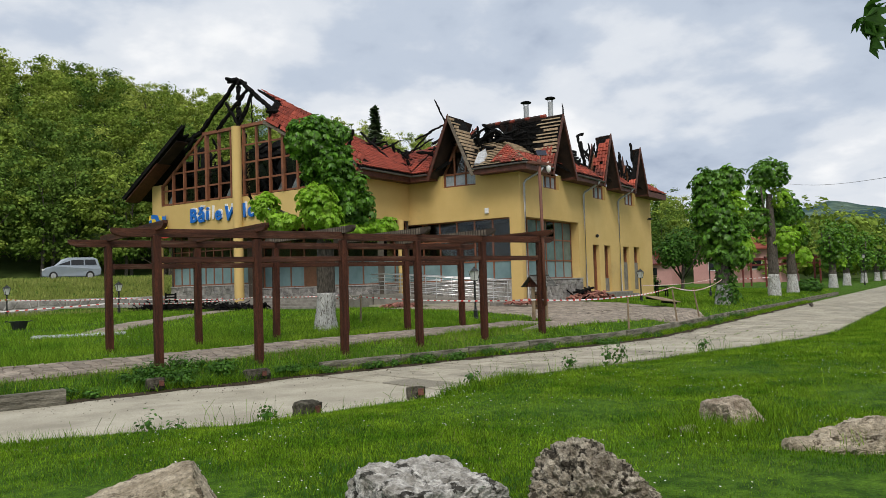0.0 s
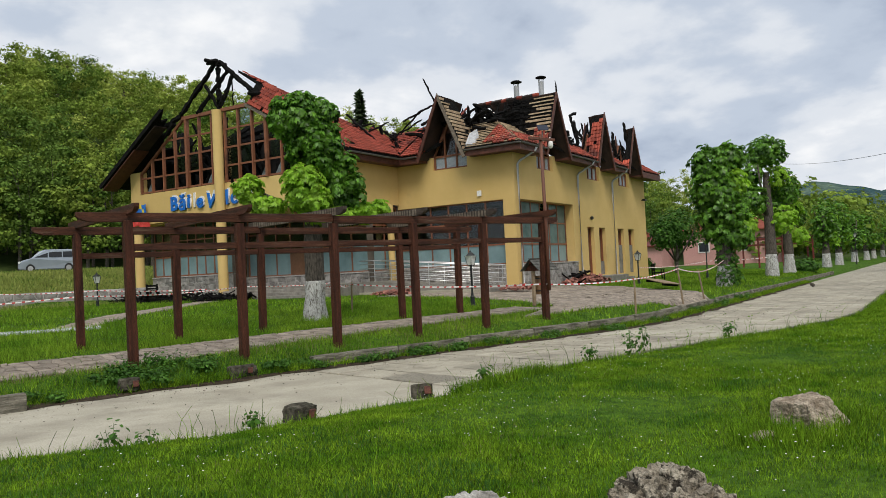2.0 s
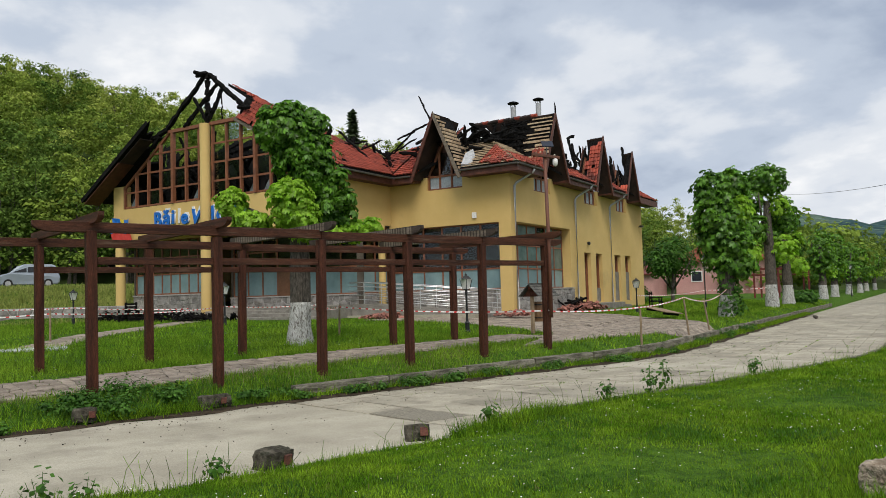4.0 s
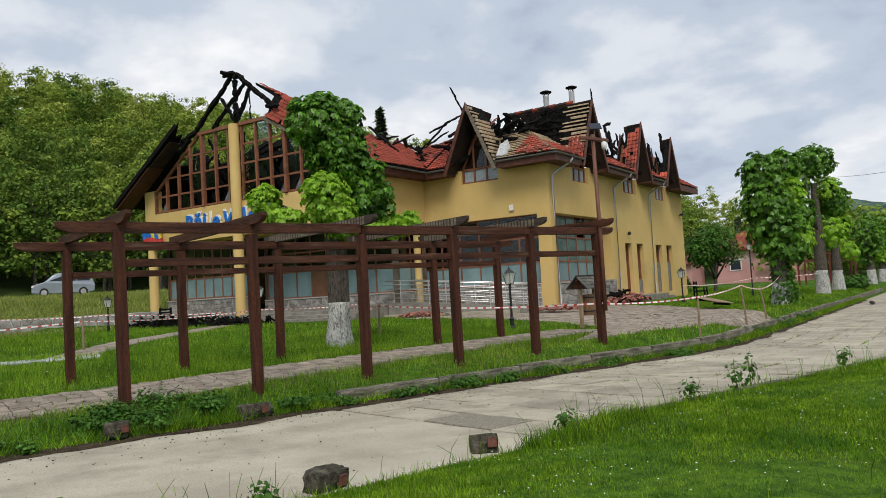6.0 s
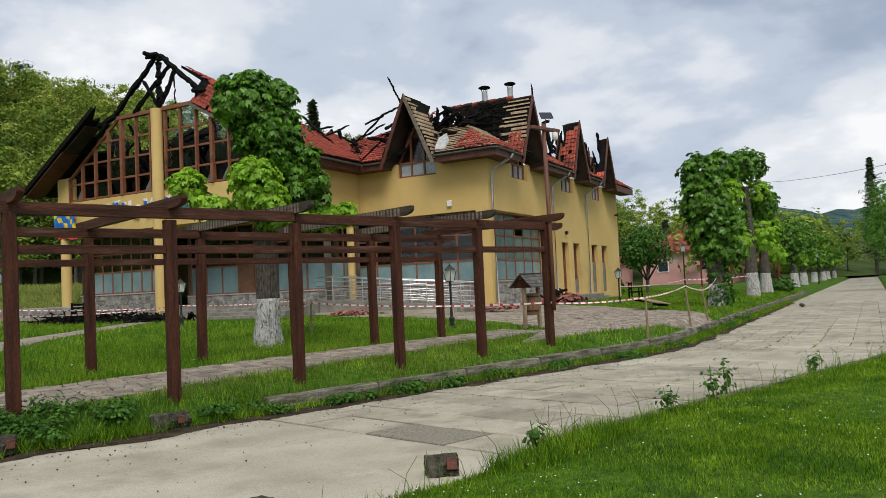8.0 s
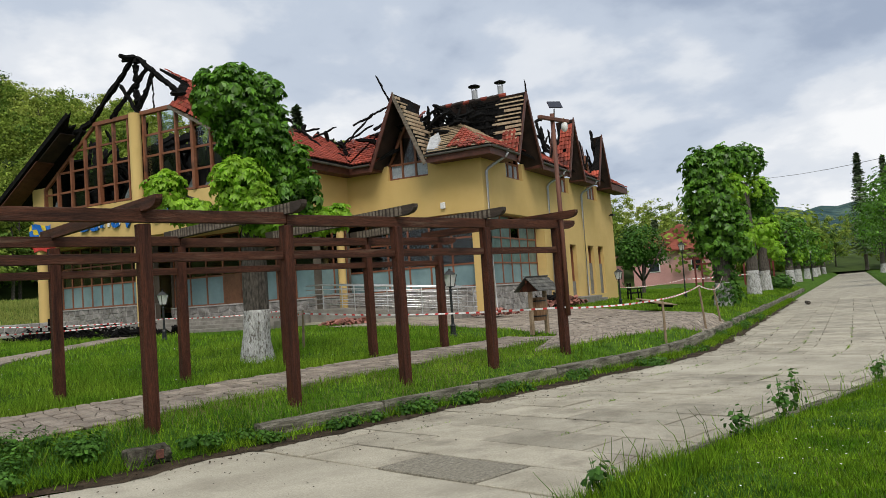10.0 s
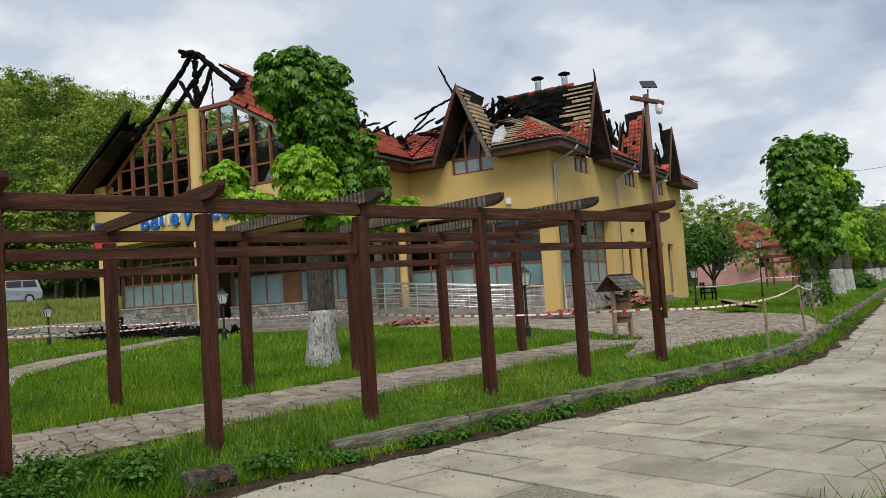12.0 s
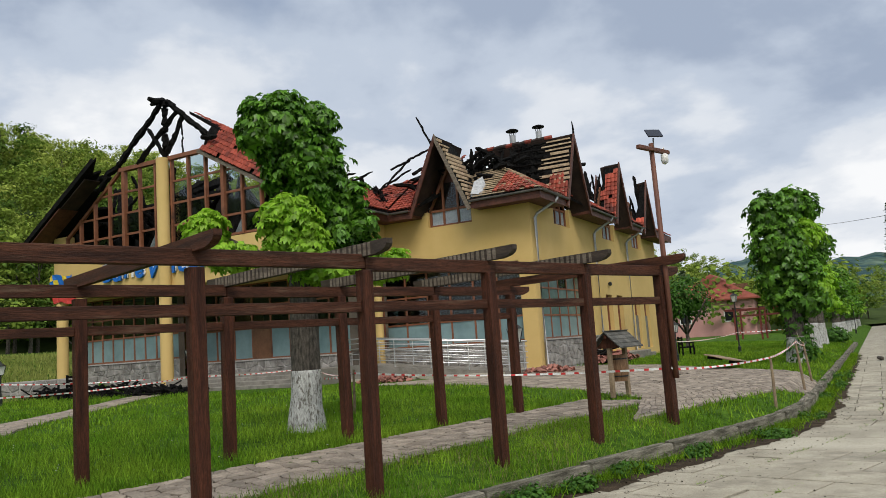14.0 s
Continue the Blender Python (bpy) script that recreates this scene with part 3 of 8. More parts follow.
# ---- crazy paving: the path under the pergola and the court by the building ----
def paving(name, label, cells, ztop, seed, parts_at=None, limit=300, thick=0.05, gap=0.007):
    """cells: (nu, nw, f) with f(i, j) the plan place of a grid corner. Stones are jittered quads with recessed joints."""
    nu, nw, f = cells
    rs = random.Random(seed)
    t = thing(name, label, "pavement", kind="structure")
    pts = {}
    for i in range(nu + 1):
        for j in range(nw + 1):
            x, y = f(i + rs.uniform(-0.3, 0.3), j + (rs.uniform(-0.3, 0.3) if 0 < j < nw else rs.uniform(-0.12, 0.12)))
            pts[i, j] = Vector((x, y))
    rest = Geo()
    made = 0
    for i in range(nu):
        for j in range(nw):
            q = [pts[i, j], pts[i + 1, j], pts[i + 1, j + 1], pts[i, j + 1]]
            c = sum(q, Vector((0, 0))) / 4
            z = ztop(c.x, c.y) + rs.uniform(-0.006, 0.008)
            # cut one corner so that the stones are five-sided
            k = rs.randrange(4)
            poly = []
            for a in range(4):
                if a == k:
                    poly += [q[a].lerp(q[a - 1], rs.uniform(0.15, 0.4)), q[a].lerp(q[(a + 1) % 4], rs.uniform(0.15, 0.4))]
                else:
                    poly.append(q[a])
            poly = [p + (c - p).normalized() * gap for p in poly]
            near = parts_at is None or parts_at(c.x, c.y)
            g = Geo() if near and made < limit else rest
            n = len(poly)
            vs = [(p.x - (c.x - p.x) * 0.0, p.y, ztop(p.x, p.y) + (z - ztop(c.x, c.y))) for p in poly]
            vs2 = [(p.x, p.y, v[2] - thick) for p, v in zip(poly, vs)]
            inner = [((p.x * 0.92 + c.x * 0.08), (p.y * 0.92 + c.y * 0.08), v[2] + 0.005) for p, v in zip(poly, vs)]
            g.add(inner + vs + vs2, [tuple(range(n))] + [(a, n + a, n + (a + 1) % n, (a + 1) % n) for a in range(n)] + [(n + a, 2 * n + a, 2 * n + (a + 1) % n, n + (a + 1) % n) for a in range(n)])
            if g is not rest:
                made += 1
                part("paving_stone", g, M["paver"], t)
    if rest.v:
        tagged(part("paving_stones", rest, M["paver"], t), kind="stuff")
    return t


def gz(x, y):
    return float(height(x, y)) + 0.03


def path_bed(name, label, f, nu, nw):
    """The sandy bed below a strip of paving."""
    g = Geo()
    for i in range(nu + 1):
        for j in (0, nw):
            x, y = f(i, j)
            g.v.append((x, y, gz(x, y) - 0.012))
    for i in range(nu):
        g.f.append((2 * i, 2 * i + 2, 2 * i + 3, 2 * i + 1))
        g.k.append(0)
    return tagged(part(name, g, M["earth"]), label, "pavement", kind="structure")

# ---- pergola ----
PG = pose(1.87, 16.03, 0, 0, 0, 10.96)
SP = 2.064
DEEP = 3.45


def rafter_end(g, y0, y1, x, w, z0, z1, notch=0.0):
    """A cross rafter with concave-cut ends; weathered ones carry shallow ribs over a darkened core."""
    h = z1 - z0
    low = [(y0, z0 + h * 0.62), (y0 + 0.025, z0 + h * 0.38), (y0 + 0.09, z0 + h * 0.16), (y0 + 0.2, z0 + h * 0.03), (y0 + 0.24, z0)]
    high = [(y0 + y1 - a, z) for a, z in reversed(low)]
    g.prism(low + high + [(y1, z1), (y0, z1)], lambda p, s: (x + (s - 0.5) * w, p[0], p[1]))
    if notch:
        y = y0 + 0.3
        while y < y1 - 0.3:
            wd = random.uniform(0.04, 0.075)
            for s in (-1, 1):
                xx = x + s * (w / 2 + 0.005)
                g.box(min(xx, xx - s * 0.01), max(xx, xx - s * 0.01), y, y + wd, z0 + 0.004, z1 - 0.004, None, 1)
            y += wd + random.uniform(0.03, 0.06)


def pergola_beam(g, x0, x1, y, w, z0, z1, cut0=True, cut1=True):
    h = z1 - z0
    lo = [(x0, z0 + h * 0.55), (x0 + 0.04, z0 + h * 0.3), (x0 + 0.2, z0)] if cut0 else [(x0, z0)]
    hi = [(x1 - 0.2, z0), (x1 - 0.04, z0 + h * 0.3), (x1, z0 + h * 0.55)] if cut1 else [(x1, z0)]
    g.prism(lo + hi + [(x1, z1), (x0, z1)], lambda p, s: (p[0], y + (s - 0.5) * w, p[1]))


def build_pergola(name, label, m, n, z_front, z_back, wood, wood_h, weathered=()):
    t = thing(name, label, "pergola", m)
    for i in range(n):
        zt = 2.58 + (0.05 if i == 0 else 0)
        for y, zb in ((0.0, z_front(i)), (DEEP, z_back(i))):
            lean = random.uniform(-0.012, 0.012)
            g = Geo().beam((i * SP - lean, y, zb), (i * SP + lean, y + random.uniform(-0.012, 0.012), zt), 0.152, 0.152, up=(0, 1, 0))
            part("post", g, wood, t, bevel=0.008)
    L = (n - 1) * SP
    for y in (0.0, DEEP):
        i = 0
        while i < n - 1:
            j = min(i + 2, n - 1)
            x0 = -0.85 if i == 0 else i * SP + 0.004
            x1 = L + 0.55 if j == n - 1 else j * SP - 0.004
            g = Geo()
            e0, e1 = 0.06 * max(0, 1 - i / 2), 0.0
            pergola_beam(g, x0, x1, y, 0.10, 2.57 + 0.5 * (e0 + e1), 2.735 + 0.5 * (e0 + e1), i == 0, j == n - 1)
            part("beam", g, wood_h, t, bevel=0.006)
            i = j
        for i in range(n - 1):
            g = Geo().box(i * SP + 0.076, (i + 1) * SP - 0.076, y - 0.035, y + 0.035, 2.095, 2.215)
            part("rail", g, wood_h, t, bevel=0.005)
    for i in range(n):
        g = Geo()
        rafter_end(g, -0.52, DEEP + 0.5, i * SP, 0.09, 2.735, 2.89, 0.05 if i in weathered else 0)
        ob = part("rafter", g, [M["rafter_dark"], M["weathered"]] if i in weathered else M["rafter"], t, "weathered grey ribbed rafter with darkened grooves" if i in weathered else "")
    return t


M["rafter"] = material("stained_rafter_wood", (0.028, 0.0105, 0.0062), (0.11, 0.040, 0.020), 2.2, 20, 0.6, 0.5, stretch=(6, 0.5, 6), grain=0.55, spec=0.2)
# core coloured dark, which paints shade into the grooves between the pale ribs
M["rafter_dark"] = material("dark_groove_wood", (0.03, 0.02, 0.014), (0.07, 0.05, 0.036), 3, 24, 0.7, 0.35, stretch=(6, 0.7, 6), grain=0.35)
build_pergola("pergola", "dark red-brown stained timber pergola on the lawn", PG, 6, lambda i: -0.16 + 0.05 * i, lambda i: 0.08 + 0.03 * i, M["pergola"], M["pergola_h"], (2, 3, 4))


def camera_pole():
    t = thing("camera_pole", "red-brown wooden pole with crossarm and small solar panel", "pole", PG @ pose(5 * SP + 0.02, -0.125, 0))
    part("shaft", Geo().tube([(0, 0, 0.85), (0, 0.0, 2.6), (-0.01, 0.02, 4.85)], [0.048, 0.046, 0.042], 10), M["poleb"], t, smooth=True)
    part("crossarm", Geo().box(-0.46, 0.46, -0.05, 0.03, 4.70, 4.77), M["poleb"], t, bevel=0.008)
    part("bracket", Geo().tube([(0.03, 0, 4.74), (0.05, 0, 4.95)], 0.014, 6), M["gutter"], t)
    part("solar_panel", Geo().box(-0.14, 0.14, -0.012, 0.012, -0.1, 0.1, pose(0.05, -0.02, 5.03, -40, 0, -30)), M["panel"], t, "small dark solar panel", bevel=0.004)
    part("camera_dome", Geo().lathe([(0.02, 0.12), (0.06, 0.1), (0.065, 0.0), (0.05, -0.05), (0.01, -0.075)], 12, (0.30, -0.03, 4.58)), M["white"], t, "white dome camera", smooth=True)
    part("camera_arm", Geo().tube([(0.2, 0, 4.72), (0.3, -0.03, 4.80), (0.3, -0.03, 4.68)], 0.016, 6), M["white"], t)


camera_pole()

# ---- the burnt building; its own frame: x along the long facade, y to the back, z up ----
house = thing("burnt_house", "two-storey ochre plastered building with burnt-out red tiled roof", "house", HOUSE)
ZB = 0.35


def wall(name, axis, p0, p1, at0, at1, z0, z1, holes, mat, label="", parent=None):
    """A wall along x ('x') or y ('y') from p0 to p1, between at0 and at1 across, with holes (lo, hi, z0, z1)."""
    g = Geo()
    xs = sorted({p0, p1, *[h[0] for h in holes], *[h[1] for h in holes]})
    zs = sorted({z0, z1, *[h[2] for h in holes], *[h[3] for h in holes]})
    solid = {(i, j): not any(h[0] < (xs[i] + xs[i + 1]) / 2 < h[1] and h[2] < (zs[j] + zs[j + 1]) / 2 < h[3] for h in holes) for i in range(len(xs) - 1) for j in range(len(zs) - 1)}
    put = (lambda a, t, z: (a, t, z)) if axis == "x" else (lambda a, t, z: (t, a, z))
    nz = len(zs)
    used = {}

    def vert(i, j, k):
        if (i, j, k) not in used:
            used[i, j, k] = len(g.v)
            g.v.append(put(xs[i], (at0, at1)[k], zs[j]))
        return used[i, j, k]

    for (i, j), on in solid.items():
        if not on:
            continue
        c = [(i, j), (i + 1, j), (i + 1, j + 1), (i, j + 1)]
        quads = [[(*q, 0) for q in c], [(*q, 1) for q in reversed(c)]]
        for (di, dj), (a, b) in (((0, -1), (0, 1)), ((1, 0), (1, 2)), ((0, 1), (2, 3)), ((-1, 0), (3, 0))):
            if not solid.get((i + di, j + dj), False):
                quads.append([(*c[a], 0), (*c[b], 0), (*c[b], 1), (*c[a], 1)])
        for q in quads:
            g.f.append(tuple(vert(*v) for v in q))
            g.k.append(0)
    return part(name, g, mat, parent or house, label)


def window_unit(name, axis, at, p0, p1, z0, z1, cols, rows_z, panes, parent=None, depth=0.08, bar=0.07, label="", skip=()):
    """A glazed frame in the plane 'at': mullions, transoms and each pane. panes(c, r) gives a material or None."""
    bars = frame_bars(axis, at, p0, p1, z0, z1, cols, rows_z, depth, bar)
    w = part(name, bars[0], M["frame"], parent or house, label)
    for b in bars[1:]:
        part("glazing_bar", b, M["frame"], w)
    step = (p1 - p0) / cols
    zs = [z0, *rows_z, z1]
    for c in range(cols):
        for r in range(len(zs) - 1):
            m = panes(c, r)
            if m is None:
                continue
            a, b = p0 + c * step + bar * 0.5, p0 + (c + 1) * step - bar * 0.5
            lo, hi = zs[r] + bar * 0.5, zs[r + 1] - bar * 0.5
            g = Geo()
            if axis == "x":
                g.box(a, b, at - 0.006, at + 0.006, lo, hi)
            else:
                g.box(at - 0.006, at + 0.006, a, b, lo, hi)
            ob = part("pane", g, m, w)
    return w


def frame_bars(axis, at, p0, p1, z0, z1, cols, rows_z, depth, bar):
    """Transoms, the lowest first, then the mullions, each as a Geo."""
    def one(a, b, lo, hi, d):
        return Geo().box(a, b, at - d, at + d, lo, hi) if axis == "x" else Geo().box(at - d, at + d, a, b, lo, hi)

    step = (p1 - p0) / cols
    out = [one(p0, p1, z - bar / 2, z + bar / 2, depth / 2 - 0.004) for z in [z0, *rows_z, z1]]
    for c in range(cols + 1):
        x = p0 + c * step
        out.append(one(x - bar / 2, x + bar / 2, z0, z1, depth / 2))
    return out


def stone_cladding(name, axis, at, out, p0, p1, z0, z1, seed, parent=None, size=0.34):
    """Irregular stones standing proud of a mortar bed."""
    rs = random.Random(seed)
    n, k = max(1, int((p1 - p0) / size)), max(1, int((z1 - z0) / (size * 0.75)))
    P = {}
    for i in range(n + 1):
        for j in range(k + 1):
            P[i, j] = (p0 + (p1 - p0) * (i + (rs.uniform(-0.46, 0.46) if 0 < i < n else 0)) / n, z0 + (z1 - z0) * (j + (rs.uniform(-0.44, 0.44) if 0 < j < k else 0)) / k)
    for i in range(n):
        for j in range(k):
            q = [P[i, j], P[i + 1, j], P[i + 1, j + 1], P[i, j + 1]]
            cx, cz = sum(p[0] for p in q) / 4, sum(p[1] for p in q) / 4
            d = rs.uniform(0.02, 0.045) * out
            sh = lambda p, f: (p[0] + (cx - p[0]) * f, p[1] + (cz - p[1]) * f)
            base = [sh(p, 0.09) for p in q]
            top = [sh(p, rs.uniform(0.16, 0.3)) for p in q]
            put = (lambda p, o: (p[0], at + o, p[1])) if axis == "x" else (lambda p, o: (at + o, p[0], p[1]))
            part(name, Geo().add([put(p, 0.0) for p in base] + [put(p, d) for p in top], [(4, 5, 6, 7)] + [(a, (a + 1) % 4, 4 + (a + 1) % 4, 4 + a) for a in range(4)]), M["stone"], parent or house)


# long facade (y = 0) with corner glazing, four narrow doors, and windows under the dormers
DOORS = [(8.70, 9.66, 0.84), (10.42, 11.42, 1.6), (13.52, 14.60, 2.56), (15.42, 16.48, 2.54)]
front_holes = [(0.45, 6.8, 1.62, 4.70), (2.55, 4.45, 6.30, 7.1), (9.0, 10.9, 6.24, 7.1), (14.12, 15.95, 6.2, 7.1)] + [(a, b, 0.82, 3.54) for a, b, _ in DOORS]
wall("wall_long", "x", 0.0, 19.0, 0.0, 0.6, ZB, 7.1, front_holes, M["wall"])
# entrance side (x = 0)
wall("wall_side", "y", 0.6, 7.0, 0.0, 0.4, ZB, 7.1, [(0.62, 6.95, 1.62, 4.70), (2.47, 4.45, 6.45, 7.1)], M["wall"])
wall("wall_end", "y", 0.6, 12.0, 18.6, 19.0, ZB, 7.1, [], M["wall"])
wall("wall_back", "x", 5.0, 18.6, 11.6, 12.0, ZB, 7.0, [], M["wall"])
# glazed wing
wall("wall_wing_side", "y", 6.6, 7.0, -4.2, 0.0, 4.92, 7.1, [], M["wall"])
wall("wall_wing_band", "y", 7.0, 22.4, -4.2, -3.8, 4.92, 6.62, [], M["wall"])
wall("wall_wing_pier", "y", 21.45, 22.4, -4.2, -3.8, 6.62, 7.9, [], M["wall"])
wall("wall_wing_left", "x", -3.8, 9.6, 22.0, 22.4, 4.92, 7.1, [], M["wall"])
wall("wall_wing_left_lower", "x", -2.9, 9.6, 22.0, 22.4, ZB, 4.92, [], M["wall"])
wall("wall_wing_back", "y", 12.0, 22.4, 9.6, 10.0, ZB, 8.6, [(14, 15.4, 6.2, 8.0), (17.4, 18.8, 6.2, 8.0)], M["soot"], "soot-stained inner plaster wall")
wall("wall_wing_lower", "y", 15.4, 22.0, -3.2, -2.9, ZB, 4.92, [(15.44, 21.96, 1.9, 4.88)], M["soot"])
wall("wall_wing_entry", "y", 7.0, 15.4, -2.2, -1.9, ZB, 4.92, [(7.06, 15.36, 1.62, 4.88)], M["soot"])
wall("wall_wing_return", "x", -2.2, 0.0, 6.7, 7.0, ZB, 4.92, [(-2.14, -0.04, 1.62, 4.88)], M["soot"])
part("upper_floor", Geo().box(-3.8, 9.6, 7.0, 22.0, 4.94, 5.18).box(0.6, 18.6, 0.6, 11.6, 4.86, 5.1), M["soot"], house, "sooty upper floor slab")
part("wing_soffit", Geo().box(-3.8, -1.9, 7.0, 22.0, 4.86, 4.935), M["wall"], house)
part("inner_wall", Geo().box(5.0, 5.3, 0.7, 11.5, 0.4, 7.6).box(1.2, 9.4, 11.2, 11.5, 5.2, 7.8).box(7.4, 7.6, 0.7, 11.5, 0.4, 4.8), M["soot"], house, "sooty inner partition wall")
part("ground_slab", Geo().box(-3.0, 18.8, 0.3, 22.0, 0.3, 0.62), M["cast"], house)

# plinths
for nm, ax, at, p0, p1, z1, sd in (("plinth_long", "x", 0.0, 0.46, 7.0, 1.60, 1), ("plinth_side", "y", 0.0, 0.62, 6.95, 1.60, 2), ("plinth_return", "x", 6.7, -2.2, -0.06, 1.58, 5), ("plinth_wing", "y", -3.2, 15.4, 22.0, 1.84, 3), ("plinth_entry", "y", -2.2, 7.0, 15.4, 1.58, 4)):
    g = Geo()
    if ax == "x":
        g.box(p0, p1, at - 0.05, at + 0.02, ZB, z1)
    else:
        g.box(at - 0.05, at + 0.02, p0, p1, ZB, z1)
    pl = part(nm, g, M["mortar"], house, "grey rubble stone plinth")
    stone_cladding("plinth_stone", ax, at - 0.05, -1, p0, p1, 0.5, z1, sd, pl)
    g = Geo()
    if ax == "x":
        g.box(p0, p1, at - 0.11, at + 0.45, z1 + 0.003, z1 + 0.06)
    else:
        g.box(at - 0.11, at + 0.25, p0, p1, z1 + 0.003, z1 + 0.06)
    part("sill", g, M["mortar"], pl)


def lower_panes(c, r):
    return M["blind"] if r == 0 else M["glass"]


def corner_panes(c, r):
    return (M["blind"], M["tint"], M["tint"] if c % 3 else M["glass"])[r]


window_unit("corner_window", "x", 0.5, 0.5, 6.75, 1.68, 4.68, 6, [2.6, 3.7], corner_panes, label="large red-brown window with frosted panes")
window_unit("entrance_window", "y", 0.22, 0.64, 6.93, 1.68, 4.68, 6, [2.6, 3.7], lower_panes, label="large red-brown window with frosted lower panes")
window_unit("wing_window", "y", -3.08, 15.48, 21.9, 1.94, 4.84, 9, [3.0, 3.9], lower_panes, label="red-brown window with frosted lower panes")
window_unit("return_window", "x", 6.84, -2.1, -0.08, 1.66, 4.84, 2, [2.95, 3.9], lower_panes, label="narrow red-brown window with frosted lower panes")
window_unit("entry_window", "y", -2.06, 7.1, 15.3, 1.66, 4.84, 8, [2.95, 3.9], lower_panes, label="red-brown entrance glazing with frosted panes")
part("entry_door", Geo().box(-2.12, -2.02, 11.2, 12.2, 0.9, 2.95), M["door"], house, "brown entrance door")

for a, b, split in DOORS:
    d = part("side_door", Geo().box(a + 0.003, b - 0.003, 0.30, 0.36, 0.82, 3.53), M["door"], house, "narrow brown timber door")
    part("casing", Geo().box(a + 0.004, a + 0.07, 0.2, 0.30, 0.82, 3.53).box(b - 0.07, b - 0.004, 0.2, 0.30, 0.82, 3.53).box(a + 0.07, b - 0.07, 0.2, 0.3, 3.45, 3.53), M["frame"], d)
    if split > 1:
        part("board", Geo().box(a + 0.05, b - 0.05, 0.14, 0.2, 0.82, split), M["board"], d, "grey boarding over the lower half", bevel=0.006)
part("door_step", Geo().box(7.9, 12.5, -0.9, 0.0, 0.4, 0.78).box(12.5, 13.9, -0.8, 0.0, 0.4, 0.62), M["step"], house, "concrete step before the doors", bevel=0.02)


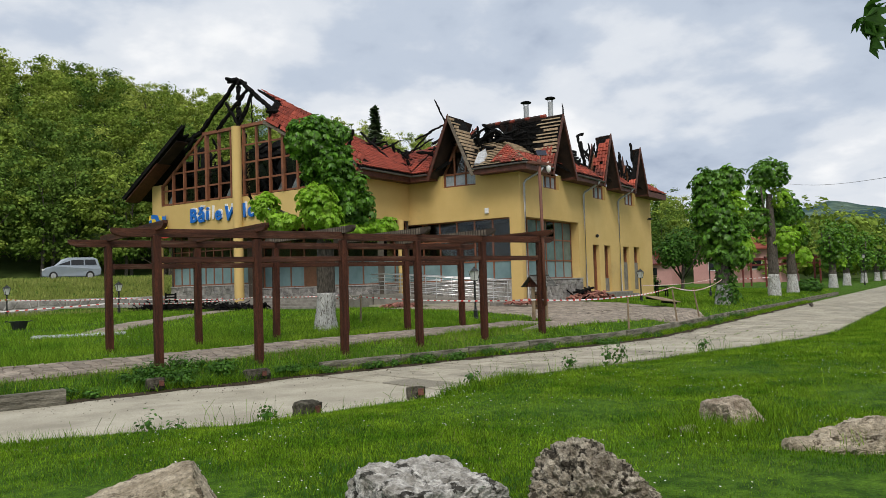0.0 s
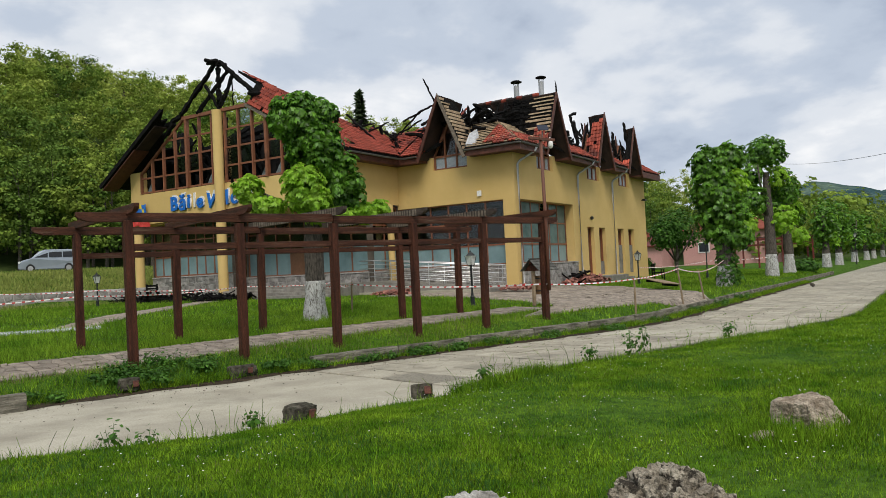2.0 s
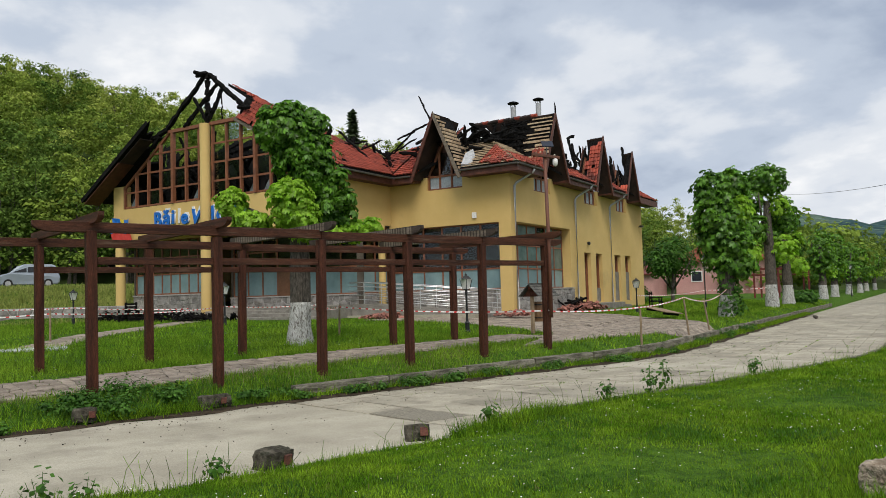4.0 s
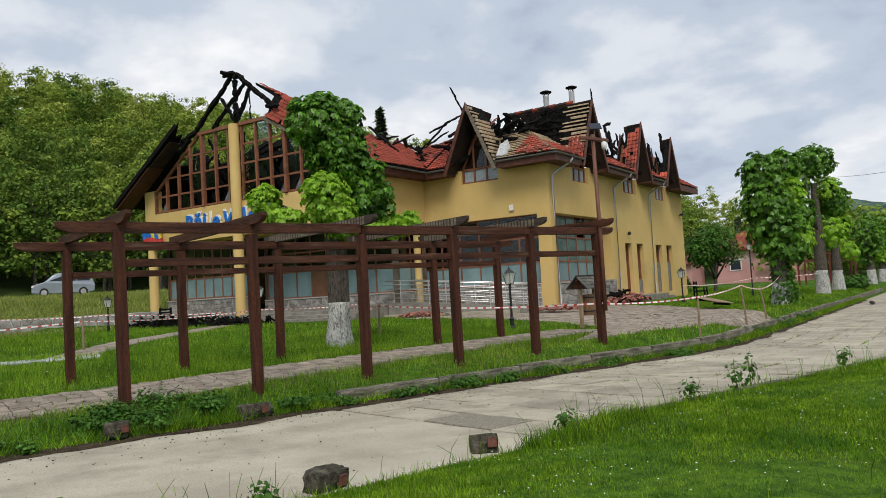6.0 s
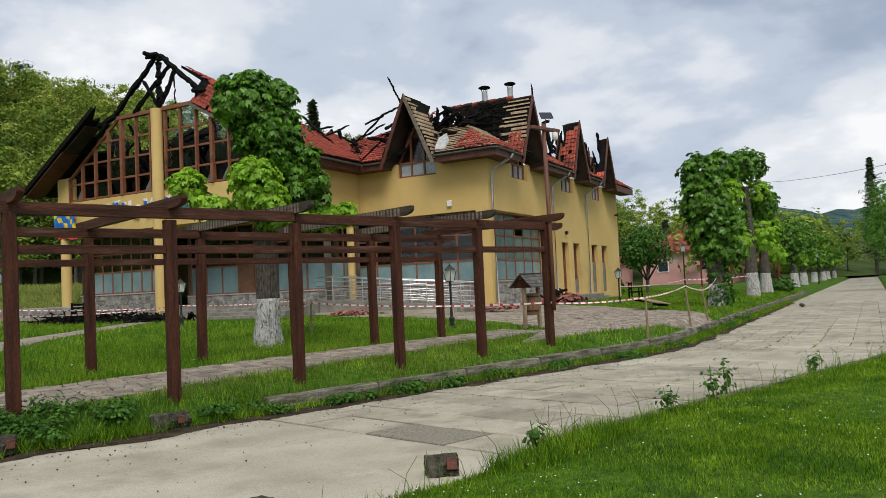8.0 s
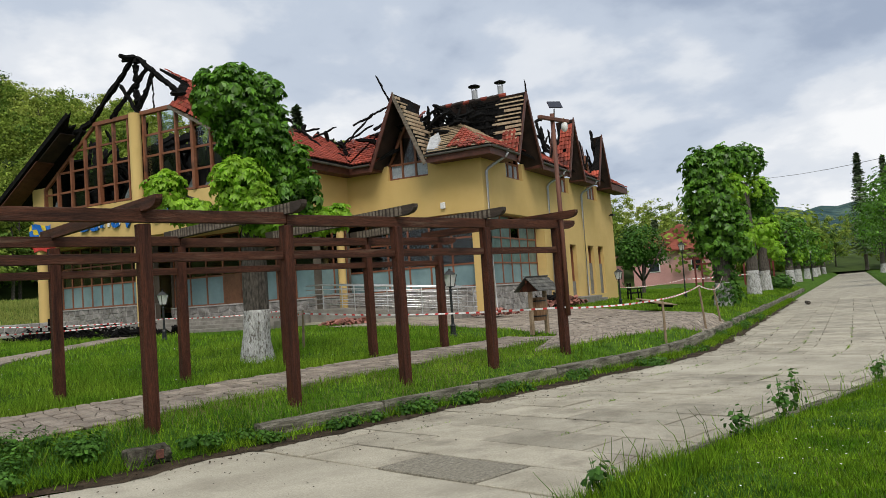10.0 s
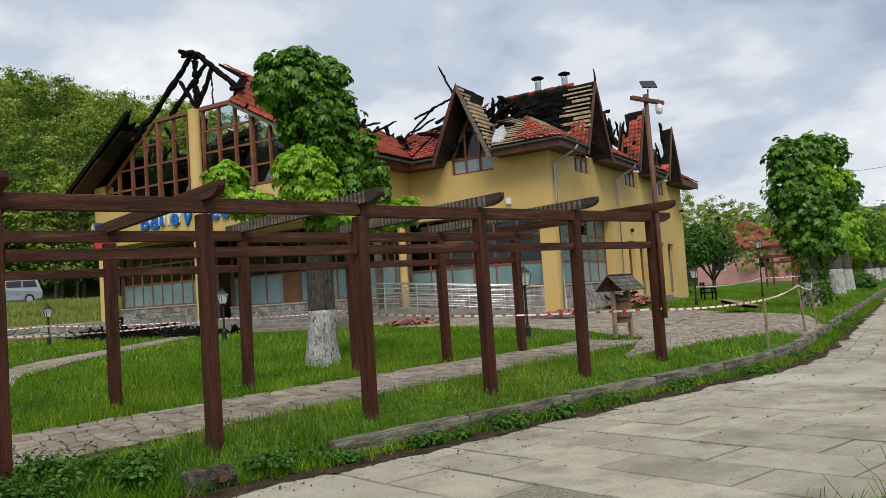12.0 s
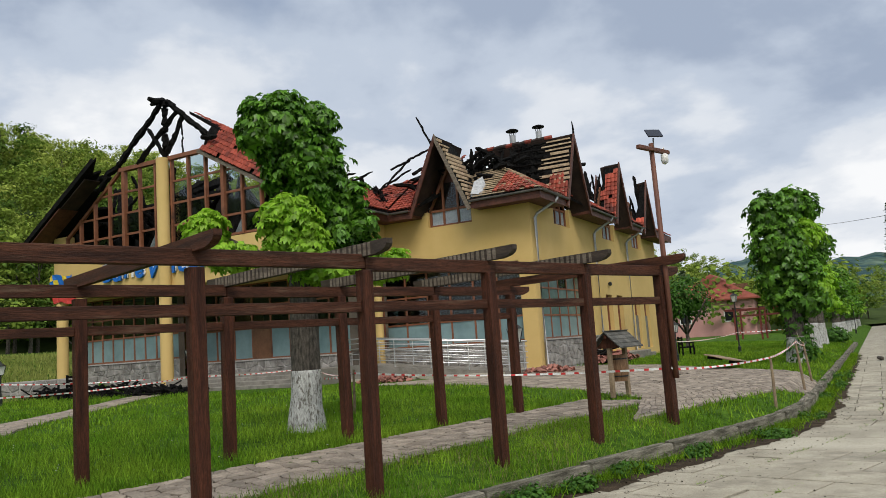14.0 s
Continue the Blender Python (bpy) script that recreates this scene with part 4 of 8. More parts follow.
# pitched dormers: pointed windows below steep roofs
def dormer(axis, c, half, zfoot, apex, front, slope_from, tiles_left, tiles_right, win, finial=0.0, left_deep=1.5, right_deep=1.6):
    """axis 'x': faces -y on the long facade; 'y': faces -x on the entrance side. Roof sides run back to the main slope."""
    P = (lambda p, d, z: (p, d, z)) if axis == "x" else (lambda p, d, z: (d, p, z))
    d = part("dormer", Geo().prism([(-half + 0.16, zfoot - 0.05), (half - 0.16, zfoot - 0.05), (0, apex - 0.38)], lambda q, s: P(c + q[0], 0.30 + 0.05 * s, q[1])), M["trim"], house, "steep pointed dormer with dark red-brown boards")
    back = (apex - slope_from) / 0.65 - 0.8
    for side in (-1, 1):
        # roof board: from the foot at the eave to the ridge
        nx, nz = side * (apex - zfoot), half
        ln = math.hypot(nx, nz)
        o = (nx / ln * 0.10, nz / ln * 0.10)
        deep = left_deep if side < 0 else right_deep
        top = min(front + deep, back)
        tri = [P(c + side * half, front, zfoot), P(c, front, apex), P(c, top, apex - random.uniform(0, 0.1)), P(c + side * half * 0.5, min(front + deep * 1.1, back * 0.5), (zfoot + apex) / 2), P(c + side * half * 0.98, -0.1, zfoot)]
        g = Geo()
        vs = tri + [tuple(Vector(v) - Vector(P(o[0], 0, o[1]))) for v in tri]
        g.add(vs, [(0, 1, 2, 3, 4), (9, 8, 7, 6, 5)] + [(a, 5 + a, 5 + (a + 1) % 5, (a + 1) % 5) for a in range(5)])
        part("roof_board", g, M["char"] if side < 0 else M["sootboard"], d)
        g = Geo()
        e = 0.06
        g.add([P(c + side * (half + 0.05), front - e, zfoot - 0.16), P(c + side * 0.0, front - e, apex + 0.08), P(c, front - e, apex - 0.26), P(c + side * (half - 0.10), front - e, zfoot - 0.22)] + [P(c + side * (half + 0.05), front + 0.004, zfoot - 0.16), P(c, front + 0.004, apex + 0.08), P(c, front + 0.004, apex - 0.26), P(c + side * (half - 0.10), front + 0.004, zfoot - 0.22)], [(0, 1, 2, 3), (7, 6, 5, 4), (0, 4, 5, 1), (1, 5, 6, 2), (2, 6, 7, 3), (3, 7, 4, 0)])
        part("barge_board", g, M["weathered"] if axis == "y" and side < 0 else M["trim"], d)
    if finial:
        part("finial", Geo().tube([P(c, front - 0.03, apex), P(c - 0.02, front - 0.03, apex + finial * 0.6), P(c - 0.04, front, apex + finial)], [0.05, 0.035, 0.012], 6), M["char"], d, "charred finial")
    p0, p1, z0, zs, za = win
    w = part("pointed_window", Geo().beam(P(p0, 0.2, z0 + 0.045), P(p1, 0.2, z0 + 0.045), 0.094, 0.09), M["frame"], house, "red-brown pointed window")

    def stick(a, b):
        part("glazing_bar", Geo().beam(P(a[0], 0.2, a[1]), P(b[0], 0.2, b[1]), 0.09, 0.09), M["frame"], w)

    mid = (p0 + p1) / 2
    zt = lambda p: zs + (za - zs) * (1 - abs(p - mid) / ((p1 - p0) / 2))
    for p in (p0 + 0.045, p0 + (p1 - p0) / 3, p1 - (p1 - p0) / 3, p1 - 0.045):
        stick((p, z0), (p, max(zs, zt(p) - 0.05)))
    stick((p0, zs), (p1, zs))
    stick((p0, zs), (mid, za))
    stick((p1, zs), (mid, za))
    for i in range(3):
        a, b = p0 + 0.1 + (p1 - p0 - 0.2) * i / 3, p0 + 0.1 + (p1 - p0 - 0.2) * (i + 1) / 3
        part("pane", Geo().prism([(a, z0 + 0.09), (b, z0 + 0.09), (b, zs - 0.04), (a, zs - 0.04)], lambda q, s: P(q[0], 0.21 + 0.01 * s, q[1])), M["panew"], w)
        part("pane", Geo().prism([(a, zs + 0.04), (b, zs + 0.04), (b, zt(b) - 0.1), (a, zt(a) - 0.1)] if min(zt(a), zt(b)) > zs + 0.2 else [(a, zs + 0.04), (b, zs + 0.04), ((b if zt(b) > zt(a) else a), max(zt(a), zt(b)) - 0.12)], lambda q, s: P(q[0], 0.21 + 0.01 * s, q[1])), M["glass"], w)
    return d


M["panew"] = material("pale_curtained_pane", (0.30, 0.34, 0.38), (0.45, 0.50, 0.55), 1.2, 15, 0.2, 0)
EAVE = 7.2
D1 = dormer("y", 3.44, 1.36, 6.98, 9.95, -0.85, EAVE, 1, 1, (2.47, 4.45, 6.45, 7.12, 8.85), 0.0, 1.5, 2.2)
D2 = dormer("x", 3.42, 1.5, 6.98, 10.1, -0.85, EAVE, 1, 1, (2.6, 4.42, 6.3, 7.0, 9.0), 0.55, 2.3, 3.8)
D3 = dormer("x", 9.95, 1.3, 6.98, 9.95, -0.85, EAVE, 1, 1, (9.0, 10.9, 6.24, 7.0, 8.9), 0.0, 0.72, 0.9)
D4 = dormer("x", 14.95, 1.3, 6.98, 9.8, -0.85, EAVE, 1, 1, (14.12, 15.95, 6.2, 7.0, 8.8), 0.0, 0.3, 0.6)


# roof slopes: decking, then tiles in courses
def slope_deck(name, pts, mat, label="", thick=0.12):
    g = Geo()
    n = len(pts)
    g.add(list(pts) + [(p[0], p[1], p[2] - thick) for p in pts], [tuple(range(n)), tuple(range(2 * n - 1, n - 1, -1))] + [(i, (i + 1) % n, n + (i + 1) % n, n + i) for i in range(n)])
    return part(name, g, mat, house, label)


P1 = lambda s, a: (s, a, EAVE + 0.65 * (a + 0.8))
P2 = lambda s, a: (s, a, EAVE + 0.65 * (s + 0.8))
P3 = lambda s, a: (s, a, 7.25 + 0.652 * (a - 5.85))
P4 = lambda s, a: (s, a, 7.25 + 0.652 * (23.65 - a))
deck1 = slope_deck("roof_long", [P1(-0.8, -0.8), P1(1.9, -0.8), P1(3.4, 0.6), P1(4.9, -0.8), P1(8.65, -0.8), P1(9.9, 1.0), P1(11.25, -0.8), P1(13.65, -0.8), P1(14.9, 0.8), P1(16.2, -0.8), P1(20.1, -0.8), P1(19.4, 1.1), P1(18.0, 0.5), P1(16.7, 1.2), P1(15.2, 0.9), P1(12.6, 0.6), P1(11.3, 1.3), P1(9.0, 1.7), P1(7.2, 1.0), P1(5.6, 1.9), P1(4.0, 2.4), P1(2.3, 2.3)], M["char"], "lower roof slope, red tiles partly burnt off")
deck2 = slope_deck("roof_side", [P2(-0.8, 4.8), P2(0.55, 3.6), P2(2.2, 4.0), P2(3.3, 4.3), P2(3.2, 5.0), P2(2.4, 6.2), P2(1.6, 7.6), P2(0.6, 7.25), P2(-0.8, 5.85)], M["char"], "roof slope with red tiles and burnt edge")
deck5 = slope_deck("roof_corner", [P2(-0.8, -0.8), P2(2.2, 2.2), P2(1.2, 2.6), P2(0.5, 3.25), P2(-0.8, 2.1)], M["char"], "hipped roof corner, bare boards and some red tiles")
deck3 = slope_deck("roof_wing", [P3(-4.95, 5.85), P3(-0.8, 5.85), P3(0.6, 7.25), P3(0.9, 8.2), P3(0.2, 8.9), P3(-0.6, 9.0), P3(-1.3, 10.0), P3(-2.0, 11.0), P3(-2.9, 12.4), P3(-3.3, 13.4), P3(-3.65, 13.9), P3(-3.65, 6.6), P3(-4.95, 6.2)], M["char"], "wing roof slope, red tiles along the verge, burnt above")
deck4 = slope_deck("roof_wing_left", [P4(-5.2, 23.65), P4(2.5, 23.65), P4(2.0, 22.3), P4(0.5, 21.6), P4(-1.5, 21.9), P4(-2.4, 20.3), P4(-3.4, 20.6), P4(-3.9, 19.5), P4(-4.3, 19.7), P4(-4.5, 18.6), P4(-4.8, 18.8), P4(-5.2, 18.0)], M["char"], "charred remains of the wing roof", 0.1)
RAKE = lambda a: 10.36 + 0.545 * (a - 12.7)
verge = slope_deck("roof_verge", [(-4.36, 6.3, RAKE(6.3) + 0.1), (-3.62, 6.5, P3(0, 6.5)[2]), (-3.62, 12.6, P3(0, 12.6)[2]), (-3.9, 12.7, 11.2), (-4.2, 12.6, 10.55), (-4.36, 12.3, RAKE(12.3) + 0.1)], M["char"], "steep tiled verge of the wing roof", 0.08)
part("verge_board", Geo().beam(P4(-5.24, 23.75), P4(-5.24, 18.2), 0.06, 0.22), M["char"], deck4)
part("verge_soffit", Geo().beam((-4.72, 23.6, 7.02), (-4.72, 20.6, 8.98), 0.95, 0.05), M["trim"], deck4)
part("verge_soffit", Geo().beam((-4.72, 20.58, 9.0), (-4.72, 18.9, 10.08), 0.8, 0.05), M["sootboard"], deck4)


def tile_mesh():
    """One roof tile: a shallow double curve with a front lip."""
    g = Geo()
    w, l = 0.205, 0.30
    prof = [(-w / 2, 0.0), (-w / 4, 0.045), (0, 0.03), (w / 4, 0.0), (w / 2, 0.02)]
    vs = [(x, -l / 2, z + 0.042) for x, z in prof] + [(x, l / 2, z) for x, z in prof] + [(x, -l / 2, z - 0.01) for x, z in prof]
    fs = [(i, i + 1, i + 6, i + 5) for i in range(4)] + [(10 + i, 11 + i, i + 1, i) for i in range(4)]
    g.add(vs, fs)
    return g


TILE = tile_mesh()
TILE_ME = TILE.mesh("tile", M["tile"])
tiles_made = [0]


def lay_tiles(parent, org, across, up, inside, nx, ny, as_parts, seed, loss=0.04, mess=1.0):
    """Courses of tiles on a slope from org, with across and up as unit vectors; inside(x, y) in metres says where tiles still lie."""
    rs = random.Random(seed)
    across, up = Vector(across).normalized(), Vector(up).normalized()
    nrm = across.cross(up)
    if nrm.z < 0:
        nrm = -nrm
    rest = Geo()
    for j in range(ny):
        for i in range(nx):
            x, y = 0.10 + 0.2 * i, 0.15 + 0.24 * j
            if not inside(x, y) or rs.random() < loss:
                continue
            c = Vector(org) + across * x + up * y + nrm * (0.03 + rs.uniform(0, 0.012))
            m = Matrix((across, up, nrm)).transposed().to_4x4()
            m.translation = c
            m = m @ pose(0, 0, 0, rs.gauss(0, 1.2) * mess, rs.gauss(0, 1.2) * mess, rs.gauss(0, 2.0) * mess)
            if as_parts and tiles_made[0] < 300:
                tiles_made[0] += 1
                part("roof_tile", TILE_ME, None, parent, at=m)
            else:
                rest.add([m @ Vector(v) for v in TILE.v], TILE.f)
    if rest.v:
        tagged(part("roof_tiles", rest, M["tile"], parent), kind="stuff")


SL = Vector((0, 1, 0.65)).normalized()
noise_at = lambda x, y, k: noise.noise(Vector((x * k, y * k, 3.3)))
# wing slope: x runs back along the ridge line, up the slope
lay_tiles(deck3, P3(-4.98, 5.85), (1, 0, 0), (0, 1, 0.652), lambda x, y: (x > 1.35 or y < 0.6) and (x < 6.6 - 0.55 * y + 0.45 * noise_at(x, y, 0.9) or y < 3.4 + 0.5 * noise_at(x, y, 0.9)) and y < 9.9 and (x < 4.1 or y > (x - 4.15) * 1.19), 32, 42, True, 5, 0.03)
lay_tiles(verge, (-4.42, 6.4, RAKE(6.4) + 0.10), (0, 1, 0.545), (0.74, 0, 1.0), lambda x, y: y < (0.70 + 0.11 * x) * 1.2 + 0.08 * noise_at(x, y, 2.0) and x + 0.35 * y < 7.0 + 0.2 * noise_at(x, y, 1.5), 36, 8, True, 15, 0.03)
# side slope: across runs along -y
lay_tiles(deck2, P2(-0.8, 5.85), (0, -1, 0), (1, 0, 0.65), lambda x, y: x < 1.3 + 0.15 * y and y < 3.4 + 1.5 * x + 0.4 * noise_at(x, y, 1.0), 8, 22, True, 6, 0.03)
lay_tiles(deck2, P2(-0.8, 7.6), (0, -1, 0), (1, 0, 0.65), lambda x, y: x < 1.7 and y > (1.75 - x) * 1.19 and y < 3.3 + 0.6 * noise_at(x, y, 1.0), 10, 17, True, 7, 0.05)
lay_tiles(deck5, P2(-0.8, 2.2), (0, -1, 0), (1, 0, 0.65), lambda x, y: x > 0.9 and y < 1.2 * (3.0 - x) and noise_at(x + 3, y, 1.1) > -0.22, 15, 10, True, 8, 0.04)
# long slope between the dormers
lay_tiles(deck1, P1(-0.8, -0.8), (1, 0, 0), (0, 1, 0.65), lambda x, y: (x > y / 1.19) and (abs(x - 4.22) > 1.5 - y * 0.5 if y < 3 else True) and abs(x - 10.75) > 1.3 - y * 0.4 and abs(x - 15.75) > 1.3 - y * 0.45 and y < 1.5 + 0.8 * noise_at(x, 0, 0.7) + (0.6 if 5.6 < x < 9.2 else 0), 104, 11, True, 9, 0.08, 1.6)


def dormer_tiles(parent, axis, c, half, zfoot, apex, front, side, inside, seed, loss=0.05):
    up = Vector((-side * half, 0, apex - zfoot)) if axis == "x" else Vector((0, -side * half, apex - zfoot))
    org = Vector((c + side * half, front, zfoot)) if axis == "x" else Vector((front, c + side * half, zfoot))
    ac = (0, 1, 0) if axis == "x" else (1, 0, 0)
    lay_tiles(parent, org, ac, up, inside, 20, 15, True, seed, loss)


def dormer_battens(parent, axis, c, half, zfoot, apex, front, side, inside, seed):
    """Bare boards left where the tiles have fallen."""
    rs = random.Random(seed)
    ln = math.hypot(half, apex - zfoot)
    for j in range(15):
        f = (j + 0.4) / 15.4
        p, z = c + side * half * (1 - f), zfoot + (apex - zfoot) * f
        y0, y1 = inside(f)
        y0, y1 = y0 + rs.uniform(-0.06, 0.1), y1 + rs.uniform(-0.4, 0.25)
        if y1 - y0 < 0.15:
            continue
        a = (p + side * 0.05, front + y0, z) if axis == "x" else (front + y0, p + side * 0.05, z)
        b = (p + side * 0.05, front + y1, z + rs.uniform(-0.02, 0.02)) if axis == "x" else (front + y1, p + side * 0.05, z)
        part("bare_board", Geo().beam(a, b, 0.05, 0.11 if rs.random() < 0.8 else 0.06), M["batten"], parent)


def slope_battens(parent, P, rows, seed):
    """Bare boards along a slope; rows of start and end in plan."""
    rb = random.Random(seed)
    for a, b in rows:
        p, q = Vector(P(*a)), Vector(P(*b))
        if (q - p).length > 0.2:
            part("bare_board", Geo().beam(p + Vector((0, 0, 0.03)), q.lerp(p, rb.uniform(-0.02, 0.12)) + Vector((0, 0, 0.03 + rb.uniform(-0.02, 0.02))), 0.11, 0.04), M["batten"], parent)


slope_battens(deck5, P2, [((-0.72 + 0.17 * k, -0.72 + 0.17 * k), (-0.72 + 0.17 * k, 2.05 + 0.1 * k)) for k in range(14)], 3)
slope_battens(deck1, P1, [((-0.72 + 0.17 * k, -0.72 + 0.17 * k), (1.85 + 0.1 * k, -0.72 + 0.17 * k)) for k in range(13)], 4)
dormer_battens(D1, "y", 3.44, 1.36, 6.98, 9.95, -0.85, -1, lambda f: (0.0, 1.2 + 0.5 * f if f < 0.75 else 0.5), 1)
dormer_battens(D2, "x", 3.42, 1.5, 6.98, 10.1, -0.85, -1, lambda f: (0.0, 1.0 + 0.25 * f), 2)
dormer_tiles(D2, "x", 3.42, 1.5, 6.98, 10.1, -0.85, -1, lambda x, y: x < 0.75 and y < 1.4, 3)
dormer_tiles(D3, "x", 9.95, 1.3, 6.98, 9.95, -0.85, -1, lambda x, y: x < 0.62 + 0.3 * noise_at(x, y, 2) and y < 2.9, 4)
dormer_tiles(D4, "x", 14.95, 1.3, 6.98, 9.8, -0.85, -1, lambda x, y: x < 0.5 and y < 0.8, 5)
dormer_tiles(D1, "y", 3.44, 1.36, 6.98, 9.95, -0.85, 1, lambda x, y: x < 1.4 and y < 2.9, 6)
part("ripped_membrane", Geo().add([(-0.7, 2.1, 7.40), (-0.7, 1.75, 7.36), (0.1, 1.75, 7.75), (0.3, 2.0, 8.25), (-0.1, 2.2, 8.0)], [(0, 1, 2, 3, 4)]).add([(-0.7, 2.1, 7.3), (-0.7, 1.6, 7.23), (0.1, 1.75, 7.7), (0.3, 2.0, 8.2), (-0.1, 2.2, 7.95)], [(4, 3, 2, 1, 0)]), M["membrane"], deck2, "torn pale roof membrane")

# eaves: boxed soffits and gutters
eaves = part("eave_box", Geo().box(-0.78, 2.05, -0.78, 0.0, 6.86, 7.04).box(-0.78, 0.0, 0.0, 2.1, 6.86, 7.04), M["trim"], house, "dark red-brown boxed eaves")
for x0, x1, y0, y1 in ((4.8, 8.75, -0.78, 0.0), (11.15, 13.75, -0.78, 0.0), (16.15, 20.0, -0.78, 0.0), (-0.78, 0.0, 4.75, 6.6), (-4.9, -0.79, 5.95, 6.6)):
    part("eave_board", Geo().box(x0, x1, y0, y1, 6.86, 7.05), M["trim"], eaves)


for x0, x1, y0, y1 in ((-0.82, 2.05, -0.82, -0.785), (4.8, 8.75, -0.82, -0.785), (11.15, 13.75, -0.82, -0.785), (16.15, 20.0, -0.82, -0.785), (-0.82, -0.785, -0.78, 2.1), (-0.82, -0.785, 4.75, 5.9), (-4.92, -0.79, 5.88, 5.945)):
    part("fascia", Geo().box(x0, x1, y0, y1, 6.82, 7.17), M["trim"], eaves)


def gutter(a, b):
    g = Geo()
    a, b = Vector(a), Vector(b)
    d = (b - a).normalized()
    s = d.cross(Vector((0, 0, 1))).normalized()
    prof = [(0.075 * math.cos(t), 0.075 * math.sin(t)) for t in [math.pi * (1 + i / 6) for i in range(7)]]
    prof += [(p[0] * 0.85, p[1] * 0.85) for p in reversed(prof)]
    n = len(prof)
    vs = [c + s * p[0] + Vector((0, 0, p[1])) for c in (a, b) for p in prof]
    g.add(vs, [(i, (i + 1) % n, n + (i + 1) % n, n + i) for i in range(n)] + [tuple(range(n)), tuple(range(2 * n - 1, n - 1, -1))])
    part("gutter", g, M["gutter"], eaves, "grey metal gutter")


for a, b in (((-0.88, -0.88, 7.16), (2.0, -0.88, 7.14)), ((4.9, -0.88, 7.12), (8.6, -0.88, 7.08)), ((11.3, -0.88, 7.12), (13.6, -0.88, 7.08)), ((-0.88, -0.88, 7.16), (-0.88, 2.1, 7.13)), ((-0.88, 4.8, 7.13), (-0.88, 5.7, 7.13)), ((-0.9, 5.77, 7.13), (-4.9, 5.77, 7.16))):
    gutter(a, b)
for s in (0.28, 7.45, 12.75):
    part("downpipe", Geo().tube([(s + 0.5, -0.88, 7.05), (s + 0.45, -0.82, 6.9), (s + 0.05, -0.18, 6.45), (s, -0.1, 6.3), (s, -0.1, 0.75), (s, -0.16, 0.62), (s, -0.3, 0.56)], 0.06, 10), M["zinc"], house, "grey zinc downpipe", smooth=True)

# glazed gable of the wing
gable = part("gable_beam", Geo().box(-4.3, -4.08, 12.0, 17.75, 10.33, 10.5), M["frame"], house, "red-brown head beam, scorched")
COLS = [9.55 + 0.99 * i for i in range(13)]
ROWS = [6.7, 7.5, 8.45, 9.4]


def roof_under(a):
    return min(10.4, 10.42 - 0.70 * max(0, a - 17.75), 10.42 - 0.66 * max(0, 12.0 - a))


for i, a in enumerate(COLS):
    big = i in (2, 8)
    part("mullion", Geo().box(-4.2 - (0.09 if big else 0.05), -4.08, a - (0.08 if big else 0.045), a + (0.08 if big else 0.045), 6.64, roof_under(a)), M["frame"], gable)
for z in ROWS:
    lo = 9.0 if z < 8.0 else 12.0 - (10.42 - z) / 0.66
    hi = 21.43 if z < 7.8 else 17.75 + (10.42 - z) / 0.70
    part("transom", Geo().box(-4.17, -4.10, max(lo, 9.0), hi, z - 0.045, z + 0.045), M["frame"], gable)
part("gable_rake", Geo().beam((-4.14, 17.75, 10.4), (-4.14, 21.5, 7.75), 0.12, 0.14), M["frame"], gable)
part("gable_rake", Geo().beam((-4.38, 12.75, RAKE(12.75)), (-4.38, 6.3, RAKE(6.3)), 0.08, 0.15), M["weathered"], gable, "pale peeling rake board")
rs = random.Random(4)
for i, a in enumerate(COLS[:-1]):
    for z0, z1 in zip(ROWS, ROWS[1:] + [10.35]):
        if z1 > min(roof_under(a), roof_under(a + 0.99)):
            continue
        r = rs.random()
        if r < 0.30:
            part("pane", Geo().box(-4.142, -4.132, a + 0.05, a + 0.94, z0 + 0.05, z1 - 0.05), M["grimy"] if r < 0.05 else M["glass"], gable)
        elif r < 0.42:
            q = [(a + 0.05, z0 + 0.05), (a + 0.05, z0 + 0.7), (a + 0.3, z0 + 0.35), (a + 0.5, z0 + 0.05)]
            part("broken_pane", Geo().prism(q, lambda p, s: (-4.142 + 0.01 * s, p[0], p[1])), M["grimy"], gable, "shard of broken glass")
for a, z1, s in ((14.82, 10.42, -4.4), (22.1, 4.95, -4.0), (6.5, 4.93, -0.95)):
    cr = 0.17 if a < 8 else 0.26
    part("column", Geo().lathe([(cr, 0.3), (cr, z1)], 24, (s, a, 0)), M["wall"], house, "round ochre plastered column", smooth=False)

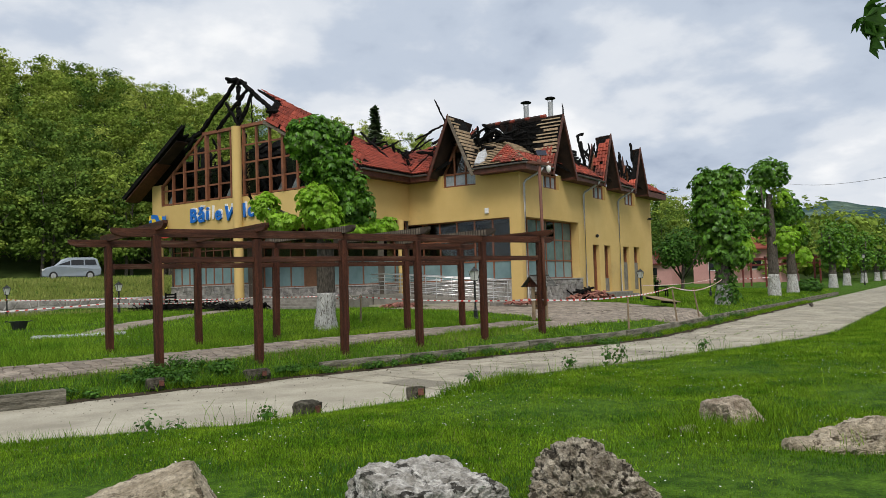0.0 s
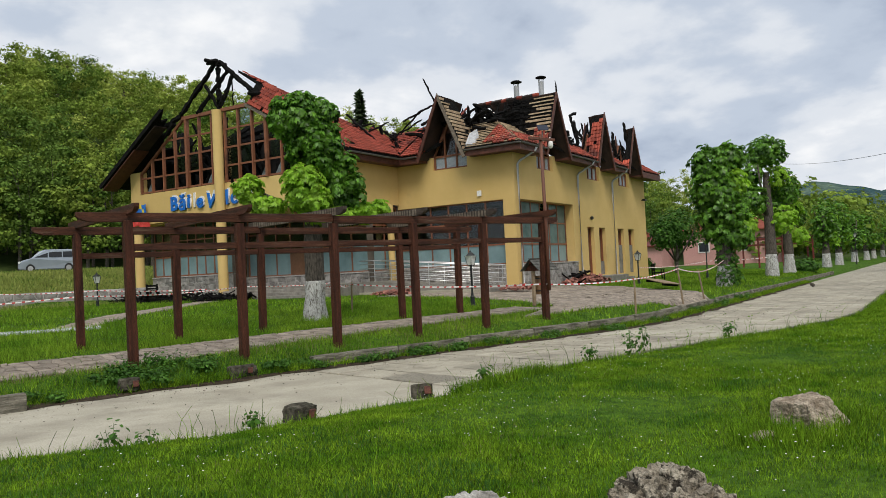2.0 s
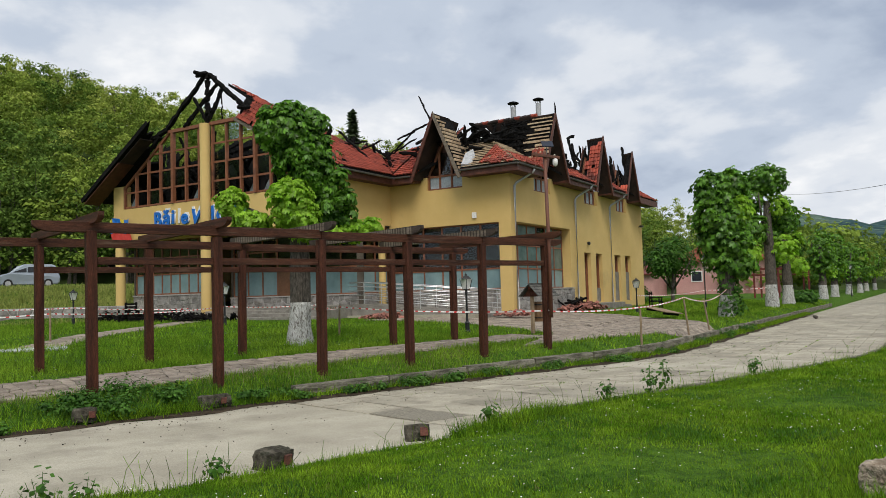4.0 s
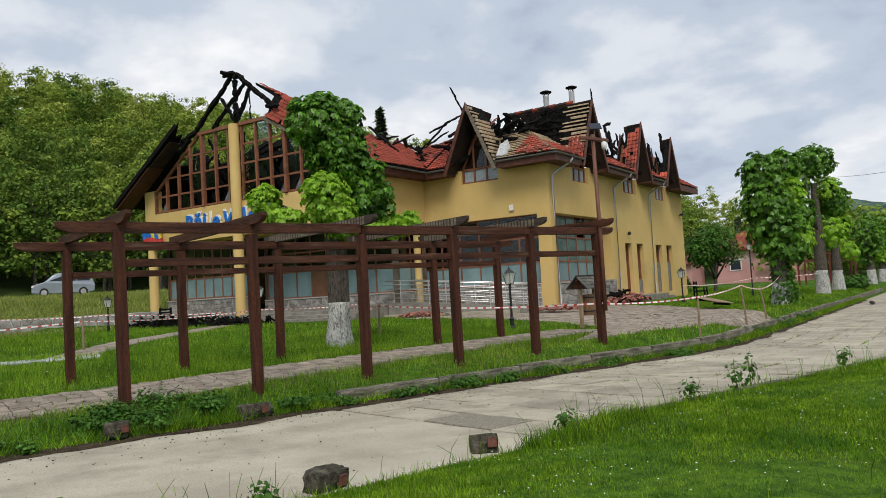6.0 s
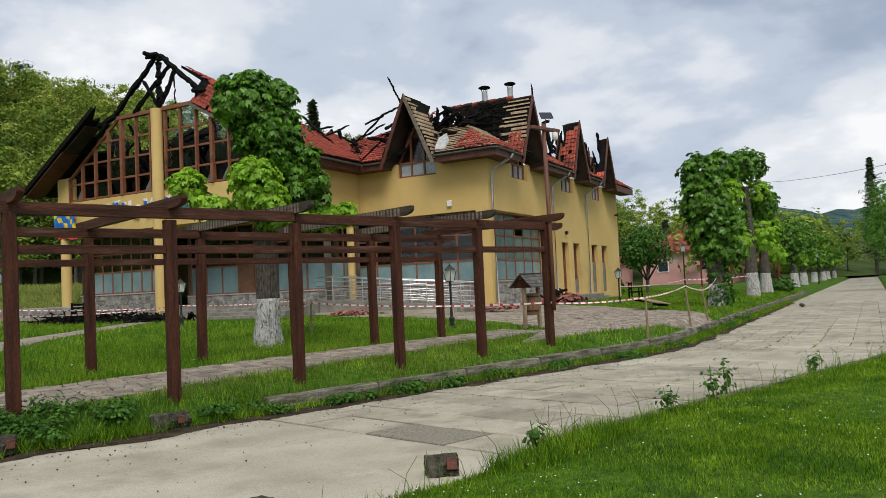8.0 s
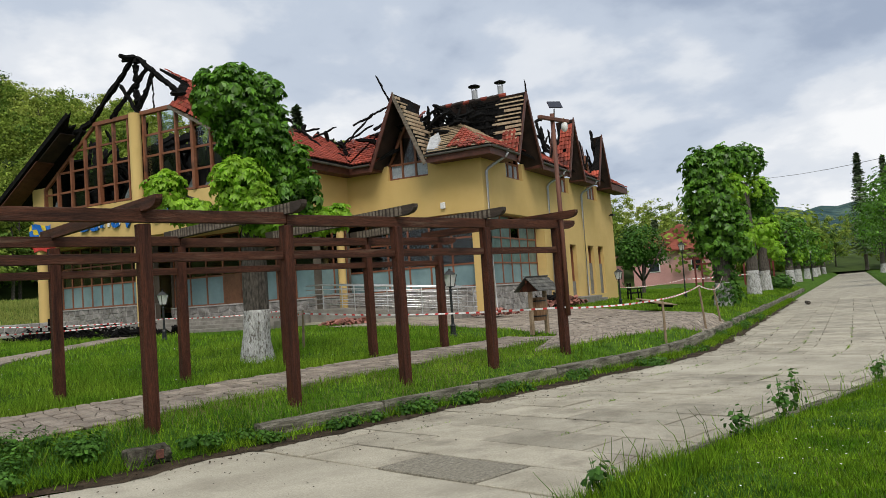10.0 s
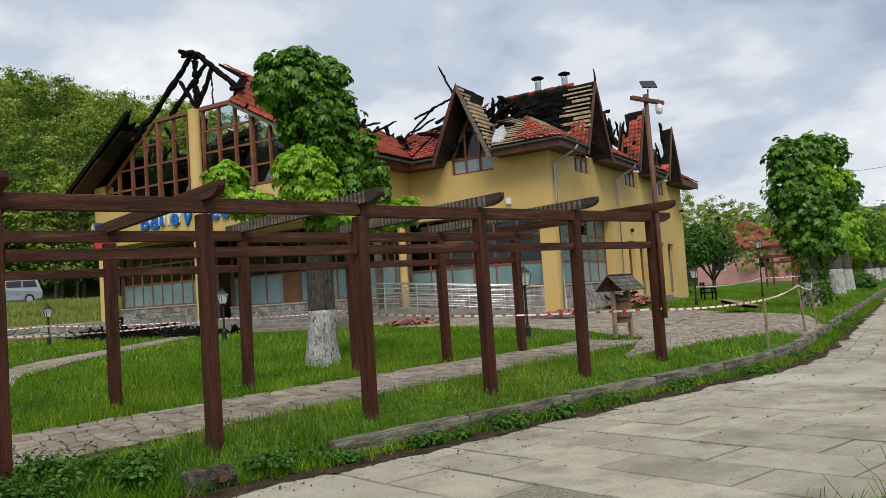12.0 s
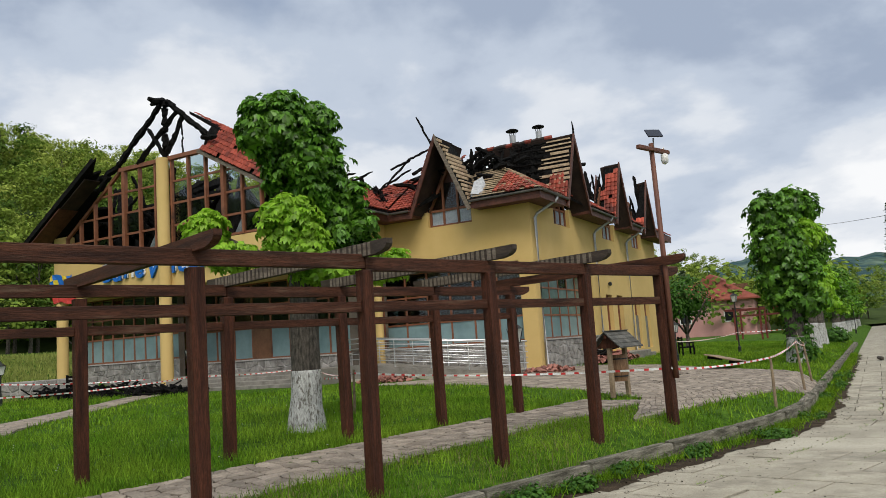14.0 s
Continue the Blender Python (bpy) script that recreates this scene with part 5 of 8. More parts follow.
# jagged black screens added inside the burnt wing to stand in for its shade
burnt = part("burnt_partition", Geo().prism([(8.0, 5.2), (21.4, 5.2), (21.2, 8.3), (20.3, 9.9), (19.8, 9.2), (19.2, 10.6), (18.6, 10.1), (18.3, 10.9), (17.7, 10.2), (17.2, 9.2), (16.9, 10.8), (16.2, 10.3), (15.9, 9.3), (15.5, 10.6), (15.0, 9.9), (14.2, 9.0), (13.4, 9.6), (12.9, 9.0), (12.0, 9.4), (11.2, 8.8), (10.4, 9.1), (9.4, 8.2), (8.0, 8.1)], lambda p, s: (0.9 + 0.2 * s, p[0], p[1])), M["dark"], house, "added black screen behind the wing's glazing")
for aa, s0, s1, tops in ((21.5, -3.6, 6.0, (8.1, 7.6, 8.3, 7.9, 8.4, 7.7, 8.2, 7.4)), (18.6, -1.4, 6.5, (8.6, 9.3, 8.8, 9.5, 8.7, 9.2, 8.4, 8.9)), (13.0, 1.2, 7.0, (8.8, 9.4, 8.9, 9.6, 9.0, 8.6))):
    prof = [(s1, 5.2), (s0, 5.2)] + [(s0 + (s1 - s0) * i / (len(tops) - 1), z) for i, z in enumerate(tops)]
    part("burnt_partition", Geo().prism(prof, lambda p, s: (p[0], aa + 0.15 * s, p[1])), M["dark"], house, "added black screen behind the wing's glazing")
# charred roof timbers
T = lambda a0, z0, a1, z1, w=0.2: char_stick((-4.25, a0, z0), (-4.25 + random.uniform(-0.05, 0.05), a1, z1), w * 1.3)
random.seed(11)


def char_stick(a, b, w=0.16, name="charred_timber"):
    """A burnt timber: uneven, knobbly and thinner to its end."""
    a, b = Vector(a), Vector(b)
    n = max(4, int((b - a).length / 0.16))
    g = Geo()
    pts = [a.lerp(b, i / n) + Vector((random.gauss(0, 0.016), random.gauss(0, 0.016), random.gauss(0, 0.016))) for i in range(n + 1)]
    g.tube(pts, [w * 0.48 * random.uniform(0.72, 1.1) for i in range(n)] + [w * 0.2], 5)
    return part(name, g, M["char"], truss, "")


truss = part("ridge_stump", Geo().tube([(-4.9, 15.0, 13.0), (-4.6, 14.95, 12.94), (-4.3, 14.86, 13.02), (-4.0, 14.76, 12.9), (-3.7, 14.72, 12.95)], [0.09, 0.13, 0.15, 0.12, 0.07], 6), M["char"], house, "charred gable truss and roof timbers")
for seg in ((14.75, 10.45, 14.75, 12.95, 0.26), (14.9, 12.95, 17.8, 10.55, 0.24), (16.5, 10.5, 13.9, 12.5, 0.2), (14.85, 10.6, 15.75, 11.95, 0.16), (14.65, 10.65, 13.65, 12.15, 0.2), (14.6, 12.95, 12.2, 10.95, 0.22), (13.75, 10.45, 13.72, 12.2, 0.07), (12.6, 10.95, 11.8, 10.85, 0.2), (15.0, 13.05, 15.6, 13.0, 0.2), (17.7, 10.6, 19.4, 10.1, 0.26), (18.4, 10.25, 19.2, 9.6, 0.25)):
    T(*seg)
for k in range(15):
    s = -3.4 + 0.85 * k
    if s < 2:
        char_stick((s, 22.9, 7.6), (s, 22.9 - random.uniform(1.0, 4.0), 7.6 + random.uniform(0.6, 2.4)), 0.17)
    char_stick((s, 6.4, 7.45), (s + random.uniform(-0.3, 0.3), 6.4 + random.uniform(2.6, 4.2), 7.45 + random.uniform(1.7, 2.6)), 0.16)
for a, b in (((-2.4, 8.6, 9.0), (2.6, 9.4, 9.1)), ((-0.2, 8.2, 8.9), (0.6, 7.4, 9.4)), ((0.4, 6.9, 8.5), (1.6, 5.9, 10.0)), ((0.8, 7.2, 8.6), (2.2, 6.4, 9.6)), ((-1.6, 9.0, 9.0), (0.0, 7.9, 9.3)), ((-0.8, 3.62, 9.6), (-0.9, 4.2, 10.85)), ((0.2, 6.2, 9.2), (1.6, 5.0, 10.2))):
    char_stick(a, b, 0.11)
# heap of burnt rafters between the first two dormers
for k in range(150):
    s, a = random.uniform(0.4, 4.8), random.uniform(1.6, 5.7)
    z = 8.0 + 0.95 * random.random() + 0.15 * s
    char_stick((s, a, z), (s + random.uniform(-1.0, 1.0), a + random.uniform(-1.2, 0.8), z + random.uniform(-0.35, 0.75)), random.uniform(0.07, 0.26))
for s0, s1 in ((5.4, 9.0), (11.2, 13.8), (16.0, 19.2)):
    for k in range(9):
        s = random.uniform(s0, s1)
        char_stick((s, 0.2, 7.8), (s + random.uniform(-0.5, 0.5), random.uniform(0.8, 2.4), random.uniform(8.6, 9.9)), random.uniform(0.12, 0.2))
for a, b in (((8.7, 0.3, 8.3), (9.2, 0.9, 10.0)), ((9.2, 0.9, 10.0), (9.9, 0.8, 10.25)), ((8.5, 0.2, 8.2), (8.7, 0.5, 9.6)), ((13.7, 0.2, 8.0), (13.8, 0.6, 9.8)), ((14.2, 0.1, 8.0), (14.25, 0.3, 9.6)), ((12.9, 0.3, 8.0), (13.2, 0.6, 9.3)), ((14.8, -0.4, 9.0), (14.8, -0.3, 10.2)), ((16.2, 0.3, 8.0), (16.3, 0.6, 8.9))):
    char_stick(a, b, 0.22)
for k in range(170):
    s, a = random.uniform(-3.4, 7), random.uniform(8, 21)
    char_stick((s, a, 5.2 + random.uniform(0, 1.5)), (s + random.uniform(-2, 2), a + random.uniform(-2.5, 2.5), random.uniform(6.4, 9.8) + (0.8 if a > 15 else 0)), random.uniform(0.14, 0.34))
for k in range(26):
    a = 15.2 + 0.23 * k
    char_stick((-3.0, a, random.uniform(8.0, 9.0)), (0.4, a + random.uniform(-0.4, 0.4), 10.6 - 0.35 * abs(a - 16.5) + random.uniform(-0.7, 0.4)), random.uniform(0.2, 0.45))
for c, z1, n0 in ((3.42, 10.0, 1.9), (9.95, 9.7, 0.2), (14.95, 9.6, 0.0)):
    for k in range(4):
        y = n0 + 0.45 * k
        char_stick((c - 1.25, y, 7.3 + 0.3 * y), (c - 0.05, y + random.uniform(-0.1, 0.1), z1 - random.uniform(0, 0.9)), 0.13)
        char_stick((c + 1.25, y, 7.3 + 0.3 * y), (c + 0.05, y + random.uniform(-0.1, 0.1), z1 - random.uniform(0, 0.9)), 0.13)
# rafters and debris over the burnt-out side of the second dormer and along the valley
for k in range(16):
    f = random.random()
    y0 = random.uniform(0.4, 2.3)
    char_stick((2.0 + 0.3 * f, y0, 7.3 + 0.6 * f), (3.3, y0 + random.uniform(-0.3, 0.5), random.uniform(9.2, 10.0)), random.uniform(0.12, 0.24))
for k in range(9):
    char_stick((1.9 + 0.16 * k, 0.3, 7.25 + 0.33 * k), (1.95 + 0.16 * k, random.uniform(1.2, 2.8), 7.25 + 0.33 * k + random.uniform(-0.1, 0.1)), 0.1)
for k in range(26):
    f = random.random()
    p = Vector(P2(-0.6 + 2.0 * f, 5.95 + 1.75 * f)) + Vector((random.gauss(0, 0.12), random.gauss(0, 0.12), 0.1))
    char_stick(p, p + Vector((random.uniform(-0.35, 0.35), random.uniform(-0.35, 0.35), random.uniform(-0.05, 0.3))), random.uniform(0.07, 0.16))
for k in range(12):
    part("ridge_tile", Geo().tube([(3.42, 0.1 + 0.3 * k, 10.12), (3.42, 0.42 + 0.3 * k, 10.1 + random.uniform(-0.03, 0.03))], [0.11, 0.10], 8), M["sootboard"] if k % 3 else M["tile"], D2)
char_stick((3.42, 1.2, 9.98), (3.42, 3.9, 9.95), 0.2)
for q in range(7):
    part("charred_board", Geo().beam((14.1, 0.35 + 0.05 * q, 7.75 + 0.2 * q), (15.2 + random.uniform(-0.3, 0.1), 0.35 + 0.05 * q, 7.78 + 0.2 * q), 0.04, 0.16), M["char"], truss)
    part("charred_board", Geo().beam((8.5, 0.5 + 0.1 * q, 7.85 + 0.2 * q), (9.5 + random.uniform(-0.3, 0.2), 0.5 + 0.1 * q, 7.9 + 0.2 * q), 0.04, 0.15), M["char"], truss)


def chimney(s, a, z0, z1):
    t = part("chimney", Geo().lathe([(0.17, z0), (0.17, z1 - 0.35)], 14, (s, a, 0)), M["zinc"], house, "round metal chimney flue with cap")
    part("cap", Geo().lathe([(0.34, z1 - 0.14), (0.35, z1 - 0.09), (0.2, z1 - 0.02), (0.04, z1)], 14, (s, a, 0)), M["char"], t)
    g = Geo()
    for k in range(4):
        an = k * math.pi / 2
        g.beam((s + 0.14 * math.cos(an), a + 0.14 * math.sin(an), z1 - 0.38), (s + 0.2 * math.cos(an), a + 0.2 * math.sin(an), z1 - 0.12), 0.03, 0.03)
    part("cap_stay", g, M["gutter"], t)


chimney(12.7, 4.2, 5.1, 13.5)
chimney(10.6, 4.9, 5.1, 12.95)


# blue lettering, some letters slipped, with pale marks behind
def letter(ch, a, z, tilt, size=1.05, mat="blue"):
    cu = bpy.data.curves.new("letter", "FONT")
    cu.body, cu.size, cu.extrude, cu.align_x = ch, size, 0.05, "CENTER"
    cu.offset = 0.03
    cu.resolution_u = 3
    tmp = bpy.data.objects.new("tmp", cu)
    me = bpy.data.meshes.new_from_object(tmp)
    bpy.data.objects.remove(tmp)
    me.materials.append(M[mat])
    ob = new("letter", me)
    ob.parent = sign
    ob.matrix_basis = pose(-4.27 if mat == "blue" else -4.205, a, z, 90, 0, -90) @ pose(0, 0, 0, 0, 0, tilt)


sign = thing("sign_lettering", "blue raised sign letters on the ochre band, some slipped", "sign", HOUSE @ pose(0, 0, 0))
a_at = 18.95
for ch, wd, dz, tl in (("B", 0.7, 0, 0), ("ă", 0.62, -0.02, 2), ("i", 0.34, 0.06, 0), ("l", 0.30, 9, 0), ("e", 0.72, 0.0, 3), ("V", 0.80, -0.08, -10), ("â", 0.66, 0, 0), ("l", 0.34, 0, 2), ("c", 0.58, 0, 0), ("e", 0.64, 0, 0), ("l", 0.32, 0, 0), ("e", 0.62, 0, 0)):
    if dz < 5:
        letter(ch, a_at - wd / 2, 5.5 + dz, tl)
    letter(ch, a_at - wd / 2 - 0.06, 5.58, 0, mat="white")
    a_at -= wd + 0.03

# fittings
part("alarm_box", Geo().box(-0.09, 0.0, 1.74, 1.96, 4.95, 5.22), M["white"], house, "white alarm siren box", bevel=0.015)
part("wall_camera", Geo().box(18.2, 18.5, -0.3, -0.1, 5.45, 5.57).box(18.3, 18.4, -0.12, 0.0, 5.46, 5.52), M["iron"], house, "small dark wall camera", bevel=0.01)
part("wall_lamp", Geo().lathe([(0.02, 0.1), (0.09, 0.05), (0.09, -0.05), (0.03, -0.1)], 10, (9.2, -0.1, 4.05)), M["iron"], house, "small round wall lamp")

# ---- paving laid out ----
paving("pergola_path", "grey-brown crazy paving path through the pergola", (120, 8, lambda i, j: tuple(map(float, plan(-8 + 0.215 * i, 16.15 + 0.107 * max(0.0, 0.215 * i - 13.4) + 0.21 * j)))), gz, 21, lambda x, y: 2 < x < 13)
path_bed("pergola_path_bed", "earth bed of the paving path", lambda i, j: tuple(map(float, plan(-8 + 0.215 * i, 16.15 + 0.107 * max(0.0, 0.215 * i - 13.4) + 0.21 * j))), 120, 8)
COURT = [((11.6, 18.5), (21.2, 20.75)), ((14.6, 21.3), (23.0, 23.6)), ((15.6, 24.6), (24.4, 27.2)), ((14.8, 29.2), (25.5, 31.2)), ((13.2, 32.2), (24.2, 33.6))]


def court_at(i, j):
    t = max(0.0, min(3.999, j / 50 * 4))
    k = int(t)
    e = [Vector(COURT[k][s]).lerp(Vector(COURT[k + 1][s]), t - k) for s in (0, 1)]
    return tuple(e[0].lerp(e[1], i / 40))


paving("court", "grey-brown crazy paving court before the building", (40, 50, court_at), gz, 22, lambda x, y: y < 24)
g = Geo()
for k in range(51):
    for i in (0, 40):
        x, y = court_at(i, k)
        g.v.append((x, y, gz(x, y) - 0.012))
for k in range(50):
    g.f.append((2 * k, 2 * k + 1, 2 * k + 3, 2 * k + 2))
    g.k.append(0)
tagged(part("court_bed", g, M["earth"]), "earth bed of the paved court", "pavement", kind="structure")
LEFTWAY = [(1.2, 24.6), (2.6, 28.6), (4.6, 32.6), (7.2, 38.5), (9.0, 42.0)]


def leftway_at(i, j):
    t = max(0.0, min(3.999, i / 44 * 4))
    k = int(t)
    c = Vector(LEFTWAY[k]).lerp(Vector(LEFTWAY[k + 1]), t - k)
    return (c.x + 0.38 * (j - 1.5) * 0.9, c.y - 0.38 * (j - 1.5) * 0.42)


paving("garden_path", "narrow pale paved garden path across the lawn", (44, 3, leftway_at), gz, 23)


# ---- foliage ----
def leaf_cloud(base_v, base_f, pos, size, normal, rgen, droop=0.3):
    """Copies a small leaf mesh to many places, each turned at random about its normal. Returns arrays."""
    n = len(pos)
    nrm = normal / np.maximum(np.linalg.norm(normal, axis=1, keepdims=True), 1e-6)
    t = rgen.normal(size=(n, 3))
    t[:, 2] -= droop * 2
    t -= (t * nrm).sum(1, keepdims=True) * nrm
    t /= np.maximum(np.linalg.norm(t, axis=1, keepdims=True), 1e-6)
    b = np.cross(nrm, t)
    sc = (size * rgen.uniform(0.65, 1.25, n))[:, None, None]
    v = (base_v[None, :, 0:1] * b[:, None] + base_v[None, :, 1:2] * t[:, None] + base_v[None, :, 2:3] * nrm[:, None]) * sc + pos[:, None]
    f = base_f[None] + (np.arange(n) * len(base_v))[:, None, None]
    return v.reshape(-1, 3), f.reshape(-1, base_f.shape[1])


def palm_leaf():
    """A chestnut leaf: five drooping leaflets."""
    v, f = [], []
    for k, (a, ln) in enumerate(((-68, 0.62), (-34, 0.9), (0, 1.0), (34, 0.9), (68, 0.62))):
        ca, sa = math.cos(radians(a)), math.sin(radians(a))
        o = len(v)
        for x, y, z in ((0, 0, 0), (0.19, 0.66, -0.10), (0, 1.0, -0.42), (-0.19, 0.66, -0.10)):
            x, y = x * 1.1, y * ln
            v.append((x * ca + y * sa, -x * sa + y * ca, z))
        f.append((o, o + 1, o + 2, o + 3))
    return np.array(v, float), np.array(f)


PALM_V, PALM_F = palm_leaf()
TUFT_V = np.array([(-0.5, -0.1, 0.0), (-0.05, -0.5, 0.06), (0.5, 0.05, -0.04), (0.05, 0.5, 0.05)])
TUFT_F = np.array([(0, 1, 2, 3)])


def lobes_points(lobes, count, rgen, shell=(0.72, 1.05)):
    """Points near the surface of ellipsoid lobes (x, y, z, rx, ry, rz), with outward normals tilted up."""
    L = np.array(lobes, float)
    area = (L[:, 3] * L[:, 4] + L[:, 3] * L[:, 5] + L[:, 4] * L[:, 5])
    pick = rgen.choice(len(L), count, p=area / area.sum())
    d = rgen.normal(size=(count, 3))
    d /= np.linalg.norm(d, axis=1, keepdims=True)
    r = rgen.uniform(*shell, count)[:, None]
    lump = 1 + 0.14 * np.sin(7 * d[:, 0:1] + 3 * pick[:, None]) * np.sin(6 * d[:, 2:3] + pick[:, None]) + 0.10 * np.sin(11 * d[:, 1:2] + 5 * d[:, 2:3])
    p = L[pick, :3] + d * L[pick, 3:] * r * lump
    nrm = d + np.array([0, 0, 0.75]) + 0.35 * rgen.normal(size=(count, 3))
    return p, nrm


def crown(name, parent, lobes, count, size, mat, seed, base=(PALM_V, PALM_F), shell=(0.7, 1.06), label=""):
    rg = np.random.default_rng(seed)
    p, nrm = lobes_points(lobes, count, rg, shell)
    v, f = leaf_cloud(base[0], base[1], p, size, nrm, rg)
    ob = new(name, raw_mesh(name, v, f, mat))
    ob.parent = parent
    return tagged(ob, label, kind="stuff") if label else ob


def trunk(parent, pts, radii, lime_to, seed, n=12):
    """A knobbly trunk, limewashed up to a height."""
    rs = random.Random(seed)
    for nm, mat, z0, z1, grow in (("limewash", M["lime"], -9, lime_to, 1.015), ("trunk", M["bark"], lime_to - 0.02, 99, 1.0)):
        if z1 <= 0:
            continue
        zs = [p[2] for p in pts]
        rows = []
        z = max(z0, zs[0])
        top = min(z1, zs[-1])
        while True:
            x, y, r = (float(np.interp(z, zs, [p[0] for p in pts])), float(np.interp(z, zs, [p[1] for p in pts])), float(np.interp(z, zs, radii)))
            rows.append((x, y, z, r * grow))
            if z >= top:
                break
            z = min(top, z + 0.16)
        g = Geo()
        vs, fs = [], []
        for k, (x, y, z, r) in enumerate(rows):
            for j in range(n):
                a = 2 * math.pi * j / n
                q = r * (1 + 0.13 * noise.noise(Vector((math.cos(a) * 2 + seed, math.sin(a) * 2, z * 1.3))) + 0.05 * noise.noise(Vector((math.cos(a) * 7, math.sin(a) * 7, z * 5 + seed))))
                vs.append((x + q * math.cos(a), y + q * math.sin(a), z))
        for k in range(len(rows) - 1):
            for j in range(n):
                fs.append((k * n + j, k * n + (j + 1) % n, (k + 1) * n + (j + 1) % n, (k + 1) * n + j))
        fs.append(tuple((len(rows) - 1) * n + j for j in range(n)))
        g.add(vs, fs)
        part(nm, g, mat, parent, "whitewashed lower trunk" if nm == "limewash" else "", smooth=True)


def main_tree():
    x, y = 7.35, 22.55
    t = thing("chestnut_tree", "pollarded chestnut tree, whitewashed trunk, dense leafy column", "tree", pose(x, y, float(height(x, y)) - 0.02), "chestnut trees")
    trunk(t, [(0, 0, -0.05), (0.02, 0, 0.5), (0.03, 0, 1.2), (0.05, 0, 2.6), (0.1, 0, 4.2), (0.1, 0, 6.0)], [0.36, 0.285, 0.27, 0.255, 0.22, 0.14], 1.12, 1, 18)
    for k, (dx, dy, z, r) in enumerate(((-1.5, 0.2, 3.7, 0.06), (-0.5, -0.5, 3.9, 0.07), (1.5, 0.1, 3.4, 0.06), (0.6, 0.5, 4.5, 0.08), (0.3, -0.3, 5.9, 0.07), (-0.6, 0.2, 5.6, 0.07))):
        part("limb", Geo().tube([(0.05, 0, z - 0.9), (dx * 0.5, dy * 0.5, z - 0.35), (dx, dy, z)], [r, r * 0.8, r * 0.4], 7), M["bark"], t, smooth=True)
    crown("crown", t, [(-0.25, 0, 5.75, 0.72, 0.72, 0.55), (0.15, 0, 5.3, 0.74, 0.7, 0.7), (0.42, 0, 4.7, 0.62, 0.62, 0.7), (0.68, 0.05, 4.1, 0.56, 0.6, 0.75), (0.9, 0.1, 3.45, 0.56, 0.6, 0.55), (-0.72, 0, 5.7, 0.36, 0.4, 0.42), (0.45, 0, 5.95, 0.42, 0.5, 0.36), (-0.15, 0, 6.2, 0.42, 0.4, 0.26)], 5600, 0.168, M["leaf"], 31, shell=(0.55, 1.1))
    rk = random.Random(8)
    tufts = []
    for _ in range(34):
        z, a = rk.uniform(3.3, 6.3), rk.uniform(0, 6.28)
        cx, rad = 0.95 - 0.42 * (z - 3.3), 0.55 + 0.2 * math.sin((z - 3.2) * 1.05)
        tufts.append((cx + rad * math.cos(a), rad * math.sin(a), z, 0.22, 0.22, 0.18))
    crown("outer_growth", t, tufts, 900, 0.19, M["leaf"], 33, shell=(0.2, 1.25), label="ragged outer leaf sprays")
    crown("young_growth", t, [(-0.35, -0.6, 3.8, 0.58, 0.5, 0.55), (-0.2, -0.55, 3.35, 0.62, 0.5, 0.35), (-1.75, -0.1, 3.7, 0.38, 0.36, 0.4), (-1.3, -0.2, 3.25, 0.5, 0.4, 0.25), (1.5, 0, 3.05, 0.7, 0.55, 0.3), (0.5, -0.4, 2.95, 0.8, 0.5, 0.22), (2.1, 0, 3.15, 0.3, 0.35, 0.28)], 2300, 0.168, M["leaf_light"], 32, label="light green young shoots")


main_tree()


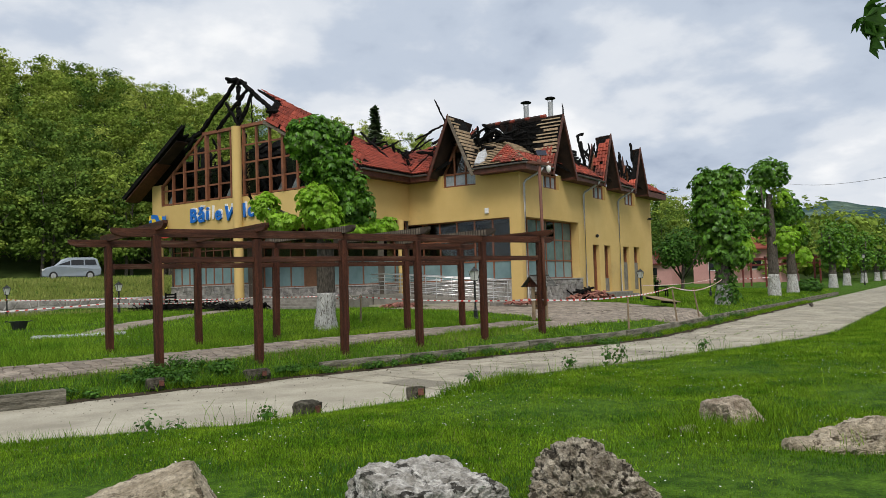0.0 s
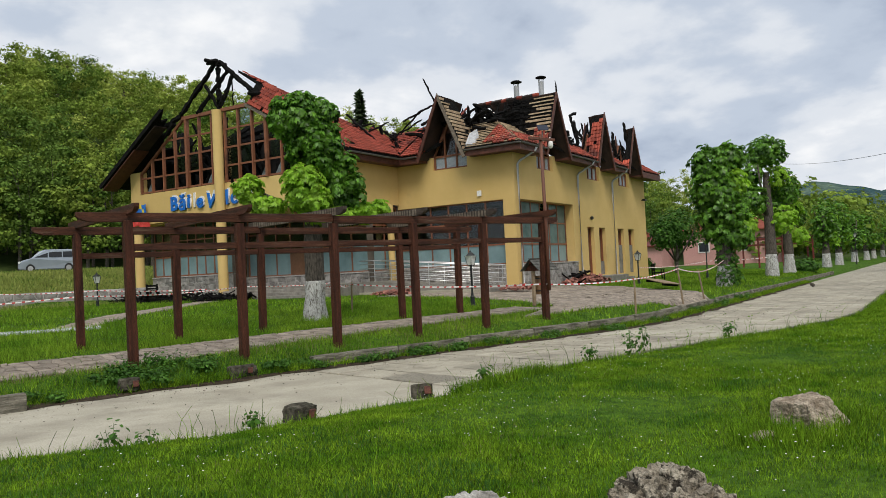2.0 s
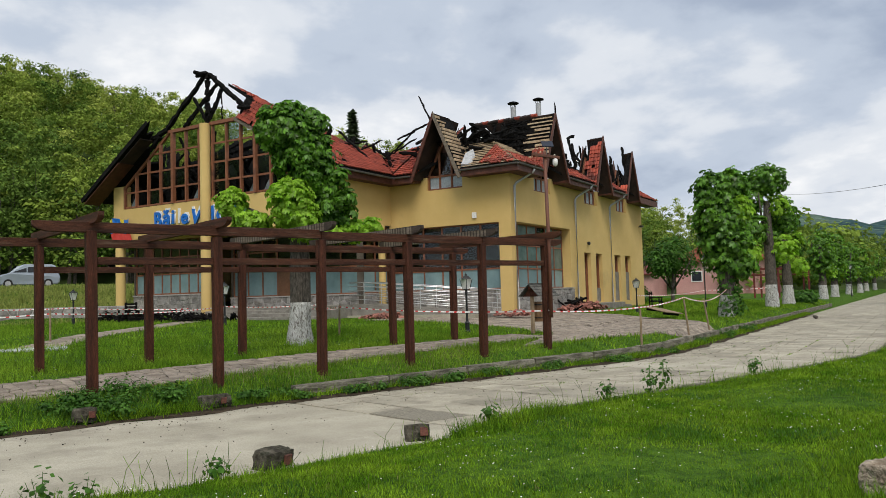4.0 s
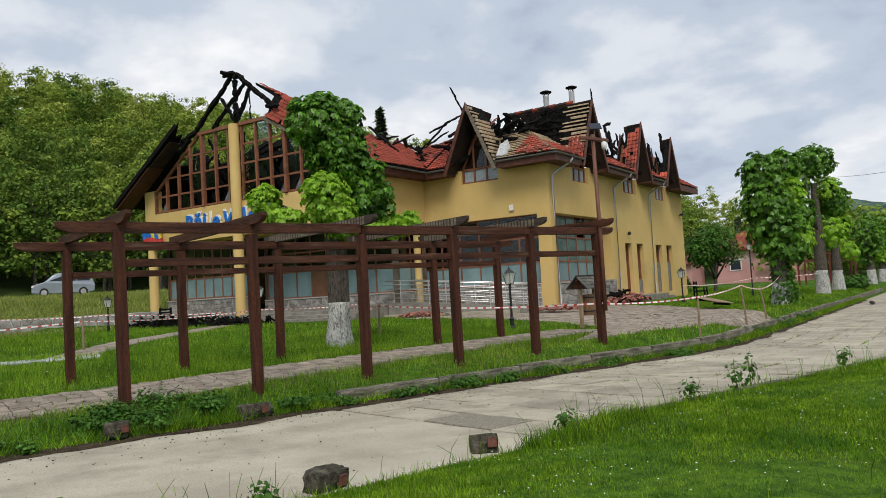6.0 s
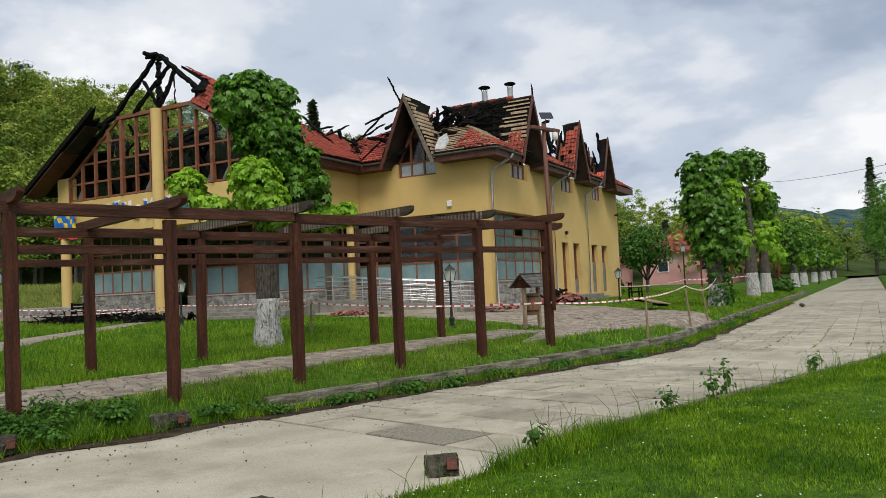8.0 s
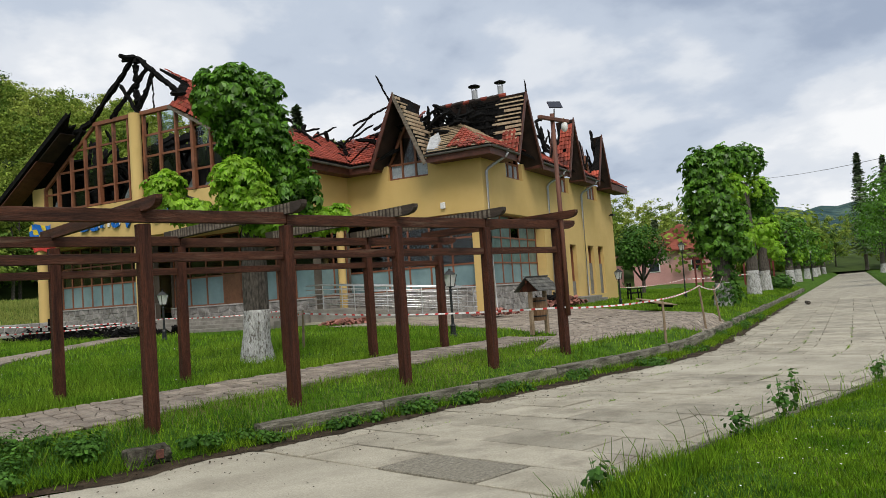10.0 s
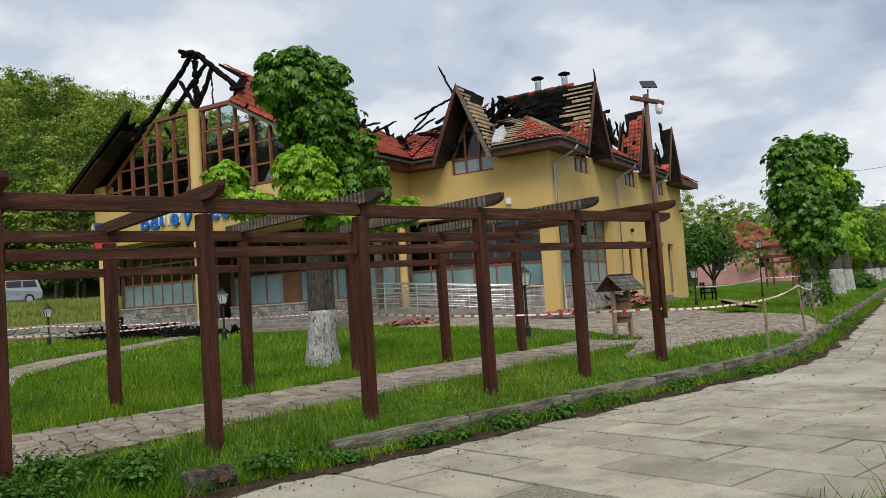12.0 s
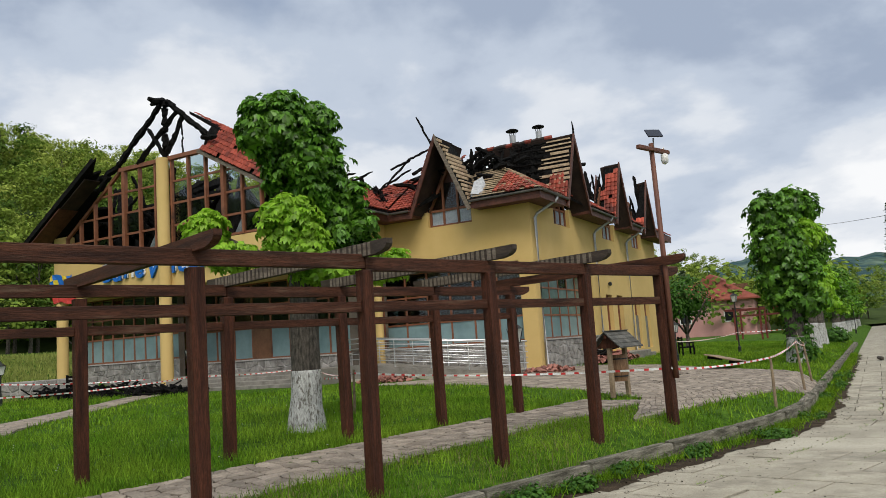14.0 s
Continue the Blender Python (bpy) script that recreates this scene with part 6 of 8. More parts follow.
def row_tree(x, y, tall, wide, seed, lime=1.0, ivy=False, split=False, leaves=1100, bare=False, lean=0.0):
    t = thing("chestnut_tree", "pollarded chestnut with whitewashed trunk beside the promenade" if not ivy else "leafy pollarded chestnut with ivy round its trunk", "tree", pose(x, y, float(height(x, y)) - 0.03), "chestnut trees")
    rs = random.Random(seed)
    trunk(t, [(0, 0, -0.05), (lean * 0.2, 0, 1.0), (lean * 0.5, 0.05, tall * 0.45), (lean, 0.05, tall * 0.75)], [0.42, 0.33, 0.28, 0.18], lime, seed, 10)
    for k in range(3):
        a = rs.uniform(0, 6.28)
        part("limb", Geo().tube([(lean * 0.5, 0, tall * 0.4), (0.5 * wide * math.cos(a) * 0.5, 0.5 * wide * math.sin(a) * 0.5, tall * 0.6), (0.5 * wide * math.cos(a) * 0.7, 0.5 * wide * math.sin(a) * 0.7, tall * 0.8)], [0.12, 0.08, 0.03], 6), M["bark"], t, smooth=True)
    w = wide / 2
    lobes = [(rs.uniform(-0.25, 0.25) * w, rs.uniform(-0.3, 0.3) * w, tall * f, w * s, w * s, tall * 0.15) for f, s in ((0.40, 0.55), (0.5, 0.9), (0.62, 0.95), (0.74, 0.85), (0.86, 0.7))]
    if split:
        lobes = [(-0.45 * w, 0, tall * 0.84, 0.55 * w, 0.6 * w, tall * 0.12), (0.5 * w, 0, tall * 0.9, 0.42 * w, 0.5 * w, tall * 0.1), (-0.3 * w, 0, tall * 0.68, 0.8 * w, 0.7 * w, tall * 0.16), (0.0, 0, tall * 0.52, 0.85 * w, 0.8 * w, tall * 0.15), (0.25 * w, 0, tall * 0.38, 0.8 * w, 0.7 * w, tall * 0.12)]
    if bare:
        lobes = [(0.1 * w, 0.2, tall * 0.9, 0.75 * w, 0.7 * w, tall * 0.11), (0.75 * w, 0, tall * 0.66, 0.5 * w, 0.5 * w, tall * 0.13), (-0.7 * w, 0.1, tall * 0.55, 0.4 * w, 0.5 * w, tall * 0.12), (-0.5 * w, 0.3, tall * 0.75, 0.35 * w, 0.3 * w, tall * 0.1)]
    crown("crown", t, lobes, int(leaves * 1.25), 0.25, M["leaf"], seed + 40)
    crown("young_growth", t, [(0.5 * w, -0.3, tall * 0.42, 0.5 * w, 0.5 * w, tall * 0.1), (0.3 * w, -0.4, tall * 0.72, 0.35 * w, 0.4 * w, tall * 0.08)], leaves // 5, 0.28, M["leaf_light"], seed + 41, label="light green young shoots")
    if ivy:
        crown("ivy", t, [(0.1, -0.1, 0.5, 0.6, 0.55, 0.6), (0.1, 0, 1.3, 0.5, 0.5, 0.6)], 420, 0.16, M["weed"], seed + 42, label="ivy round the trunk")


row_tree(27.6, 26.4, 6.5, 2.75, 2, 0.95, ivy=True, split=True, leaves=2300)
row_tree(39.2, 33.5, 8.3, 3.3, 3, 1.35, leaves=1100, bare=True)
row_tree(44.6, 36.6, 6.0, 2.6, 4, 1.3, leaves=700, bare=True)
for k, (x, y, tl, wd) in enumerate(((61, 45.9, 7.0, 3.6), (69.5, 50.8, 7.2, 3.8), (84.3, 59.4, 7.0, 4.2), (98, 67.2, 7.4, 4.6), (112, 75.5, 7.6, 5.0), (128, 84.5, 8.0, 5.5))):
    row_tree(x, y, tl * 0.86, wd * 0.66, 10 + k, 1.2, leaves=620)
for k, (x, y, tl, wd) in enumerate(((59.6, 35.6, 9.5, 6.0), (75.5, 44.8, 9.5, 6.0), (94.0, 55.3, 10, 6.5), (113, 66.3, 10, 7.0))):
    row_tree(x, y, tl, wd, 20 + k, 1.3, leaves=900)


def round_tree(x, y, tall, wide, seed, leaves=1500):
    t = thing("garden_tree", "small broad garden tree with dark green foliage", "tree", pose(x, y, float(height(x, y)) - 0.03))
    trunk(t, [(0, 0, 0), (0.1, 0, 1.4), (0.2, 0, tall * 0.6)], [0.14, 0.11, 0.05], 0.0, seed, 8)
    for k in range(4):
        a = k * 1.57 + 0.4
        part("limb", Geo().tube([(0.05, 0, 0.9), (0.25 * wide * math.cos(a), 0.25 * wide * math.sin(a), tall * 0.5), (0.38 * wide * math.cos(a), 0.38 * wide * math.sin(a), tall * 0.7)], [0.08, 0.05, 0.02], 6), M["bark"], t, smooth=True)
    w = wide / 2
    crown("crown", t, [(0, 0, tall * 0.75, w * 0.7, w * 0.7, tall * 0.25), (w * 0.5, 0, tall * 0.6, w * 0.55, w * 0.5, tall * 0.22), (-w * 0.5, 0, tall * 0.6, w * 0.55, w * 0.5, tall * 0.22), (0, w * 0.4, tall * 0.6, w * 0.5, w * 0.5, tall * 0.2)], leaves, 0.2, M["weed"], seed, (TUFT_V, TUFT_F))


round_tree(42.6, 44.8, 4.9, 4.4, 61, 3200)
for k, (x, y, a, b) in enumerate(((36.5, 43.5, 2.2, 3.4), (39.5, 46.5, 2.0, 3.0))):
    t = thing("hedge", "clipped dark green hedge", "hedge", pose(x, y, float(height(x, y))))
    crown("foliage", t, [(0, 0, 0.7, b / 2, 1.0, 0.9), (b * 0.4, 0.2, 0.6, b / 3, 0.9, 0.8)], 900, 0.28, M["weed"], 70 + k, (TUFT_V, TUFT_F))
t = thing("roadside_shrub", "low green shrub beside the promenade", "shrub", pose(48.0, 38.0, float(height(48.0, 38.0))))
crown("foliage", t, [(0, 0, 0.45, 0.9, 0.9, 0.5), (0.6, 0.2, 0.4, 0.6, 0.6, 0.4)], 800, 0.2, M["weed"], 75, (TUFT_V, TUFT_F))

# ---- wooded hillside and distance ----
AZ = [-60, -12, -3, 7, 15, 21, 26, 32, 42, 50, 60, 90]
EL = [17.0, 17.0, 16.0, 14.9, 13.3, 12.2, 11.4, 8.6, 6.8, 4.6, 3.0, 3.0]
R0 = [74, 74, 74, 76, 82, 90, 97, 106, 120, 150, 190, 220]


def hill_z(az, r):
    r0, el = np.interp(az, AZ, R0), np.interp(az, AZ, EL)
    h0 = np.interp(az, [10, 25], [2.6, 0.8])
    top = np.tan(np.radians(el)) * (r0 + 62) - 7.0
    q = np.clip((r - r0) / 62, 0, 1)
    return h0 + (top - h0) * (0.75 * q + 0.25 * q * q * (3 - 2 * q)) - 0.6 * (r < r0)


def hillside():
    az = np.arange(-60, 91, 2.5)
    dr = np.array([-3, 0, 6, 14, 24, 36, 50, 62, 90, 160])
    a, d = np.meshgrid(az, dr)
    r = np.interp(a, AZ, R0) + d
    x, y, z = r * np.sin(np.radians(a)), r * np.cos(np.radians(a)), hill_z(a, r)
    n, m = a.shape
    idx = np.arange(n * m).reshape(n, m)
    fs = np.stack([idx[:-1, :-1], idx[1:, :-1], idx[1:, 1:], idx[:-1, 1:]], -1).reshape(-1, 4)
    tagged(new("hillside", raw_mesh("hillside", np.stack([x, y, z], -1).reshape(-1, 3), fs, M["hill"])), "steep wooded hillside behind the road", "hill", kind="structure")
    rg = np.random.default_rng(5)
    groups, stems = [([], []), ([], []), ([], [])], Geo()
    for k in range(900):
        aa = rg.uniform(-13, 17) if k % 10 < 6 else rg.uniform(17, 60)
        dd = 66 * rg.uniform(0, 1) ** 0.8 if k > 130 else rg.uniform(0.5, 7)
        crest = k >= 770
        if crest:
            dd, aa = rg.uniform(50, 66), rg.uniform(-14, 30)
        r = np.interp(aa, AZ, R0) + dd
        x, y, z = r * np.sin(np.radians(aa)), r * np.cos(np.radians(aa)), float(hill_z(aa, r))
        tl = rg.uniform(7.0, 10.5) * (0.8 if dd > 50 else 1)
        wd = tl * rg.uniform(0.24, 0.36)
        # boughs: flat pads of foliage held out round the stem, smaller towards the top
        lobes = []
        for q in range(16):
            f = rg.uniform(0.2, 0.98) if dd > 8 or k % 3 == 0 else rg.uniform(0.35, 0.98)
            an, reach = rg.uniform(0, 6.283), wd * (1.15 - f) * rg.uniform(0.4, 1.2)
            pad = wd * rg.uniform(0.3, 0.52) * (1.25 - 0.5 * f)
            lobes.append((x + reach * np.cos(an), y + reach * np.sin(an), z + tl * f, pad, pad, pad * 0.5))
        n = 860 if not crest else 400
        p, q = lobes_points(lobes, n, rg, (0.2, 1.15))
        # mostly the dark tone at the foot, mostly the pale one near the crest
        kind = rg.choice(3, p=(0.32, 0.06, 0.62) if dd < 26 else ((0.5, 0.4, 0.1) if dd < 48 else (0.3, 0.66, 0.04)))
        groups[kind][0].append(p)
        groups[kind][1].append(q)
        if crest or (dd < 8 and k % 2):
            stems.tube([(x, y, z - 0.3), (x + 0.2, y, z + tl * 0.5), (x + 0.1, y, z + tl * 0.95)], [0.16, 0.1, 0.02], 5)
            for b in lobes[::3]:
                stems.tube([(x + 0.15, y, b[2] - 0.16 * tl), (b[0], b[1], b[2])], [0.06, 0.02], 4)
    for (p, q), mat, what in zip(groups, ("wood_leaf", "wood_pale", "wood_deep"), ("dense deciduous woodland covering the hillside", "pale yellow-green trees higher up the woodland", "dark green trees among the woodland")):
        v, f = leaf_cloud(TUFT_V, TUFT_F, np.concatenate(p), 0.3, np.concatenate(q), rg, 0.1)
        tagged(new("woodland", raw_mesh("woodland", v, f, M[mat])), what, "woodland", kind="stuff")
    tagged(part("woodland_stems", stems, M["bark"]), "grey stems and boughs of the woodland", "woodland", kind="stuff")


hillside()


def far_hills():
    az = np.arange(30, 100, 1.0)
    vs, fs = [], []
    for k, (r, base) in enumerate(((420, -2), (620, -2), (760, -2))):
        for a in az:
            el = (2.2, 3.4, 3.9)[k] + 0.5 * math.sin(a * 0.35 + k) + 0.25 * math.sin(a * 0.9 + 2 * k) + 0.12 * math.sin(a * 2.7 + k)
            if k == 2:
                el += 0.5 * math.sin((a - 50) / 12)
            h = r * math.tan(radians(el))
            vs.append((r * math.sin(radians(a)), r * math.cos(radians(a)), h))
    n = len(az)
    first = [(300 * math.sin(radians(a)), 300 * math.cos(radians(a)), -1.0) for a in az]
    vs = first + vs
    for k in range(3):
        for i in range(n - 1):
            fs.append((k * n + i, (k + 1) * n + i, (k + 1) * n + i + 1, k * n + i + 1))
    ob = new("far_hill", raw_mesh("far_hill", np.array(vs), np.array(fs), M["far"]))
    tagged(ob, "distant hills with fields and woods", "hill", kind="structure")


far_hills()


def far_woods():
    """Garden trees and copses beyond the promenade."""
    rg = np.random.default_rng(9)
    pos, nrm = [], []
    for k in range(150):
        az, r = rg.uniform(47, 72), rg.uniform(110, 240)
        x, y = r * math.sin(radians(az)), r * math.cos(radians(az))
        u, w = (float(q) for q in unplan(x, y))
        if 6 < w < 19 or (w < 6 and r < 150):
            continue
        tl, z = rg.uniform(6, 12) * (0.8 if w > 40 else 1), 0.6
        wd = tl * 0.38
        p, q = lobes_points([(x + rg.normal() * wd * 0.3, y + rg.normal() * wd * 0.3, z + tl * f, wd * s, wd * s, tl * 0.2) for f, s in ((0.3, 0.8), (0.5, 1.0), (0.75, 0.8))], 420, rg, (0.6, 1.1))
        pos.append(p)
        nrm.append(q)
    v, f = leaf_cloud(TUFT_V, TUFT_F, np.concatenate(pos), 0.7, np.concatenate(nrm), rg, 0.1)
    tagged(new("far_trees", raw_mesh("far_trees", v, f, M["wood_leaf"])), "far garden trees and copses", "woodland", kind="stuff")


far_woods()


def conifer(x, y, z, tall, wide, seed):
    rg = np.random.default_rng(seed)
    t = thing("conifer", "tall dark spruce rising above the other trees", "tree", pose(x, y, z), "tall conifers")
    part("trunk", Geo().tube([(0, 0, 0), (0, 0, tall)], [0.3, 0.03], 7), M["bark"], t)
    n = 1500
    h = rg.uniform(0.12, 1, n) ** 0.9
    tier = np.abs(((h * 14) % 1) - 0.5) * 0.5 + 0.75
    rad = (1 - h) * wide / 2 * tier * rg.uniform(0.3, 1.05, n) + 0.1
    an = rg.uniform(0, 6.283, n)
    p = np.stack([rad * np.cos(an), rad * np.sin(an), h * tall - 0.15 * rad], -1)
    v, f = leaf_cloud(TUFT_V * np.array([0.6, 1.3, 1]), TUFT_F, p, 0.8, np.stack([np.cos(an) * 0.4, np.sin(an) * 0.4, np.ones(n)], -1), rg, 0.3)
    ob = new("foliage", raw_mesh("foliage", v, f, M["conifer"]))
    ob.parent = t


conifer(32.5, 80.5, 6.0, 15.5, 6.0, 1)
conifer(123.5, 74.5, 0.5, 18.5, 7.0, 2)
conifer(139.5, 79.0, 0.5, 19.5, 8.0, 3)
conifer(96, 92, 0.5, 10, 4.0, 4)


# ---- grass ----
def in_poly(x, y, poly):
    r = np.zeros(len(x), bool)
    for (x0, y0), (x1, y1) in zip(poly, poly[1:] + poly[:1]):
        c = ((y0 > y) != (y1 > y)) & (x < (x1 - x0) * (y - y0) / (y1 - y0 + 1e-12) + x0)
        r ^= c
    return r


COURT_POLY = [c[0] for c in COURT] + [c[1] for c in reversed(COURT)]
LEFT_POLY = [leftway_at(i, -0.1) for i in range(0, 45, 4)] + [leftway_at(i, 3.1) for i in range(44, -1, -4)]


def bare_ground(x, y):
    u, w = unplan(x, y)
    b = (w > near_edge(u) - 0.02) & (w < np.where(u > 8.0, 14.9, np.where(u > 3.7, 14.42, 14.25)))
    sh = 0.107 * np.clip(u - 5.4, 0, 13)
    b |= (w > 16.2 + sh) & (w < 17.78 + sh) & (u < 17.8)
    b |= in_poly(x, y, COURT_POLY) | in_poly(x, y, LEFT_POLY)
    c, s = math.cos(radians(29.85)), math.sin(radians(29.85))
    hx, hy = (x - 20.32) * c + (y - 31.96) * s, -(x - 20.32) * s + (y - 31.96) * c
    b |= (hx > -5.4) & (hx < 19.2) & (hy > -0.1) & (hy < 23)
    return b


def blades(name, label, u0, u1, w0, w1, per_m2, tall, wide, mat, seed, patch=0.0, thin=None):
    rg = np.random.default_rng(seed)
    n = int(abs(u1 - u0) * abs(w1 - w0) * per_m2)
    u, w = rg.uniform(u0, u1, n), rg.uniform(w0, w1, n)
    x, y = plan(u, w)
    keep = ~bare_ground(x, y)
    patchy = 0.5 + 0.5 * np.sin(1.7 * x + 1.1 * np.sin(1.3 * y)) * np.sin(1.9 * y + 0.8 * np.sin(0.9 * x)) + 0.25 * np.sin(5.3 * x + 2 * y) * np.sin(4.7 * y)
    if patch:
        keep &= rg.uniform(0, 1, n) < 1 - patch + patch * patchy * 1.3
    if thin is not None:
        keep &= rg.uniform(0, 1, n) < thin(x, y)
    x, y, patchy = x[keep], y[keep], patchy[keep]
    n = len(x)
    z = height(x, y) - 0.01
    a = rg.uniform(0, 6.283, n)
    h = tall * rg.uniform(0.4, 1.15, n) * (0.75 + 0.5 * np.clip(patchy, 0, 1))
    ln = rg.uniform(0.1, 0.75, n) * h
    b = rg.uniform(0, 6.283, n)
    wv = wide * rg.uniform(0.6, 1.3, n) / 2
    dx, dy = np.cos(a) * wv, np.sin(a) * wv
    v = np.stack([np.stack([x - dx, y - dy, z], -1), np.stack([x + dx, y + dy, z], -1), np.stack([x + np.cos(b) * ln, y + np.sin(b) * ln, z + h], -1)], 1).reshape(-1, 3)
    ob = new(name, raw_mesh(name, v, np.arange(3 * n).reshape(-1, 3), mat))
    return tagged(ob, label, "grass", kind="stuff")


blades("lawn_grass", "short green lawn grass in the foreground", -1, 13, 2.2, 9.3, 4600, 0.048, 0.0095, M["blade"], 1, 0.12)
blades("lawn_clover", "dark clover patches in the lawn", 0, 13, 2.4, 9.2, 1900, 0.052, 0.016, M["weed"], 15, 1.0, lambda x, y: (np.sin(2.1 * x + 0.6 * y + 1.5 * np.sin(1.7 * y)) * np.sin(1.6 * y - 0.7 * x) > 0.15) * 1.0)
blades("lawn_straw", "dead straw among the lawn grass", 0, 13, 2.4, 9.2, 160, 0.05, 0.006, M["dry"], 16, 0.8)
blades("lawn_grass", "short green lawn grass behind the walk", -16, 30, -5, 2.2, 420, 0.08, 0.014, M["blade"], 13, 0.35)
blades("lawn_grass", "short green lawn grass beside the walk", -16, -1, 2.2, 9.3, 420, 0.08, 0.014, M["blade"], 14, 0.35)
blades("lawn_grass", "short green lawn grass in the foreground", 13, 34, 4.0, 9.25, 1700, 0.065, 0.014, M["blade"], 2, 0.1)
blades("verge_grass", "taller uneven grass at the lawn's edge", -4, 30, 8.75, 9.3, 700, 0.13, 0.009, M["blade"], 3, 0.8)
blades("corner_grass", "tall rank grass at the lawn's corner", 6.9, 8.5, 8.6, 9.28, 2200, 0.2, 0.010, M["blade"], 45, 0.5)
blades("corner_weeds", "dark weeds at the lawn's corner", 7.0, 8.3, 8.8, 9.3, 1500, 0.12, 0.02, M["weed"], 46, 0.5)
blades("meadow_grass", "lush uneven grass behind the kerb", -14, 16, 14.9, 19.5, 650, 0.15, 0.014, M["meadow"], 4, 0.5)
blades("meadow_grass", "lush uneven grass behind the pergola", -16, 17, 17.8, 25, 420, 0.19, 0.016, M["meadow"], 5, 0.5)
blades("meadow_grass", "grass before the building and the bank", -26, 16, 25, 46, 110, 0.16, 0.03, M["meadow"], 6, 0.5)
blades("meadow_grass", "grass beside the promenade and court", 16, 62, 14.9, 31, 170, 0.14, 0.028, M["meadow"], 7, 0.4)
blades("verge_weeds", "rank grass and weeds where the kerb is missing", -3, 8.2, 14.25, 15.6, 900, 0.17, 0.016, M["weed"], 10, 0.9)
blades("verge_grass", "uneven grass where the kerb is missing", -3, 8.2, 14.25, 15.6, 600, 0.16, 0.012, M["blade"], 11, 0.5)
blades("bank_grass", "pale dry grass on the bank below the road", -30, 22, 43.5, 63, 75, 0.3, 0.07, M["bank"], 12, 0.3)
blades("dry_tufts", "dry straw-coloured grass tufts by the kerb", 0, 15, 14.9, 16.2, 190, 0.13, 0.01, M["dry"], 8, 0.9)
blades("path_fringe", "dry straw-coloured fringe along the paving path", -4, 8.5, 15.8, 16.4, 900, 0.07, 0.012, M["dry"], 9, 0.7)
blades("path_fringe", "dry straw-coloured fringe along the paving path", 8.5, 17, 16.3, 17.3, 500, 0.07, 0.012, M["dry"], 17, 0.8)

# ---- small plants ----
def plant(name, label, x, y, lobes, count, size, mat, seed, z=None):
    t = thing(name, label, "weed", pose(x, y, float(height(x, y)) if z is None else z), "weeds by the promenade")
    crown("foliage", t, lobes, count, size, mat, seed, (TUFT_V, TUFT_F), (0.2, 1.0))
    rk, g = random.Random(seed), Geo()
    for b in lobes:
        for _ in range(4):
            top = (b[0] + rk.uniform(-0.7, 0.7) * b[3], b[1] + rk.uniform(-0.7, 0.7) * b[4], b[2] + rk.uniform(0.3, 0.95) * b[5])
            g.tube([(b[0] + rk.gauss(0, 0.02), b[1] + rk.gauss(0, 0.02), 0), (0.6 * top[0] + 0.4 * b[0], 0.6 * top[1] + 0.4 * b[1], top[2] * 0.6), top], [0.004, 0.0035, 0.002], 4)
    tagged(part("stem", g, mat, t), kind="stuff")
    return t


rs = random.Random(17)
for k, (u, w, r, h) in enumerate(((4.9, 14.95, 0.6, 0.36), (5.7, 15.0, 0.55, 0.3), (5.2, 15.3, 0.5, 0.4), (5.05, 14.75, 0.5, 0.28), (4.3, 15.0, 0.4, 0.25), (7.4, 14.75, 0.45, 0.2), (7.9, 14.6, 0.35, 0.16), (12.6, 14.5, 0.4, 0.24), (9.4, 14.45, 0.4, 0.2), (10.6, 14.5, 0.5, 0.26), (11.3, 14.42, 0.4, 0.22), (14.3, 14.5, 0.4, 0.2), (16.5, 14.5, 0.45, 0.22), (19.0, 14.5, 0.45, 0.24), (3.2, 14.6, 0.35, 0.2), (2.0, 18.6, 0.35, 0.28), (22.5, 14.55, 0.4, 0.25), (25.5, 14.6, 0.5, 0.35), (28.5, 14.6, 0.5, 0.35))):
    x, y = map(float, plan(u, w))
    plant("weed_clump", "dark green broad-leaved weeds growing by the kerb", x, y, [(rs.gauss(0, r * 0.45), rs.gauss(0, r * 0.25), h * rs.uniform(0.2, 0.6), r * 0.45, r * 0.35, h * 0.5) for _ in range(5)], int(1700 * r), 0.05, M["weed"], 100 + k, max(float(height(x, y)), -0.27))


